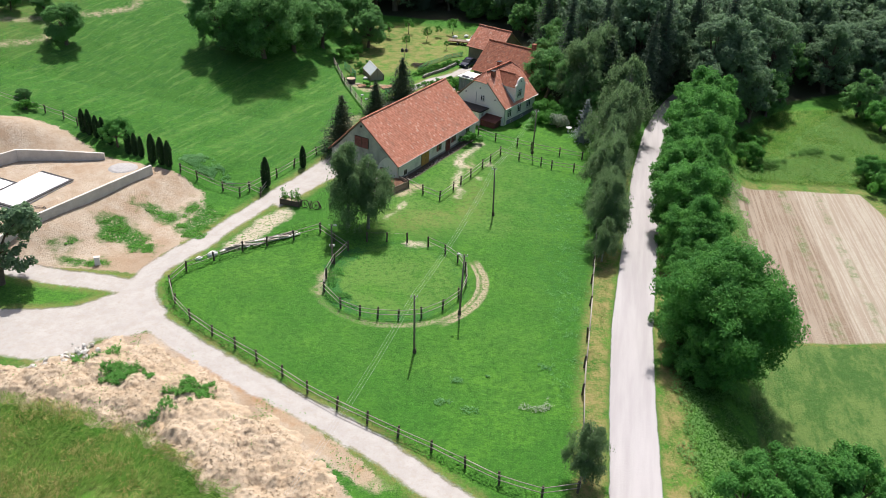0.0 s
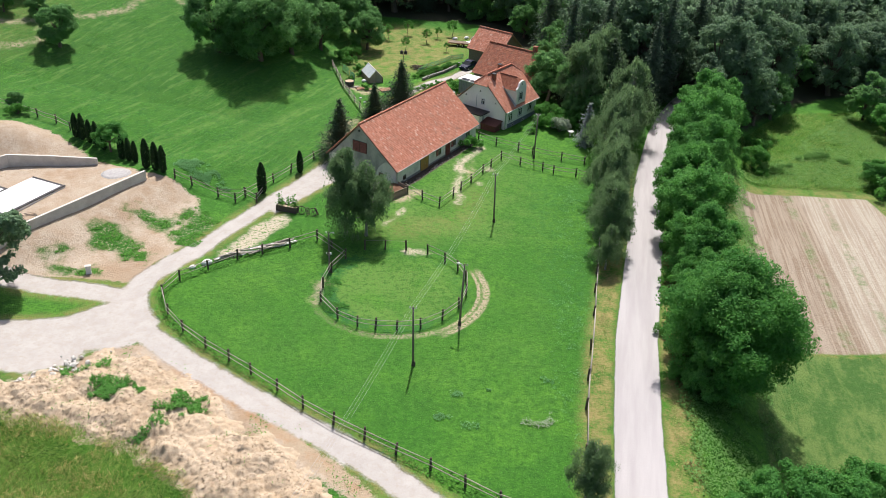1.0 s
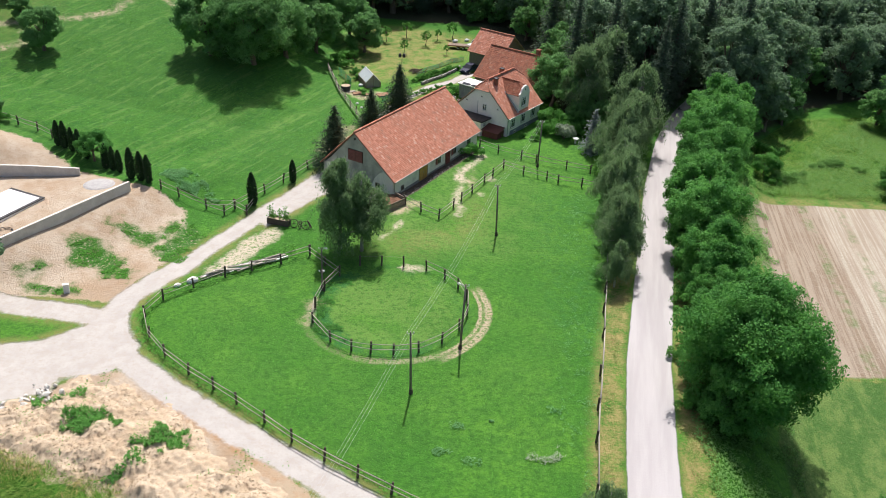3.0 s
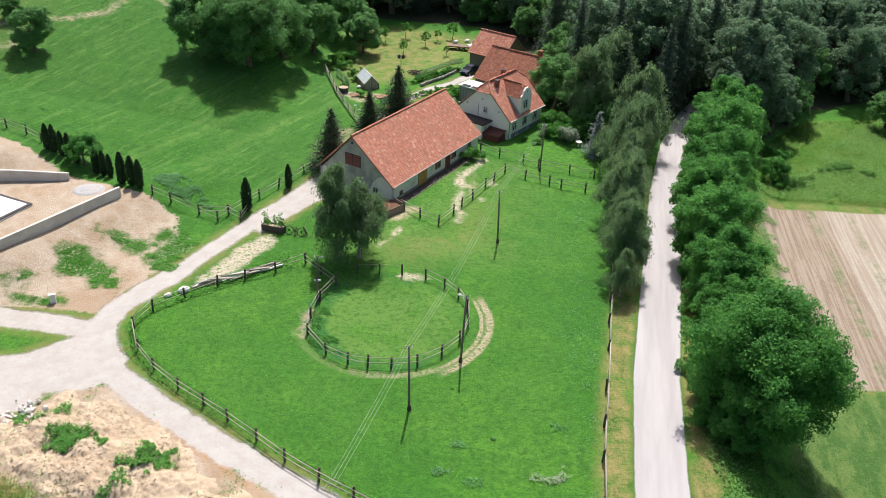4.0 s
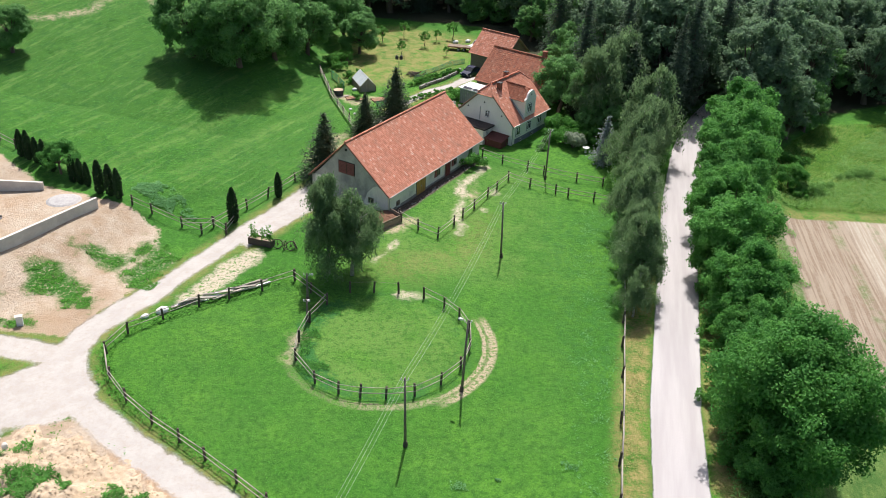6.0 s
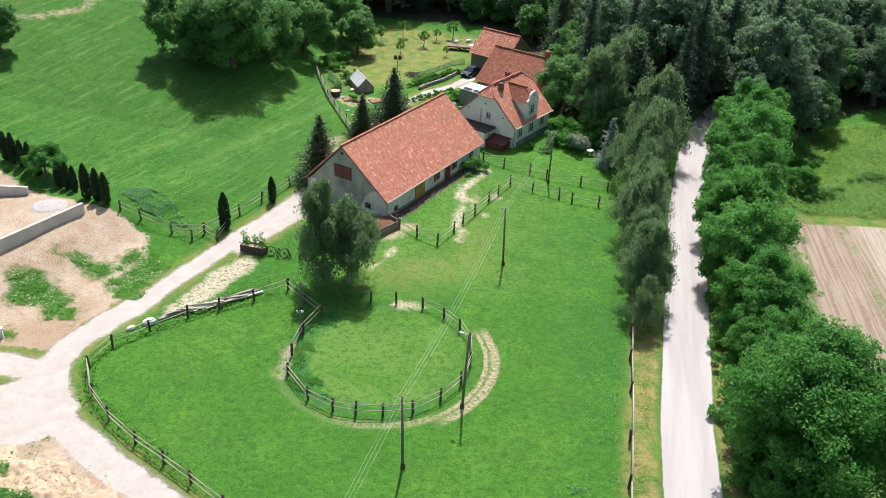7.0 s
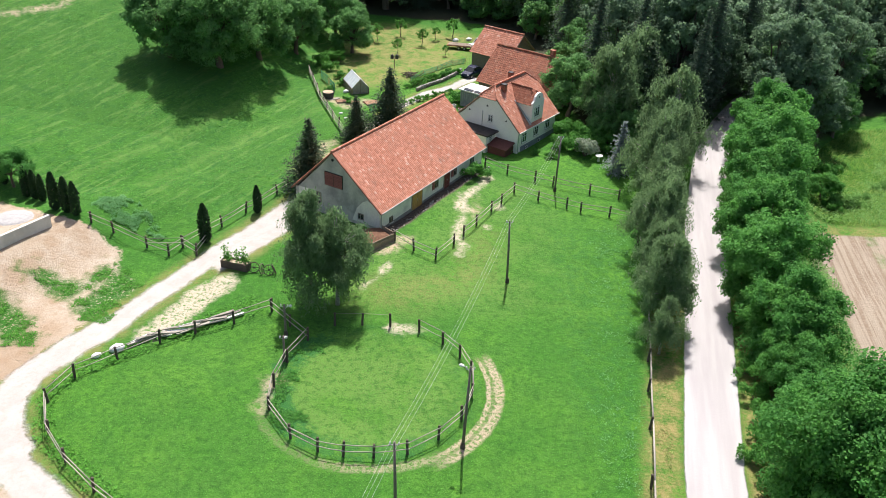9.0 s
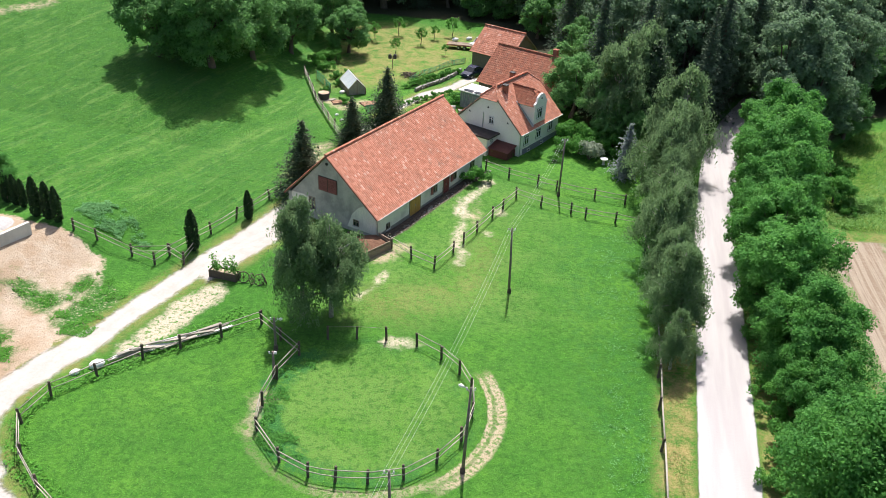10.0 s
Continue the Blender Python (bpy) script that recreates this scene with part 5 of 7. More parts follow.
    part("downpipe", Geo().tube([(-0.08, 5.5, 4.6), (-0.08, 5.5, 2.6)], 0.05, 8), M_METAL, h)
    # chimneys
    for x, y, z in ((2.1, 3.9, 7.9), (6.1, 5.4, 8.2)):
        ch = part("chimney", Geo().box((x - 0.28, y - 0.28, 6.2), (x + 0.28, y + 0.28, z)), M_BRICK, h)
        part("chimney_cap", Geo().box((x - 0.33, y - 0.33, z + 0.003), (x + 0.33, y + 0.33, z + 0.08)), M_BITUMEN, ch)
    # porch
    p = part("porch", Geo().box((-2.3, 3.3, -0.6), (-0.004, 7.9, 2.25)), M_RENDER, h)
    part("porch_roof", Geo().box((-2.6, 2.9, 2.26), (-0.01, 8.2, 2.45)), M_FELT, p, "flat dark felt roof")
    window(p, 3.95 - 4.55, 1.1, 0.0 + 0.55, 0.9, 0.0, M_WHITE, Matrix.Translation((-0.95, 3.3, 0)))
    part("porch_door", Geo().box((-2.34, 5.2, 0.0), (-2.303, 6.1, 2.0)), M_DOOR_R, p)
    # lean-to below the porch
    t = part("lean_to", Geo().box((-1.9, 0.5, -0.6), (-0.01, 3.2, 1.0)), M_LEANTO, h, "dark red boarded lean-to")
    part("lean_to_roof", Geo().add([(-2.1, 0.3, 1.02), (-2.1, 3.28, 1.02), (-0.01, 3.28, 1.5), (-0.01, 0.3, 1.5), (-2.1, 0.3, 0.94), (-2.1, 3.28, 0.94), (-0.01, 3.28, 1.42), (-0.01, 0.3, 1.42)],
                              [(0, 1, 2, 3), (7, 6, 5, 4), (0, 4, 5, 1), (1, 5, 6, 2), (2, 6, 7, 3), (3, 7, 4, 0)]), M_LEANTO, t)


house()


def outbuilding(name, label, x, y, turn, L, W, E, R, tile):
    """A plain pitched barn; the eave towards -y."""
    o = thing(name, label, "outbuilding", Matrix.Translation((x, y, float(height(x, y)))) @ pose(0, 0, 0, 0, 0, turn))
    face = Matrix(((0, 1, 0, 0), (1, 0, 0, 0), (0, 0, 1, 0), (0, 0, 0, 1)))
    part("wall", Geo().box((0, 0, -0.6), (L, 0.3, E)), M_WOOD, o)
    part("wall", Geo().box((0, W - 0.3, -0.6), (L, W, E)), M_WOOD, o)
    prof = [(0.3, -0.6), (W - 0.3, -0.6), (W - 0.3, E), (W / 2, R - 0.2), (0.3, E)]
    part("gable_wall", Geo().prism(prof, 0, 0.3, face), M_WOOD, o)
    part("gable_wall", Geo().prism(prof, L - 0.3, L, face), M_WOOD, o)
    k = (R - E) / (W / 2)
    S = (W / 2 + 0.4) * math.hypot(1, k)
    roof_slope(o, (-0.3, -0.4, E - 0.4 * k), (1, 0, 0), (0, 1, k), [(0, 0), (L + 0.6, 0), (L + 0.6, S), (0, S)], tile, 0.36, 0.28)
    roof_slope(o, (-0.3, W + 0.4, E - 0.4 * k), (1, 0, 0), (0, -1, k), [(0, 0), (L + 0.6, 0), (L + 0.6, S), (0, S)], tile, 0.36, 0.28)
    cap_row(o, (-0.3, W / 2, R + 0.08), (L + 0.3, W / 2, R + 0.08), tile)
    return o


rear = outbuilding("rear_barn", "rear barn with weathered brown-red tile roof behind the house", 3.9, 151.6, -34.5, 11.5, 10.2, 3.0, 7.0, M_TILE_OLD)
ch = part("chimney", Geo().box((8.6, 5.2, 6.0), (9.2, 5.8, 7.9)), M_BRICK, rear)
part("chimney_cap", Geo().box((8.53, 5.13, 7.903), (9.27, 5.87, 8.0)), M_BRICK, ch)
outbuilding("tile_roofed_shed", "small shed with orange tile roof beside the rear barn", 3.0, 166.6, -34.5, 7.0, 7.6, 3.0, 6.0, M_TILE)


# ---------------------------------------------------------------- fences and poles
def post_mesh(r, tall, seed):
    rng = np.random.default_rng(seed)
    lean = rng.normal(0, 0.03, 2)
    return Geo().tube([(0, 0, -0.4), (lean[0] * 0.3, lean[1] * 0.3, tall * 0.4), (lean[0], lean[1], tall - 0.03), (lean[0], lean[1], tall)], [r * 1.05, r, r * 0.95, r * 0.7], 8).mesh("post")


POSTS = [post_mesh(0.105, 1.38, i) for i in range(4)]
for me in POSTS:
    me.materials.append(M_POST)


def fence(name, label, posts, rails=(0.62, 1.16), group="", gaps=(), closed=False, rail_r=0.038, tall=1.0, every=True):
    """Posts at the given places with long split rails from post to post."""
    f = thing(name, label, "fence", None, group)
    rng = random.Random(len(posts) * 7 + 1)
    pts = [ground_at(x, y) for x, y in posts]
    for p in pts:
        ob = part("post", POSTS[rng.randrange(4)], M_POST, f)
        ob.matrix_basis = Matrix.Translation(p) @ pose(0, 0, 0, rng.uniform(-3, 3), rng.uniform(-3, 3), rng.uniform(0, 360)) @ Matrix.Diagonal((1, 1, tall * rng.uniform(0.93, 1.06), 1))
    pairs = list(zip(pts, pts[1:] + ([pts[0]] if closed else [])))
    for i, (a, b) in enumerate(pairs[: len(pts) if closed else len(pts) - 1]):
        if i in gaps:
            continue
        for z in rails:
            d = (b - a).normalized()
            za, zb = z + rng.uniform(-0.05, 0.05), z + rng.uniform(-0.05, 0.05)
            mid = (a + b) / 2 + Vector((rng.uniform(-0.03, 0.03), rng.uniform(-0.03, 0.03), (za + zb) / 2 - rng.uniform(0.0, 0.05)))
            off = Vector((d.y, -d.x, 0)) * 0.12
            r = rail_r * rng.uniform(0.85, 1.2)
            part("rail", Geo().tube([a - d * 0.15 + off + Vector((0, 0, za)), mid + off, b + d * 0.15 + off + Vector((0, 0, zb))], [r, r * 1.05, r * 0.9], 6), M_RAIL, f, smooth=True)
    return f


PADDOCK = "paddock fences"
fence("paddock_fence", "weathered two-rail wooden paddock fence along the gravel track",
      [(-15.2, 92.5), (-18.1, 90.4), (-21, 88.5), (-23.5, 86.8), (-26.2, 84.3), (-28.6, 81.6), (-29.5, 78.7), (-28, 75.3), (-25.6, 72.5), (-22.7, 70), (-19.9, 68), (-17.4, 66.2), (-14.5, 64), (-11.8, 61.9),
       (-8.8, 59.9), (-5.9, 58.2), (-3.1, 56.6), (-0.1, 55), (2.8, 53.3), (5.6, 51.6), (9, 50.4), (12, 51.2)], group=PADDOCK)
fence("paddock_fence", "short two-rail fence between the corner post and the ring", [(-15.2, 92.5), (-13.2, 90.4), (-11.3, 88.5)], group=PADDOCK)
fence("ring_fence", "round wooden training ring fence in the paddock",
      [(-11.3, 88.5), (-12.5, 85.3), (-13.0, 82.2), (-12.8, 79.4), (-10.6, 76.3), (-8.4, 75.0), (-6.5, 74.6), (-4.3, 74.6), (-1.9, 75.2), (0.3, 76.9), (2.0, 79.1), (2.75, 82.0), (2.7, 84.8), (1.8, 87), (0.3, 88.9), (-1.8, 90.5)],
      group=PADDOCK)
fence("ring_fence", "open stretch of ring posts with a single wire", [(-4.4, 91.1), (-6.9, 91.1), (-9.3, 90.9)], (1.15,), PADDOCK, rail_r=0.012)
fence("yard_fence", "two-rail fence round the grassy barn yard", [(-5.4, 107.2), (-3.1, 104.9), (-0.8, 103.4), (1.0, 106.8)], group=PADDOCK)
fence("yard_fence", "two-rail fence from the yard gate to the garden", [(2.0, 108.5), (3.4, 111), (5.1, 114.6), (6.3, 116.6), (7.9, 119.6), (10.6, 118.1), (13.8, 116.6), (15.3, 115.8), (18.4, 114.8), (20.6, 114)], group=PADDOCK)
fence("garden_fence", "two-rail fence in front of the house garden", [(4.6, 127), (7.3, 125), (10.6, 123.4), (12.7, 122.3), (16.9, 120.6), (20.2, 119.6)], group=PADDOCK)
fence("roadside_fence", "single-rail weathered fence along the road verge",
      [(12, 51.2), (13, 57.5), (13.8, 63.7), (14.5, 68), (15.4, 73), (16.5, 79.4), (17.2, 84), (17.9, 88), (18.4, 91), (19.2, 97), (20, 103), (20.6, 109), (20.6, 114)], (0.95,), PADDOCK, rail_r=0.07)
fence("meadow_fence", "wooden meadow fence beside the gravel track",
      [(-35.7, 104.2), (-33.4, 103.8), (-29.7, 102.5), (-27.2, 101.4), (-26.3, 103.1), (-24.9, 105.4), (-23.5, 107.7), (-21.8, 111.3), (-20.5, 113.2), (-19.3, 116.1), (-18.4, 118.1)], group="meadow fences")
fence("meadow_fence", "braced corner of the meadow fence", [(-29.7, 102.5), (-26.3, 103.1), (-24.5, 101.6), (-24.2, 104.2)], group="meadow fences")
fence("meadow_fence", "two-rail fence along the upper meadow", [(-72, 118), (-66, 117.5), (-60.9, 116), (-58.2, 115.6), (-55.4, 115), (-53, 113.8)], group="meadow fences")
fence("vegetable_garden_fence", "grey wooden fence along the vegetable garden",
      [(-22.5, 159), (-21.2, 155), (-20, 151), (-19, 147.5), (-17.5, 143.5), (-16.2, 140), (-15, 137), (-13.6, 133.5)], (0.3, 0.6, 0.9, 1.2), "meadow fences")


def pole(x, y, tall, label, lamp=None, lean=(0, 0)):
    p = thing("utility_pole", label, "utility pole", spot(x, y), "utility poles")
    part("shaft", Geo().tube([(0, 0, -0.8), (lean[0] / 2, lean[1] / 2, tall / 2), (lean[0], lean[1], tall)], [0.125, 0.105, 0.08], 10), M_POLE, p, smooth=True)
    part("footing", Geo().tube([(0, 0, -0.3), (0, 0, 0.25), (0, 0, 0.5)], [0.2, 0.19, 0.15], 10), M_POST, p)
    for dx in (-0.28, 0.28):
        ins = part("insulator", Geo().tube([(lean[0] + dx, lean[1], tall - 0.22), (lean[0] + dx, lean[1], tall - 0.05), (lean[0] + dx, lean[1], tall)], [0.04, 0.06, 0.03], 8), M_WHITE, p)
        part("bracket", Geo().tube([(lean[0], lean[1], tall - 0.25), (lean[0] + dx, lean[1], tall - 0.22)], 0.02, 6), M_METAL, ins)
    if lamp:
        arm = part("lamp_arm", Geo().tube([(lean[0], lean[1], tall - 0.5), (lean[0] + lamp[0] * 0.6, lean[1] + lamp[1] * 0.6, tall - 0.2), (lean[0] + lamp[0], lean[1] + lamp[1], tall - 0.2)], 0.03, 6), M_METAL, p)
        part("lamp_head", Geo().tube([(lean[0] + lamp[0] * 0.9, lean[1] + lamp[1] * 0.9, tall - 0.18), (lean[0] + lamp[0] * 1.3, lean[1] + lamp[1] * 1.3, tall - 0.2), (lean[0] + lamp[0] * 1.6, lean[1] + lamp[1] * 1.6, tall - 0.22)], [0.07, 0.14, 0.05], 8), M_WHITE, arm, "white lamp head")
    return p


pole(-2.3, 69.0, 6.8, "slim dark wooden utility pole in the paddock", lean=(-0.2, 0))
pole(6.3, 99.7, 6.8, "slim dark wooden utility pole in the upper paddock", lean=(-0.3, 0))
pole(2.1, 76.1, 7.3, "dark wooden pole with a lamp at the ring", (-0.5, 0.3), lean=(0.15, 0.2))
pole(12.8, 120.9, 7.0, "stout wooden utility pole in the house garden")
pole(-12.75, 85.5, 2.5, "short lamp post on the ring fence", (0.1, 0.1))
pole(-13.3, 89.0, 3.2, "lamp pole in the birch shade", (0.4, 0.1))


def wire(a, b, sag, name="power_line"):
    a, b = Vector(a), Vector(b)
    pts = [a.lerp(b, i / 14) - Vector((0, 0, sag * 4 * (i / 14) * (1 - i / 14))) for i in range(15)]
    g = Geo().tube(pts, 0.007, 5, False)
    single(name, g, M_WIRE, "thin pale overhead power line between the poles", "power line", None, "power lines")


M_WIRE = surface("aluminium_wire", (0.42, 0.43, 0.43), (0.5, 0.5, 0.5), 3, 0.55, 0, metal=0.3)
for dx in (-0.28, -0.02, 0.28):
    wire((12.8 + dx, 120.9, 7.0), (6.0 + dx, 99.7, 6.8), 0.6)
    wire((6.0 + dx, 99.7, 6.8), (-2.5 + dx, 69.0, 6.8), 0.9)
    wire((-2.5 + dx, 69.0, 6.8), (-12 + dx, 36, 7.0), 0.9)


# ---------------------------------------------------------------- soil heap, rubble and tall grass
def lattice(x, y, seed):
    """Smooth random values on a unit lattice."""
    tab = np.random.default_rng(seed).uniform(-1, 1, (64, 64))
    xi, yi = np.floor(x).astype(int), np.floor(y).astype(int)
    fx, fy = x - xi, y - yi
    fx, fy = fx * fx * (3 - 2 * fx), fy * fy * (3 - 2 * fy)
    g = lambda a, b: tab[a % 64, b % 64]  # noqa: E731
    return (g(xi, yi) * (1 - fx) + g(xi + 1, yi) * fx) * (1 - fy) + (g(xi, yi + 1) * (1 - fx) + g(xi + 1, yi + 1) * fx) * fy


def layered(x, y, scale, seed, n=4):
    return sum(lattice(x * scale * 2 ** i, y * scale * 2 ** i, seed + i) / 1.8 ** i for i in range(n))


def earth_mat():
    n = Nodes("heaped_earth")
    at = n.place()
    mid, fine, grain = n.noise(0.6, 4, 0.6, at), n.noise(3.2, 5, 0.7, at), n.noise(11, 4, 0.7, at)
    c = n.mix(n.span(mid, 0.3, 0.7), (0.45, 0.35, 0.235), (0.53, 0.435, 0.315))
    c = n.mix(n.span(fine, 0.42, 0.7, 0, 0.5), c, (0.34, 0.235, 0.15))
    c = n.mix(n.span(grain, 0.52, 0.7, 0, 0.4), c, (0.27, 0.18, 0.115))
    n.bump(n.math("ADD", fine, grain), 0.6, 0.1)
    return n.done(c, 0.95)


M_EARTH = earth_mat()
M_CLOD = surface("dry_clods", (0.40, 0.305, 0.195), (0.50, 0.40, 0.275), 2.0, 0.95, 0)


def clod_relief(X, Y, cell, seed):
    """Rounded lumps on a jittered lattice, 0 to 1."""
    tab = np.random.default_rng(seed).uniform(0, 1, (64, 64, 3))
    x, y = X / cell, Y / cell
    xi, yi = np.floor(x).astype(int), np.floor(y).astype(int)
    best = np.zeros(np.shape(X))
    for i in (-1, 0, 1):
        for j in (-1, 0, 1):
            t = tab[(xi + i) % 64, (yi + j) % 64]
            r = 0.35 + 0.5 * t[..., 2] ** 2
            best = np.maximum(best, r * np.clip(1 - ((x - xi - i - t[..., 0]) ** 2 + (y - yi - j - t[..., 1]) ** 2) / r ** 2, 0, 1) ** 0.7)
    return best


def heap_height(X, Y):
    rng = np.random.default_rng(31)
    H = np.zeros(X.shape)
    for _ in range(170):
        t = rng.uniform(0, 1)
        cx, cy = -40 + 34 * t + rng.normal(0, 2.4), 62.6 - 12 * t + rng.normal(0, 2.4)
        r, h = rng.uniform(1.2, 2.6), rng.uniform(0.3, 0.9)
        H = np.maximum(H, h * np.clip(1 - ((X - cx) ** 2 + (Y - cy) ** 2) / r ** 2, 0, 1))
    for cell, seed, tall in ((1.2, 70, 0.10), (0.62, 71, 0.17), (0.4, 72, 0.15)):
        H = H + tall * clod_relief(X, Y, cell, seed)
    edge = step(0.8, -2.6, in_area(X, Y, HEAP) + 0.8 * layered(X, Y, 0.5, 40))
    return edge * (0.1 + H + 0.10 * layered(X, Y, 0.8, 50, 4)) - 0.12 * (1 - edge)


def soil_heap():
    xs, ys = np.arange(-54, 0, 0.11), np.arange(43, 70.5, 0.11)
    X, Y = np.meshgrid(xs, ys)
    H = heap_height(X, Y)
    Z = height(X, Y) + H
    ny, nx = X.shape
    idx = np.arange(nx * ny).reshape(ny, nx)
    cells = np.stack([idx[:-1, :-1], idx[:-1, 1:], idx[1:, 1:], idx[1:, :-1]], -1).reshape(-1, 4)
    keep = H.ravel()[cells].max(1) > -0.1
    used, inv = np.unique(cells[keep], return_inverse=True)
    me = bpy.data.meshes.new("soil_heap")
    me.from_pydata(np.stack([X, Y, Z], -1).reshape(-1, 3)[used].tolist(), [], inv.reshape(-1, 4).tolist())
    me.shade_smooth()
    single("earth_mound", me, M_EARTH, "lumpy sandy soil heap with weeds beside the track", "soil heap")


soil_heap()


def clods(name, label, area, count, size, seed, lift=None, material=None, clear=None):
    """Loose lumps as small eight-sided stones."""
    rng = np.random.default_rng(seed)
    xs, ys = [p[0] for p in area], [p[1] for p in area]
    x, y = rng.uniform(min(xs), max(xs), count * 3), rng.uniform(min(ys), max(ys), count * 3)
    ok = (in_area(x, y, area) < -0.3) & (layered(x, y, 0.3, seed) > -0.35 + rng.uniform(-0.5, 0.5, count * 3))
    x, y = x[ok][:count], y[ok][:count]
    n = len(x)
    z = height(x, y) + (lift(x, y) if lift else 0)
    s = (size * rng.uniform(0.35, 1.0, n) ** 2.0 + 0.03)[:, None, None]
    form = np.array([(1, 0, 0), (0, 1, 0), (-1, 0, 0), (0, -1, 0), (0, 0, 0.5), (0, 0, -0.6)], float)[None] * rng.uniform(0.6, 1.25, (n, 6, 1)) + rng.normal(0, 0.18, (n, 6, 3))
    a = rng.uniform(0, 6.28, n)
    turn = np.stack([np.stack([np.cos(a), -np.sin(a), 0 * a], 1), np.stack([np.sin(a), np.cos(a), 0 * a], 1), np.stack([0 * a, 0 * a, 1 + 0 * a], 1)], 1)
    v = (np.einsum("nij,nkj->nki", turn, form) * s + np.stack([x, y, z + 0.02], 1)[:, None]).reshape(-1, 3)
    f = (np.array([(0, 1, 4), (1, 2, 4), (2, 3, 4), (3, 0, 4), (1, 0, 5), (2, 1, 5), (3, 2, 5), (0, 3, 5)])[None] + 6 * np.arange(n)[:, None, None]).reshape(-1, 3)
    me = bpy.data.meshes.new(name)
    me.from_pydata(v.tolist(), [], f.tolist())
    me.shade_smooth()
    return single(name, me, material or M_CLOD, label, "soil", kind="stuff")


clods("soil_clods", "loose sandy clods strewn over the soil heap", HEAP, 9000, 0.07, 101, heap_height)
clods("cobbles", "strip of dark rough cobbles along the barn front", [(-6.9, 107.6), (4.6, 127.4), (5.6, 126.8), (-5.9, 106.9)], 1400, 0.2, 103, None, M_STONE)
clods("soil_clods", "small stones and clods on the bare building plot", SITE, 900, 0.07, 102)


def blades(name, label, area, count, tall, wide, material, seed, patch=0.0, scale=0.35, lift=None, spread=0.5, avoid=True, thin=0.4, swept=False):
    """Tufts of grass as upright leaning blades."""
    rng = np.random.default_rng(seed)
    xs, ys = [p[0] for p in area], [p[1] for p in area]
    x, y = rng.uniform(min(xs), max(xs), count * 4), rng.uniform(min(ys), max(ys), count * 4)
    ok = in_area(x, y, area) + (0.9 * layered(x, y, 0.6, seed + 3) if patch else 0) < 0
    if avoid:
        ok &= (in_area(x, y, HEAP) > (-1.4 + rng.uniform(-0.8, 0.8, count * 4) if swept else 0.2)) & (near_line(x, y, TRACK, 1.9) > 0) & (np.abs(x - road_x(y)) > 3.1)
    if patch:
        ok &= layered(x, y, scale, seed) > patch - 1 + rng.uniform(-0.25, 0.25, count * 4)
    x, y = x[ok][:count], y[ok][:count]
    n = len(x)
    z = height(x, y) + (lift(x, y) if lift else 0)
    at = np.stack([x, y, z + tall * rng.uniform(0.1, 1.0, n)], 1)
    tilt = rng.normal(0, spread, (n, 3)) + np.array([0, 0, 1.0])
    lean = None
    if swept:
        lean = rng.normal(0, 0.35, (n, 3)) + np.stack([0.9 * layered(x, y, 0.35, seed + 5, 2) + 0.5, 0.7 * layered(x, y, 0.3, seed + 9, 2), np.full(n, 0.75)], 1)
    me = leaves(name, at, tilt, wide, material, rng, thin, np.array([0, 0, 1.0]) + rng.normal(0, 0.22, (n, 3)), lean)
    return single(name, me, material, label, "grass", kind="stuff")


FIELD = [(-29, 79), (-28, 75.5), (-14, 64), (2.8, 53.5), (9, 51), (12, 52), (18, 90), (20, 113), (8, 119), (-1, 104), (-13, 92), (-15, 92), (-28.5, 81.5)]
TALL = [(-60, 40), (-60, 62), (-44, 60.5), (-35.4, 59.5), (-30, 58), (-24.3, 56), (-15.7, 49.5), (-13, 41)]
blades("paddock_grass", "short lush green paddock grass in tufts", FIELD, 40000, 0.035, 0.055, M_BLADE, 71, spread=0.22)
blades("paddock_grass", "darker clumps of coarse paddock grass", FIELD, 6000, 0.07, 0.09, M_CLUMP, 72, 1.5, 0.25, spread=0.3)
blades("paddock_tussocks", "leafy dark green tussocks in the damp side of the paddock", [(11, 62), (12.4, 58), (13.5, 66), (17.8, 92), (20, 112), (16, 113), (14.5, 100), (12.5, 82)], 4200, 0.14, 0.085, M_NETTLE, 94, 1.25, 1.3, None, 0.35)
blades("paddock_tussocks", "leafy green weeds along the ring fence", [(-12.6, 88), (-13.2, 82), (-12.6, 79), (-10.4, 76.4), (-9, 76.6), (-10.6, 79.4), (-11.2, 83), (-10.3, 87.4)], 2600, 0.2, 0.09, M_TUSS, 95, 1.0, 0.8, None, 0.45)
blades("nettles", "bed of grey-green nettles behind the meadow fence", [(-37.6, 107.7), (-34.8, 110.4), (-31.9, 108.6), (-29.5, 106.4), (-28.6, 104), (-31.7, 104.6), (-34.4, 105.2)], 3000, 0.3, 0.12, M_NETTLE, 96, 0.95, 0.9, None, 0.4)
blades("track_tufts", "tufts of grass on the orange earth beside the track", FRINGE, 2400, 0.2, 0.1, M_BLADE, 97, 1.3, 0.4, None, 0.5, False)
blades("meadow_grass", "tall green meadow grass on the hillside", [(-28, 103), (-20, 115), (-15, 132), (-23, 158), (-23, 168), (-60, 175), (-100, 165), (-90, 118), (-62, 118), (-52, 115), (-40, 108)], 34000, 0.06, 0.1, M_BLADE, 73, spread=0.22)
blades("meadow_tussocks", "coarse dark green tussocks in the hillside meadow", [(-28, 103), (-20, 115), (-15, 132), (-23, 158), (-60, 165), (-90, 150), (-80, 118), (-62, 118), (-52, 115), (-40, 108)], 16000, 0.12, 0.11, M_TUSS, 98, 1.15, 0.8, None, 0.35)
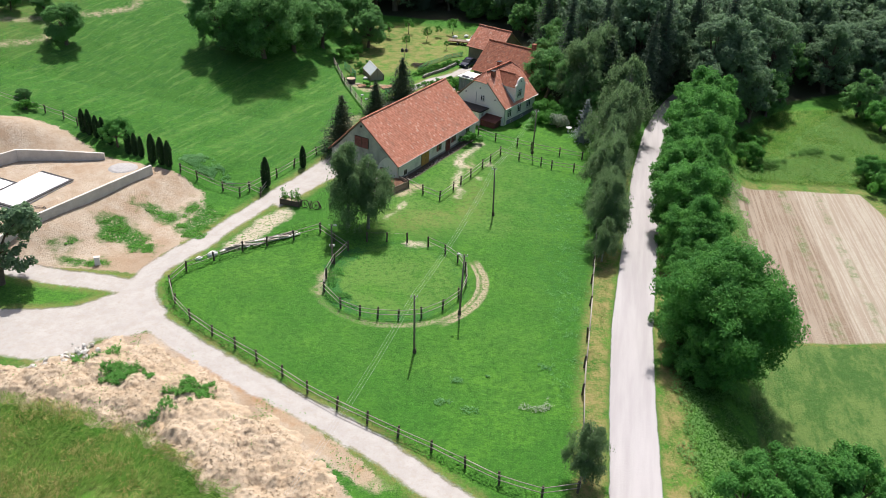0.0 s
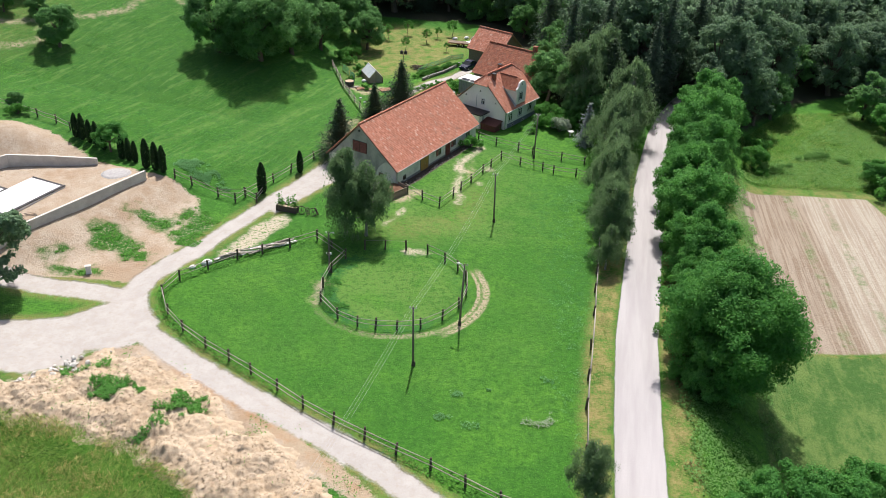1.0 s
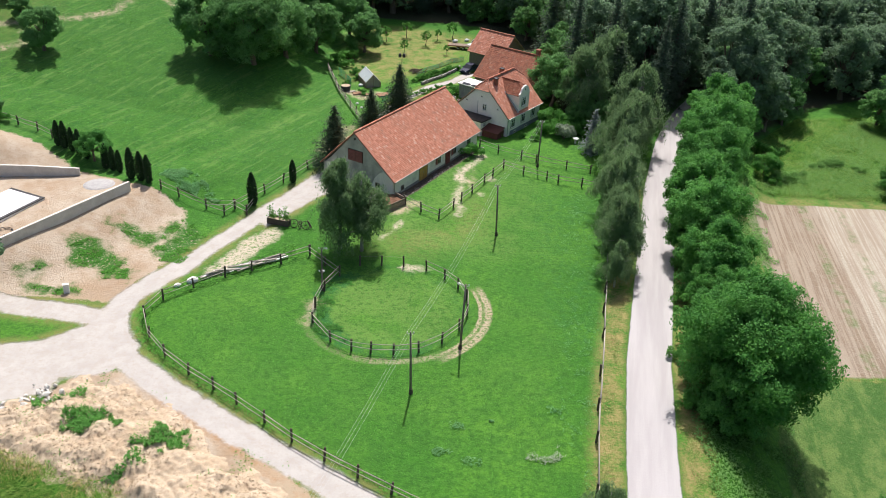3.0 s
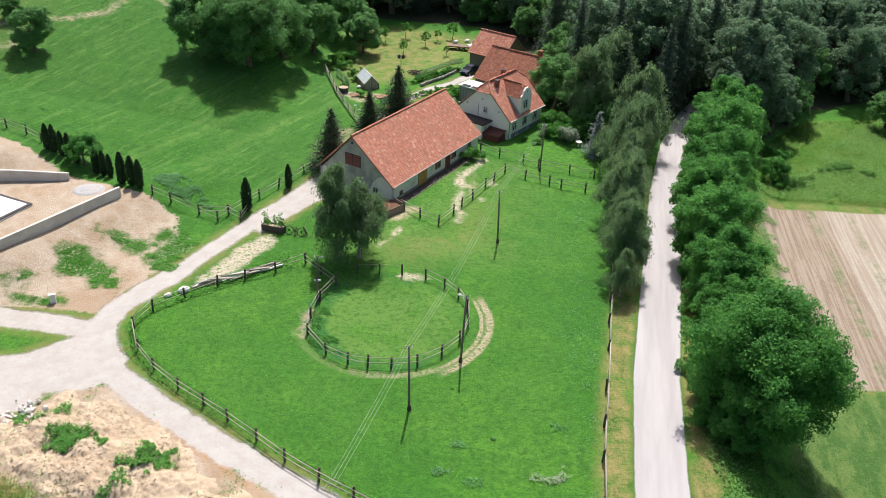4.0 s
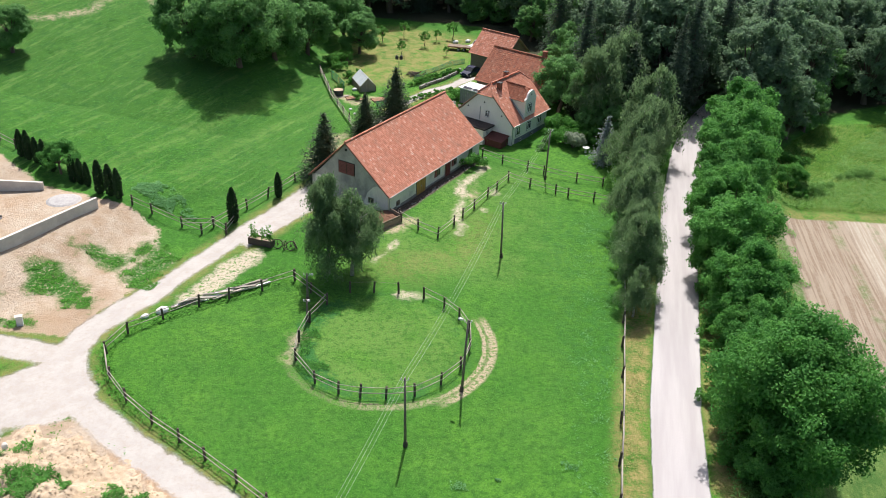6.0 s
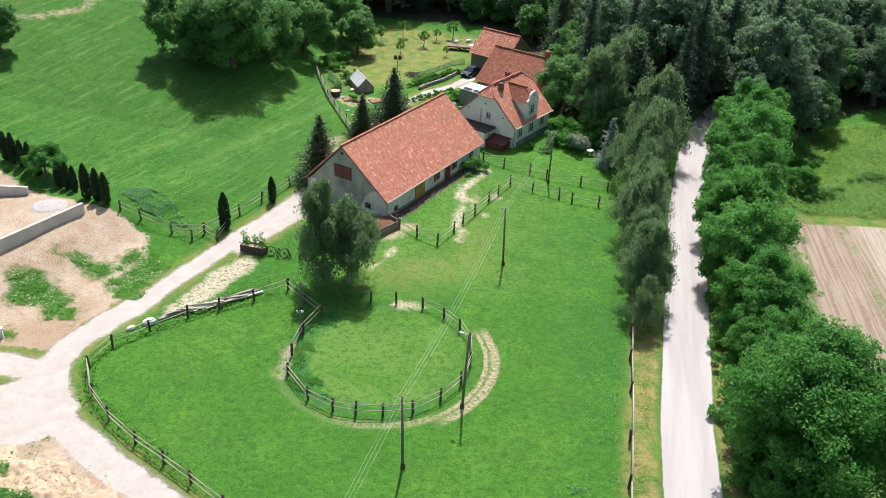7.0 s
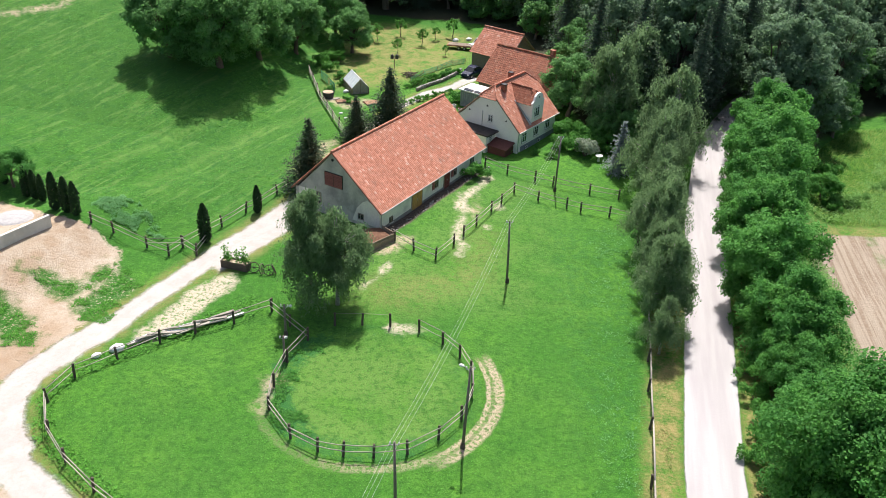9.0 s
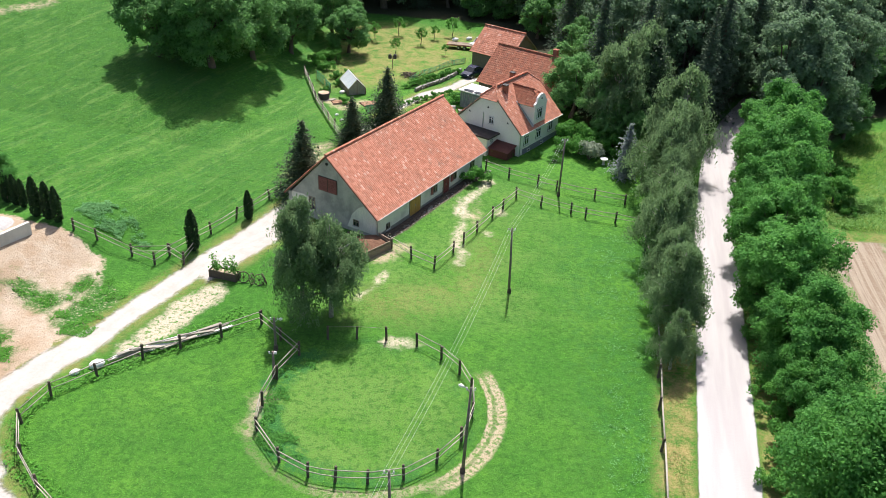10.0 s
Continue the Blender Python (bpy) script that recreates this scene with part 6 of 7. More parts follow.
blades("tall_grass", "tall seeding grass, green and straw-coloured", TALL, 85000, 0.45, 0.3, M_TALL, 74, 0.3, 0.3, None, 0.8, True, 0.07, True)
blades("tall_grass", "tall green grass beside the soil heap", TALL, 24000, 0.55, 0.3, M_STRAW, 75, 0.95, 0.35, None, 0.8, True, 0.06, True)
blades("verge_grass", "dry straw-yellow grass on the road verges", [(10.5, 46), (18, 84), (19.5, 92), (28, 92), (20, 46)], 7000, 0.08, 0.1, M_BLADE_DRY, 76, 0.9, spread=0.2)
blades("heap_weeds", "green weeds scattered over the soil heap", HEAP, 2600, 0.3, 0.1, M_SHRUB, 77, 1.55, 0.5, heap_height, 0.9, False)
for i, (count, patch, area) in enumerate(((2200, 0.75, [(-31.8, 62), (-29.7, 64.4), (-26.6, 63.6), (-26, 61), (-29, 60.8)]), (1700, 0.95, [(-24.6, 60.1), (-22.4, 62.4), (-19.2, 61.2), (-20.9, 58.8), (-23.7, 59.2)]),
                                          (700, 1.2, [(-26, 55.8), (-24.1, 59), (-21.4, 59.2), (-24.8, 55.2)]), (500, 1.0, [(-35, 65.2), (-31.5, 67.4), (-30.6, 66.2), (-34, 64)]))):
    blades("heap_weeds", "clump of low green weeds on the soil heap", area, count, 0.42, 0.13, M_SHRUB, 178 + i, patch, 0.8, heap_height, 0.9, False)
for i, w in enumerate(WEEDS):
    blades("plot_weeds", "patch of green weeds on the bare building plot", w, 900 if i > 2 else 3600, 0.1, 0.08, M_BLADE, 80 + i, 0.95, 0.9, None, 0.6, False)
blades("bank_brambles", "tangle of bright green brambles below the wood", [(46, 127), (52, 134), (60, 141), (66, 150), (76, 160), (96, 166), (96, 128), (66, 126), (50, 126)], 56000, 0.6, 0.14, M_BRAMBLE, 90, 0.3, 0.25, None, 0.9)
blades("bank_brambles", "green undergrowth on the bank under the roadside trees", [(21, 50), (23, 66), (26, 84), (33, 110), (46, 128), (46, 118), (41, 100), (36, 76), (31, 56), (25, 46)], 30000, 0.5, 0.14, M_BRAMBLE, 91, 0.7, 0.3, None, 0.9)
blades("track_verge_grass", "rough grass between the track and the paddock fence", [(-30.5, 79), (-29, 74.5), (-14.8, 62.9), (3, 52), (9, 49.5), (9, 50.6), (-14, 64.3), (-27.5, 75.5), (-29, 79), (-28, 82), (-15.5, 92.6), (-17.5, 95), (-26, 86.6), (-30.2, 82)], 14000, 0.25, 0.13, M_BLADE, 92)
blades("bank_grass", "rough pale green grass on the bank below the wood", [(47, 127), (50, 141), (57, 151), (64, 159), (78, 162), (96, 165), (96, 127), (66, 125), (50, 125.5)], 60000, 0.45, 0.28, M_TALL, 99, 0.0, 0.3, None, 0.8, False, 0.1, True)
for i, (x, y, r, count) in enumerate(((4.5, 65.8, 0.8, 120), (0.9, 61.8, 1.0, 150), (2.0, 65.0, 0.7, 90), (3.2, 60.6, 0.9, 110), (10.8, 67.5, 0.9, 110))):
    blades("broad_weeds", "clump of broad-leaved pale green weeds in the paddock", [(x - r, y - r * 0.6), (x + r, y - r * 0.6), (x + r, y + r * 0.6), (x - r, y + r * 0.6)], count, 0.22, 0.1, M_NETTLE, 120 + i, 0.9, 0.8)
blades("white_clover", "clump of pale flowering weeds in the paddock", [(7.6, 61.3), (9.3, 63), (11.3, 62.6), (9.7, 60.8)], 260, 0.3, 0.1, M_SILVER, 93, 0.8, 0.8)


def rock(seed, size):
    rng = np.random.default_rng(seed)
    bm = bmesh.new()
    bmesh.ops.create_icosphere(bm, subdivisions=1, radius=1)
    for v in bm.verts:
        v.co = Vector(np.array(v.co) * rng.uniform(0.65, 1.1, 3) * np.array([1, 0.8, 0.55]) * size)
    me = bpy.data.meshes.new("chunk")
    bm.to_mesh(me)
    bm.free()
    return me


ROCKS = [rock(i, 0.3) for i in range(4)]
for me in ROCKS:
    me.materials.append(M_CONCRETE)
rub = thing("rubble_pile", "pile of broken pale concrete rubble at the lot's edge", "rubble")
rng = random.Random(8)
for i in range(46):
    t = rng.random()
    x, y = -37.8 + 4.4 * t + rng.gauss(0, 0.75), 62.7 + 4.6 * t + rng.gauss(0, 0.55)
    ob = part("chunk", ROCKS[i % 4], M_CONCRETE, rub)
    s = rng.uniform(0.5, 1.5)
    ob.matrix_basis = Matrix.Translation(ground_at(x, y, 0.12 + 0.1 * rng.random())) @ pose(0, 0, 0, rng.uniform(0, 360), rng.uniform(0, 60), rng.uniform(0, 360)) @ Matrix.Scale(s, 4)


# ---------------------------------------------------------------- building plot
def concrete_wall(label, pts, tall, thick=0.3):
    w = thing("retaining_wall", label, "wall", None, "retaining walls")
    g = Geo()
    n = len(pts)
    row = []
    for i, (x, y, t) in enumerate(pts):
        a, b = Vector(pts[max(i - 1, 0)][:2]), Vector(pts[min(i + 1, n - 1)][:2])
        d = (b - a).normalized()
        nrm = Vector((-d.y, d.x, 0)) * thick / 2
        base = ground_at(x, y)
        row.append([base + nrm - Vector((0, 0, 0.5)), base - nrm - Vector((0, 0, 0.5)), base - nrm + Vector((0, 0, t * tall)), base + nrm + Vector((0, 0, t * tall))])
    v = [p for q in row for p in q]
    f = [(4 * i + k, 4 * i + (k + 1) % 4, 4 * i + 4 + (k + 1) % 4, 4 * i + 4 + k) for i in range(n - 1) for k in range(4)] + [(0, 1, 2, 3), (4 * n - 4, 4 * n - 1, 4 * n - 2, 4 * n - 3)]
    part("panel", g.add(v, f), M_CONCRETE, w)
    return w


concrete_wall("long pale new concrete retaining wall above the slope", [(-52, 80.8, 0.9), (-48.5, 86.0, 1), (-43.9, 92.9, 1), (-38.8, 102.1, 0.95)], 1.35)
concrete_wall("pale angled concrete retaining wall below the earth bank", [(-64, 96.5, 0.75), (-57.4, 104.0, 1.05), (-52.5, 104.8, 0.9), (-46.4, 105.9, 0.6)], 1.6)


def slab():
    m = Matrix.Translation(ground_at(-47.6, 98.3)) @ pose(0, 0, 0, 0, 0, 247)
    s = thing("foundation_slab", "white new foundation slab with dark sealed edges on the plot", "foundation", m)
    part("slab", Geo().box((0, -5.3, -0.3), (9.2, 0, 0.28)).box((4.2, -9.6, -0.3), (12, -5.303, 0.28)), M_SLAB, s)
    for lo, hi in (((-0.03, -0.35), (9.2, 0.03)), ((-0.03, -5.33), (0.3, -0.35)), ((4.0, -5.5), (9.2, -5.2)), ((4.0, -9.6), (4.3, -5.5)), ((8.9, -5.2), (9.23, -0.35)), ((6.6, -8.2), (6.9, -5.5)), ((6.9, -7.0), (9.4, -6.8))):
        part("sealed_strip", Geo().box((lo[0], lo[1], 0.2), (hi[0], hi[1], 0.31)), M_BITUMEN, s)


slab()
single("garden_hose", Geo().tube([ground_at(-48.6 + 0.9 * math.cos(a * 0.4), 90.2 + 0.8 * math.sin(a * 0.4), 0.05 + 0.01 * a) for a in range(28)], 0.035, 6), M_BITUMEN, "black coiled pipe lying on the bare plot", "pipe")
single("gravel_heap", Geo().tube([ground_at(-43, 103, -0.3), ground_at(-43, 103, 0.15), ground_at(-43, 103, 0.3)], [2.4, 1.5, 0.3], 14), M_GREYGRAVEL, "low heap of grey gravel on the plot", "gravel heap", kind="stuff")
bx = thing("utility_box", "small white utility box on the plot's edge", "utility box", spot(-38.9, 82.4, 20))
part("cabinet", Geo().box((-0.28, -0.18, -0.2), (0.28, 0.18, 0.95)), M_WHITE, bx)
part("lid", Geo().box((-0.33, -0.23, 0.953), (0.33, 0.23, 1.03)), M_CONCRETE, bx)

# ---------------------------------------------------------------- yard clutter
st = thing("plank_stack", "stack of weathered grey planks along the paddock fence", "timber")
rng = random.Random(3)
for i in range(16):
    t = i / 16
    x, y = -25.2 + 7.4 * t + rng.gauss(0, 0.15), 86.7 + 5.0 * t + rng.gauss(0, 0.15)
    L = rng.uniform(1.6, 3.2)
    part("plank", Geo().box((-L / 2, -0.12, 0.02), (L / 2, 0.12, 0.12), Matrix.Translation(ground_at(x, y, rng.uniform(0.02, 0.45))) @ pose(0, 0, 0, rng.uniform(-6, 6), rng.uniform(-4, 4), 33 + rng.gauss(0, 8))), M_RAIL if i % 3 else M_WHITE, st)


def sack(x, y, s):
    bm = bmesh.new()
    bmesh.ops.create_icosphere(bm, subdivisions=2, radius=1)
    for v in bm.verts:
        v.co = Vector((v.co.x * 0.55, v.co.y * 0.38, max(v.co.z, -0.6) * 0.3 + 0.18 + 0.03 * math.sin(9 * v.co.x)))
    me = bpy.data.meshes.new("sack")
    bm.to_mesh(me)
    bm.free()
    me.shade_smooth()
    single("sack", me, M_WHITE, "white filled sack lying by the fence", "sack", spot(x, y, 40, s), "sacks")


sack(-26.7, 85.6, 1.2)
sack(-28.0, 84.5, 0.8)

tr = thing("wooden_planter", "dark old wooden trough planted with tall leaves", "planter", spot(-20.1, 99.6, -16))
part("box", Geo().box((-1.4, -0.45, -0.1), (1.4, -0.38, 0.75)).box((-1.4, 0.38, -0.1), (1.4, 0.45, 0.75)).box((-1.4, -0.38, -0.1), (-1.33, 0.38, 0.75)).box((1.33, -0.38, -0.1), (1.4, 0.38, 0.75)), M_POST, tr)
part("soil", Geo().box((-1.32, -0.37, -0.1), (1.32, 0.37, 0.62)), M_EARTH, tr)
for i, (x, h) in enumerate(((-1.1, 1.7), (-0.7, 1.0), (0.2, 1.3), (0.8, 1.8), (1.1, 1.1))):
    rg = np.random.default_rng(100 + i)
    n = 110
    p = np.stack([x + rg.normal(0, 0.16, n), rg.normal(0, 0.16, n), 0.65 + rg.uniform(0, h, n)], 1)
    part("plant", leaves("plant", p, rg.normal(size=(n, 3)) + np.array([0, 0, 0.6]), 0.11, M_SHRUB, rg), M_SHRUB, tr, kind="stuff")


def wheel_junk(x, y, turn, lean):
    w = thing("cart_wheel", "old dark wooden cart wheel leaning on junk", "wheel", spot(x, y, turn) @ Matrix.Translation((0, 0, 0.5)) @ pose(0, 0, 0, 90 - lean, 0, 0), "cart wheels")
    part("rim", Geo().tube([(0.5 * math.cos(a * math.pi / 10), 0.5 * math.sin(a * math.pi / 10), 0) for a in range(21)], 0.05, 6), M_POST, w)
    part("hub", Geo().tube([(0, 0, -0.1), (0, 0, 0.1)], 0.1, 8), M_POST, w)
    for k in range(8):
        a = k * math.pi / 4
        part("spoke", Geo().tube([(0.08 * math.cos(a), 0.08 * math.sin(a), 0), (0.47 * math.cos(a), 0.47 * math.sin(a), 0)], 0.025, 5), M_POST, w)


for x, y, turn, lean in ((-18.2, 99.0, 10, 25), (-17.4, 98.8, 80, 10), (-16.7, 98.7, 20, 30), (-16.3, 99.0, 120, 15)):
    wheel_junk(x, y, turn, lean)

mb = thing("manure_pen", "low boarded pen filled with brown manure beside the barn", "manure pen")
corners = [(-9.6, 107.6), (-8.0, 103.4), (-5.2, 106.6), (-6.6, 108.0)]
for a, b in zip(corners[:-1], corners[1:]):
    d = Vector(b) - Vector(a)
    m = Matrix.Translation(ground_at(*a)) @ pose(0, 0, 0, 0, 0, math.degrees(math.atan2(d.y, d.x)))
    for z in (0.05, 0.38, 0.71):
        part("board", Geo().box((0, -0.04, z), (d.length, 0.04, z + 0.28), m), M_WOOD, mb)
    part("post", Geo().box((-0.08, -0.09, -0.3), (0.08, 0.09, 1.15), m), M_POST, mb)
part("manure", Geo().add([ground_at(x, y, 0.55) for x, y in ((-9.4, 107.7), (-8.0, 103.8), (-5.5, 106.6), (-6.9, 108.3))] + [ground_at(-7.4, 106.4, 0.85)], [(0, 1, 4), (1, 2, 4), (2, 3, 4), (3, 0, 4)]), M_MANURE, mb)


# ---------------------------------------------------------------- garden and forecourt
def greenhouse():
    g = thing("greenhouse", "small pitched greenhouse with milky panes in the vegetable garden", "greenhouse", spot(-12.4, 151.2, 113))
    L, W, E, R = 4.6, 2.6, 1.0, 2.3
    for y in (0, W / 2, W):
        for x in (0, L):
            part("upright", Geo().box((x - 0.04, y - 0.04, -0.2), (x + 0.04, y + 0.04, R if y == W / 2 else E)), M_WOOD, g)
    for s in (0, 1):
        y0 = W * s
        for i in range(5):
            a, b = L * i / 5 + 0.03, L * (i + 1) / 5 - 0.03
            part("pane", Geo().add([(a, y0, E), (b, y0, E), (b, W / 2, R), (a, W / 2, R), (a, y0, E + 0.02), (b, y0, E + 0.02), (b, W / 2, R + 0.02), (a, W / 2, R + 0.02)],
                                   [(0, 1, 2, 3), (7, 6, 5, 4), (0, 4, 5, 1), (1, 5, 6, 2), (2, 6, 7, 3), (3, 7, 4, 0)]), M_MILKY, g)
            part("glazing_bar", Geo().tube([(b + 0.03, y0, E + 0.03), (b + 0.03, W / 2, R + 0.03)], 0.03, 4), M_WHITE, g)
        part("side_board", Geo().box((0.05, y0 - 0.03, 0), (L - 0.05, y0 + 0.03, E - 0.02)), M_WOOD, g)
    part("gable", Geo().prism([(0.1, 0.05), (W - 0.1, 0.05), (W - 0.1, E), (W / 2, R - 0.1), (0.1, E)], 0.02, 0.05, Matrix(((0, 1, 0, 0), (1, 0, 0, 0), (0, 0, 1, 0), (0, 0, 0, 1)))), M_RAIL, g)
    part("ridge_board", Geo().box((0, W / 2 - 0.05, R + 0.03), (L, W / 2 + 0.05, R + 0.08)), M_WHITE, g)


greenhouse()


def wheel(x, y, r, parent):
    t = part("wheel", Geo().tube([(x, y - 0.11, r), (x, y - 0.09, r), (x, y + 0.09, r), (x, y + 0.11, r)], [r * 0.85, r, r, r * 0.85], 16), M_RUBBER, parent)
    part("rim", Geo().tube([(x, y - 0.125, r), (x, y + 0.125, r)], r * 0.58, 12), M_METAL, t)


def car(x, y, turn):
    c = thing("car", "dark blue parked hatchback on the gravel forecourt", "car", spot(x, y, turn))
    w = 0.86

    def loft(rows, name, mat, parent):
        g = Geo()
        k = len(rows)
        v = []
        for px, z0, z1, h in rows:
            v += [(px, -h, z0), (px, -h, (z0 + z1) / 2 + 0.05), (px, -h * 0.9, z1), (px, h * 0.9, z1), (px, h, (z0 + z1) / 2 + 0.05), (px, h, z0)]
        f = [(6 * i + j, 6 * i + (j + 1) % 6, 6 * i + 6 + (j + 1) % 6, 6 * i + 6 + j) for i in range(k - 1) for j in range(6)] + [tuple(range(6)), tuple(range(6 * k - 1, 6 * k - 7, -1))]
        return part(name, g.add(v, f), mat, parent, smooth=False)

    body = loft([(-2.1, 0.4, 0.62, w * 0.82), (-2.0, 0.28, 0.78, w * 0.95), (-1.2, 0.25, 0.9, w), (-0.9, 0.25, 0.95, w), (1.4, 0.25, 0.98, w), (1.95, 0.28, 0.95, w * 0.96), (2.08, 0.4, 0.8, w * 0.88)], "body", M_CARBLUE, c)
    loft([(-0.95, 0.93, 0.95, w * 0.92), (-0.25, 0.93, 1.4, w * 0.84), (0.9, 0.95, 1.46, w * 0.84), (1.9, 0.95, 1.0, w * 0.86)], "cabin", M_CARGLASS, body)
    loft([(-0.2, 1.41, 1.44, w * 0.82), (0.3, 1.45, 1.48, w * 0.83), (0.95, 1.46, 1.49, w * 0.82)], "roof", M_CARBLUE, body)
    for s in (-1, 1):
        part("headlight", Geo().box((-2.09, s * 0.58 - 0.14, 0.6), (-1.98, s * 0.58 + 0.14, 0.74)), M_WHITE, body)
        part("mirror", Geo().box((-0.75, s * 0.95 - 0.08, 0.98), (-0.6, s * 0.95 + 0.08, 1.1)), M_CARBLUE, body)
        for px in (-1.3, 1.3):
            wheel(px, s * 0.78, 0.31, c)


car(3.0, 161.9, 57)

vn = thing("pickup_truck", "white pickup truck parked at the garden's far edge", "truck", spot(4.6, 177.6, 40))
part("cab", Geo().add([(-1.0, -0.85, 0.5), (0.9, -0.85, 0.5), (0.9, 0.85, 0.5), (-1.0, 0.85, 0.5), (-1.0, -0.85, 1.1), (0.9, -0.85, 1.1), (0.9, 0.85, 1.1), (-1.0, 0.85, 1.1), (-0.4, -0.75, 1.75), (0.85, -0.75, 1.8), (0.85, 0.75, 1.8), (-0.4, 0.75, 1.75)],
                      [(0, 3, 2, 1), (0, 1, 5, 4), (1, 2, 6, 5), (2, 3, 7, 6), (3, 0, 4, 7), (4, 5, 9, 8), (5, 6, 10, 9), (6, 7, 11, 10), (7, 4, 8, 11), (8, 9, 10, 11)]), M_WHITE, vn)
part("bonnet", Geo().box((-2.1, -0.82, 0.5), (-1.004, 0.82, 1.0)), M_WHITE, vn)
part("windscreen", Geo().add([(-0.98, -0.7, 1.16), (-0.98, 0.7, 1.16), (-0.47, 0.66, 1.7), (-0.47, -0.66, 1.7)], [(0, 1, 2, 3)]), M_CARGLASS, vn)
part("load_bed", Geo().box((0.91, -0.85, 0.5), (2.9, 0.85, 0.95)), M_BITUMEN, vn)
for px in (-1.4, 1.9):
    for s in (-1, 1):
        wheel(px, s * 0.75, 0.34, vn)
tl = thing("flat_trailer", "long rusty flat trailer loaded with boards", "trailer", spot(1.4, 176.6, -8))
part("deck", Geo().box((-2.6, -0.9, 0.6), (2.6, 0.9, 0.75)), M_RUST, tl)
for i in range(5):
    part("board", Geo().box((-2.4, -0.8 + i * 0.33, 0.753), (2.3 - 0.2 * (i % 2), -0.52 + i * 0.33, 0.83)), M_WOOD, tl)
for px in (-0.5, 0.5):
    for s in (-1, 1):
        wheel(px, s * 0.8, 0.3, tl)
for x, y, s in ((0.2, 181.0, 1.2), (2.6, 182.2, 1.1), (-15.8, 151.2, 0.9), (-15.4, 142.0, 0.55), (-14.5, 140.2, 0.5)):
    sack(x, y, s)

tub = thing("planting_tub", "dark round tub of soil in the vegetable garden", "tub", spot(-18.1, 148.6))
part("tub", Geo().tube([(0, 0, -0.1), (0, 0, 0.9)], [0.75, 0.85], 16), M_BITUMEN, tub)
part("soil", Geo().tube([(0, 0, 0.8), (0, 0, 0.93)], [0.78, 0.76], 16), M_EARTH, tub)


def netting(x, y, turn, wide, tall):
    n = thing("garden_net", "green plastic net stretched between garden stakes", "net", spot(x, y, turn), "garden nets")
    for k in (0, 1):
        part("stake", Geo().tube([(wide * k, 0, -0.2), (wide * k, 0, tall)], 0.025, 6), M_WOOD, n)
    g = Geo()
    for i in range(13):
        g.tube([(wide * i / 12, 0, 0.02), (wide * i / 12, 0.03, tall)], 0.02, 4, False)
    for i in range(9):
        g.tube([(0, 0, tall * i / 8), (wide, 0.03, tall * i / 8)], 0.02, 4, False)
    part("mesh_net", g, M_GREENNET, n)


netting(-20.4, 157.0, -60, 3.0, 1.3)
netting(-18.6, 153.6, -65, 2.6, 1.3)
netting(-11.6, 143.6, 20, 2.4, 1.0)
for (ax, ay), (bx2, by2) in (((-6.5, 157.1), (-4.7, 161.2)), ((-4.7, 161.2), (-2.5, 163.6)), ((-2.5, 163.6), (-0.1, 167.2)), ((-0.1, 167.2), (2.0, 168.6))):
    netting(ax, ay, math.degrees(math.atan2(by2 - ay, bx2 - ax)), math.hypot(bx2 - ax, by2 - ay), 0.8)
for x, y, turn, wide, deep in ((-15.8, 147.2, 20, 1.9, 1.2), (-14.0, 146.8, 5, 1.3, 0.9), (-11.4, 147.0, 30, 2.4, 1.4)):
    bed = thing("vegetable_bed", "bare brown soil bed edged with old boards", "garden bed", spot(x, y, turn), "vegetable beds")
    part("soil", Geo().prism([(-wide / 2, -0.1), (wide / 2, -0.1), (wide / 2 - 0.08, 0.14), (0, 0.22), (-wide / 2 + 0.08, 0.14)], -deep / 2, deep / 2), M_BEDSOIL, bed)
    for s in (-1, 1):
        part("edging_board", Geo().box((-wide / 2 - 0.05, s * (deep / 2 + 0.03) - 0.025, -0.1), (wide / 2 + 0.05, s * (deep / 2 + 0.03) + 0.025, 0.2)), M_WOOD, bed)
single("garden_board", Geo().box((-0.9, -0.12, 0.02), (0.9, 0.12, 0.08)).box((-0.7, 0.14, 0.02), (0.8, 0.32, 0.07)), M_RAIL, "pale loose boards lying in the vegetable garden", "board", spot(-17.1, 148.0, 40))
bt = thing("bird_feeder", "bird feeder with two dark boxes on a post", "bird feeder", spot(-9.5, 163.4))
part("post", Geo().tube([(0, 0, -0.2), (0, 0, 1.9)], 0.06, 6), M_WOOD, bt)
for dx in (-0.38, 0.38):
    part("feeder_box", Geo().prism([(dx - 0.25, 1.7), (dx + 0.25, 1.7), (dx + 0.25, 2.2), (dx, 2.45), (dx - 0.25, 2.2)], -0.22, 0.22), M_BITUMEN, bt)
bp = thing("brush_pile", "heap of brown cut branches on the garden lawn", "brushwood", spot(-6.9, 160.0))
rng = random.Random(12)
for i in range(40):
    a, r = rng.uniform(0, 6.28), rng.uniform(0, 1.2)
    d = Vector((rng.gauss(0, 1), rng.gauss(0, 1), rng.gauss(0, 0.25))).normalized() * rng.uniform(0.5, 1.1)
    c = Vector((r * math.cos(a) * 1.3, r * math.sin(a), 0.15 + 0.5 * (1 - r / 1.3) * rng.random()))
    part("branch", Geo().tube([c - d, c + Vector((0, 0, 0.08)), c + d], [0.05, 0.05, 0.02], 4), M_BARK, bp)
bb = thing("birdbath", "pale stone birdbath under the garden shrubs", "birdbath", spot(19.2, 130.2))
part("pedestal", Geo().tube([(0, 0, -0.1), (0, 0, 0.1), (0, 0, 0.6)], [0.25, 0.14, 0.12], 10), M_CONCRETE, bb)
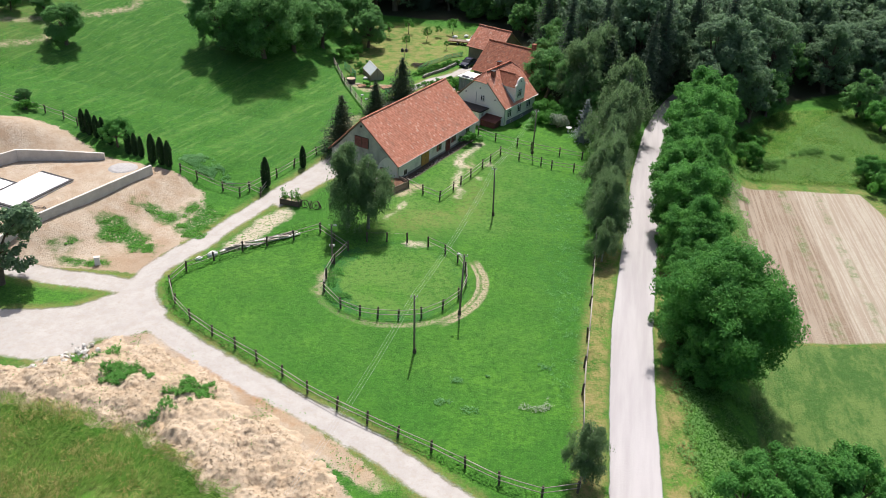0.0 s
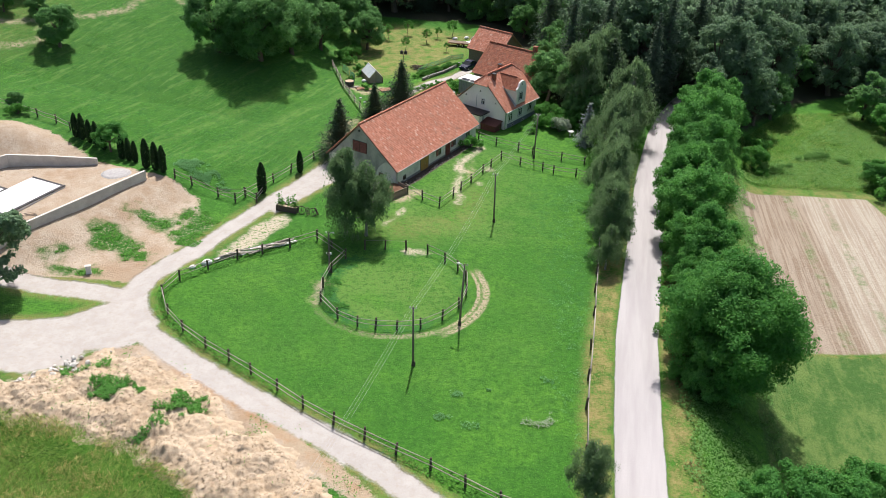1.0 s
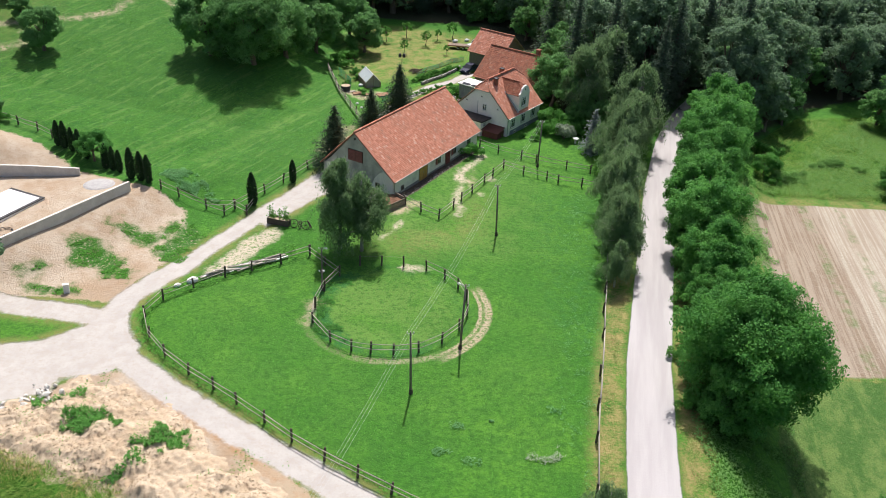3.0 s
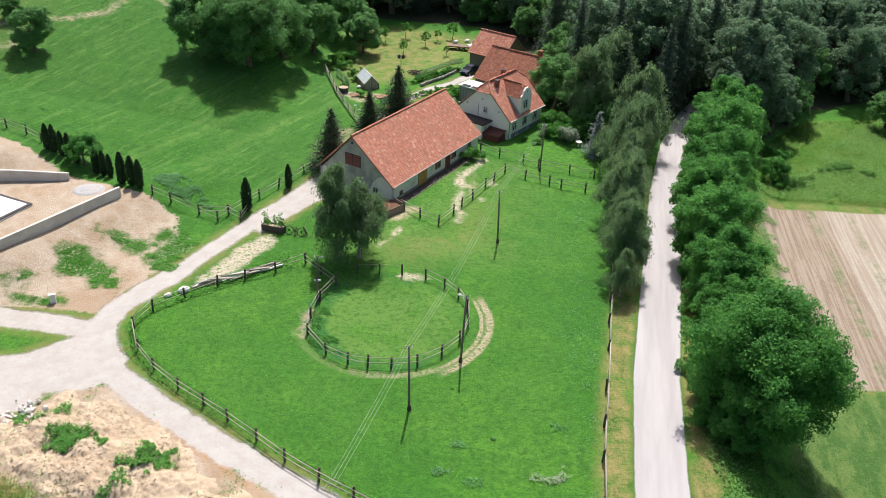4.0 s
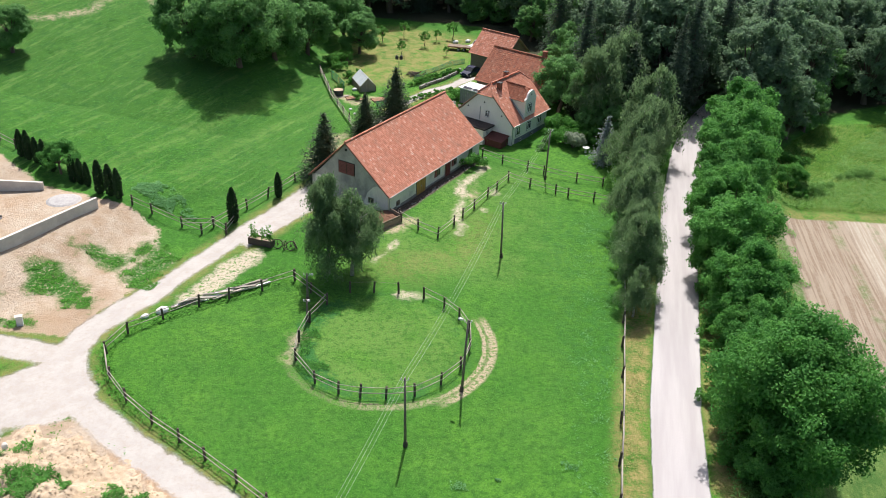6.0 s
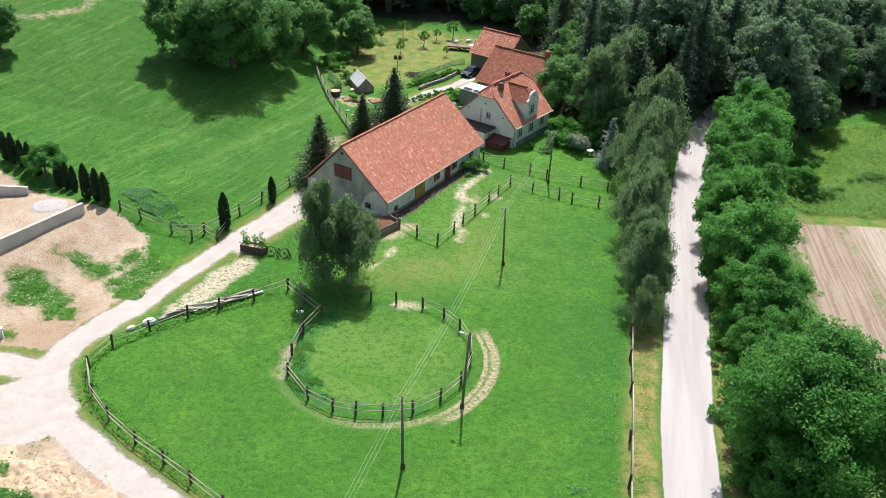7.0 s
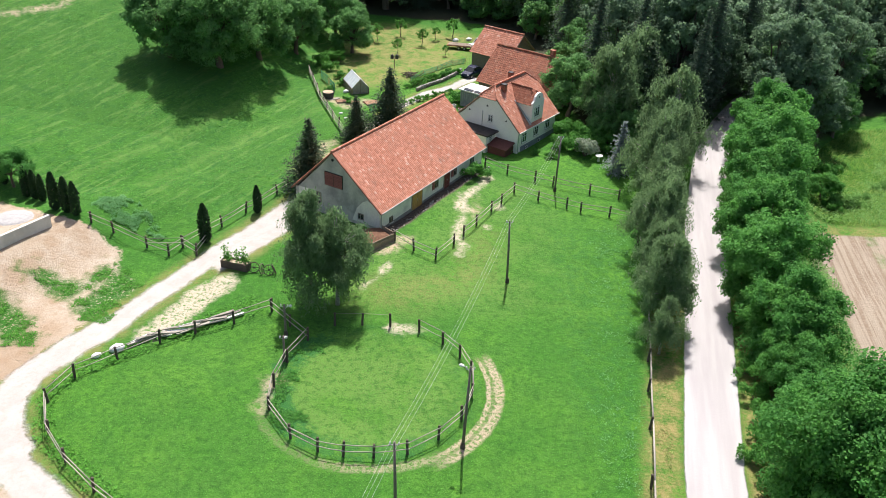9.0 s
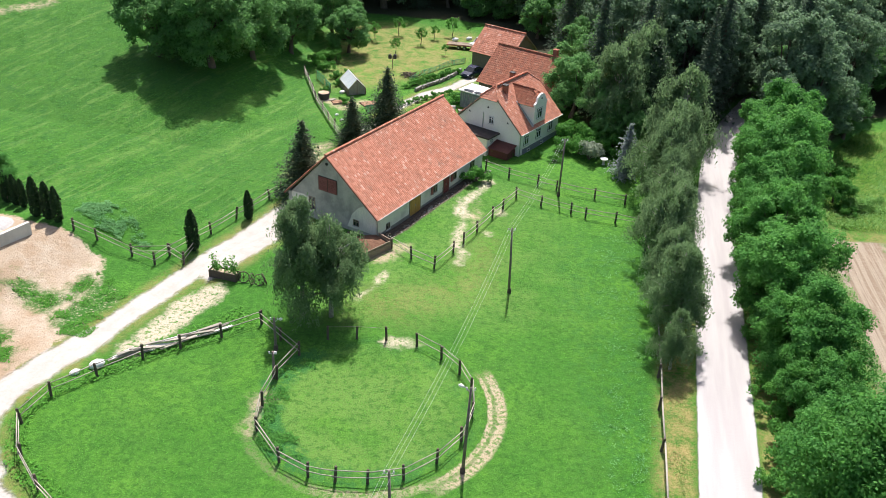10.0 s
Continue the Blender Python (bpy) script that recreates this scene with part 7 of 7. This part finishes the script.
part("basin", Geo().tube([(0, 0, 0.6), (0, 0, 0.78)], [0.25, 0.5], 14), M_WHITE, bb)


def dry_wall(pts):
    w = thing("stone_wall", "low curved dry-stone wall edging the forecourt", "wall")
    rg = random.Random(4)
    g = Geo()
    for (ax, ay), (bx2, by2) in zip(pts, pts[1:]):
        a, b = Vector((ax, ay, 0)), Vector((bx2, by2, 0))
        n = int((b - a).length / 0.42)
        for i in range(n):
            p = a.lerp(b, (i + 0.5) / n)
            for k in range(2):
                q = ground_at(p.x + rg.gauss(0, 0.05), p.y + rg.gauss(0, 0.05), 0.05 + k * 0.24)
                g.box((-0.2, -0.17, 0), (0.2 * rg.uniform(0.7, 1), 0.17, 0.22), Matrix.Translation(q) @ pose(0, 0, 0, rg.gauss(0, 4), rg.gauss(0, 4), rg.uniform(0, 180)))
    part("stones", g, M_STONE, w, kind="stuff")


dry_wall([(-5.4, 153.2), (-3.6, 155.8), (-1.2, 158.8), (0.2, 160.9), (1.2, 164)])
for i in range(11):
    t = i / 10
    copy_thing(sh, spot(-6.8 + 7.6 * t, 154.6 + 10.0 * t - 2.2 * t * t, i * 70, 0.36 + 0.12 * (i % 3)))
for i in range(8):
    t = i / 7
    copy_thing(sh, spot(-8.2 + 8 * t, 146.3 + 6.6 * t, i * 50, 0.35 + 0.1 * (i % 2)))
for x, y, s in ((-16.8, 154.5, 0.5), (-18.3, 151.5, 0.45), (-15, 147, 0.5), (-13, 142.5, 0.55), (-17.5, 157.5, 0.6), (-16, 159.5, 0.5), (-19.5, 161, 0.8), (-10, 147, 0.6), (-19.8, 166, 1.1), (-21.5, 163.5, 1.0), (-11, 139, 0.7), (-9.5, 142.5, 0.6)):
    copy_thing(sh, spot(x, y, x * 29, s))


def carport():
    c = thing("carport", "flat-roofed grey carport with a white roof beside the house", "carport", spot(1.2, 148.2, -34.5))
    for x in (0.1, 5.0):
        for y in (0.1, 2.9):
            part("support", Geo().box((x - 0.06, y - 0.06, -0.3), (x + 0.06, y + 0.06, 2.4)), M_METAL, c)
    part("flat_roof", Geo().box((-0.2, -0.2, 2.403), (5.3, 3.3, 2.55)), M_WHITE, c)
    for i in range(14):
        part("cladding_sheet", Geo().box((0.1 + i * 0.35, 0.02, 0), (0.41 + i * 0.35, 0.07 + 0.03 * (i % 2), 2.38)), M_SHEET, c)
    for x in (0.6, 2.4):
        part("solar_panel", Geo().box((x, 0.1, 2.6), (x + 1.5, 0.7, 2.66), pose(0, 0, 0, 4, 0, 0)), M_CARGLASS, c)


carport()
rg = random.Random(21)
CLUT = "things beside the carport"
for i in range(12):
    x, y = -0.4 + rg.uniform(0, 3.4), 145.2 + rg.uniform(0, 2.0) - 0.4 * i / 12
    s = rg.uniform(0.3, 0.6)
    m = spot(x, y, rg.uniform(0, 90))
    if i % 2:
        single("crate", Geo().box((-s / 2, -s / 2, 0), (s / 2, s / 2, 0.03)).box((-s / 2, -s / 2, 0.03), (-s / 2 + 0.04, s / 2, s)).box((s / 2 - 0.04, -s / 2, 0.03), (s / 2, s / 2, s)).box((-s / 2 + 0.04, -s / 2, 0.03), (s / 2 - 0.04, -s / 2 + 0.04, s)).box((-s / 2 + 0.04, s / 2 - 0.04, 0.03), (s / 2 - 0.04, s / 2, s)),
               (M_WOOD, M_WHITE, M_RUST)[i % 3], "open storage crate standing beside the carport", "crate", m, CLUT)
    else:
        single("flower_pot", Geo().tube([(0, 0, 0), (0, 0, s), (0, 0, s), (0, 0, s * 0.8)], [s * 0.3, s * 0.45, s * 0.36, s * 0.34], 12), (M_BRICK, M_CONCRETE)[i % 4 // 2], "round plant pot standing beside the carport", "pot", m, CLUT)
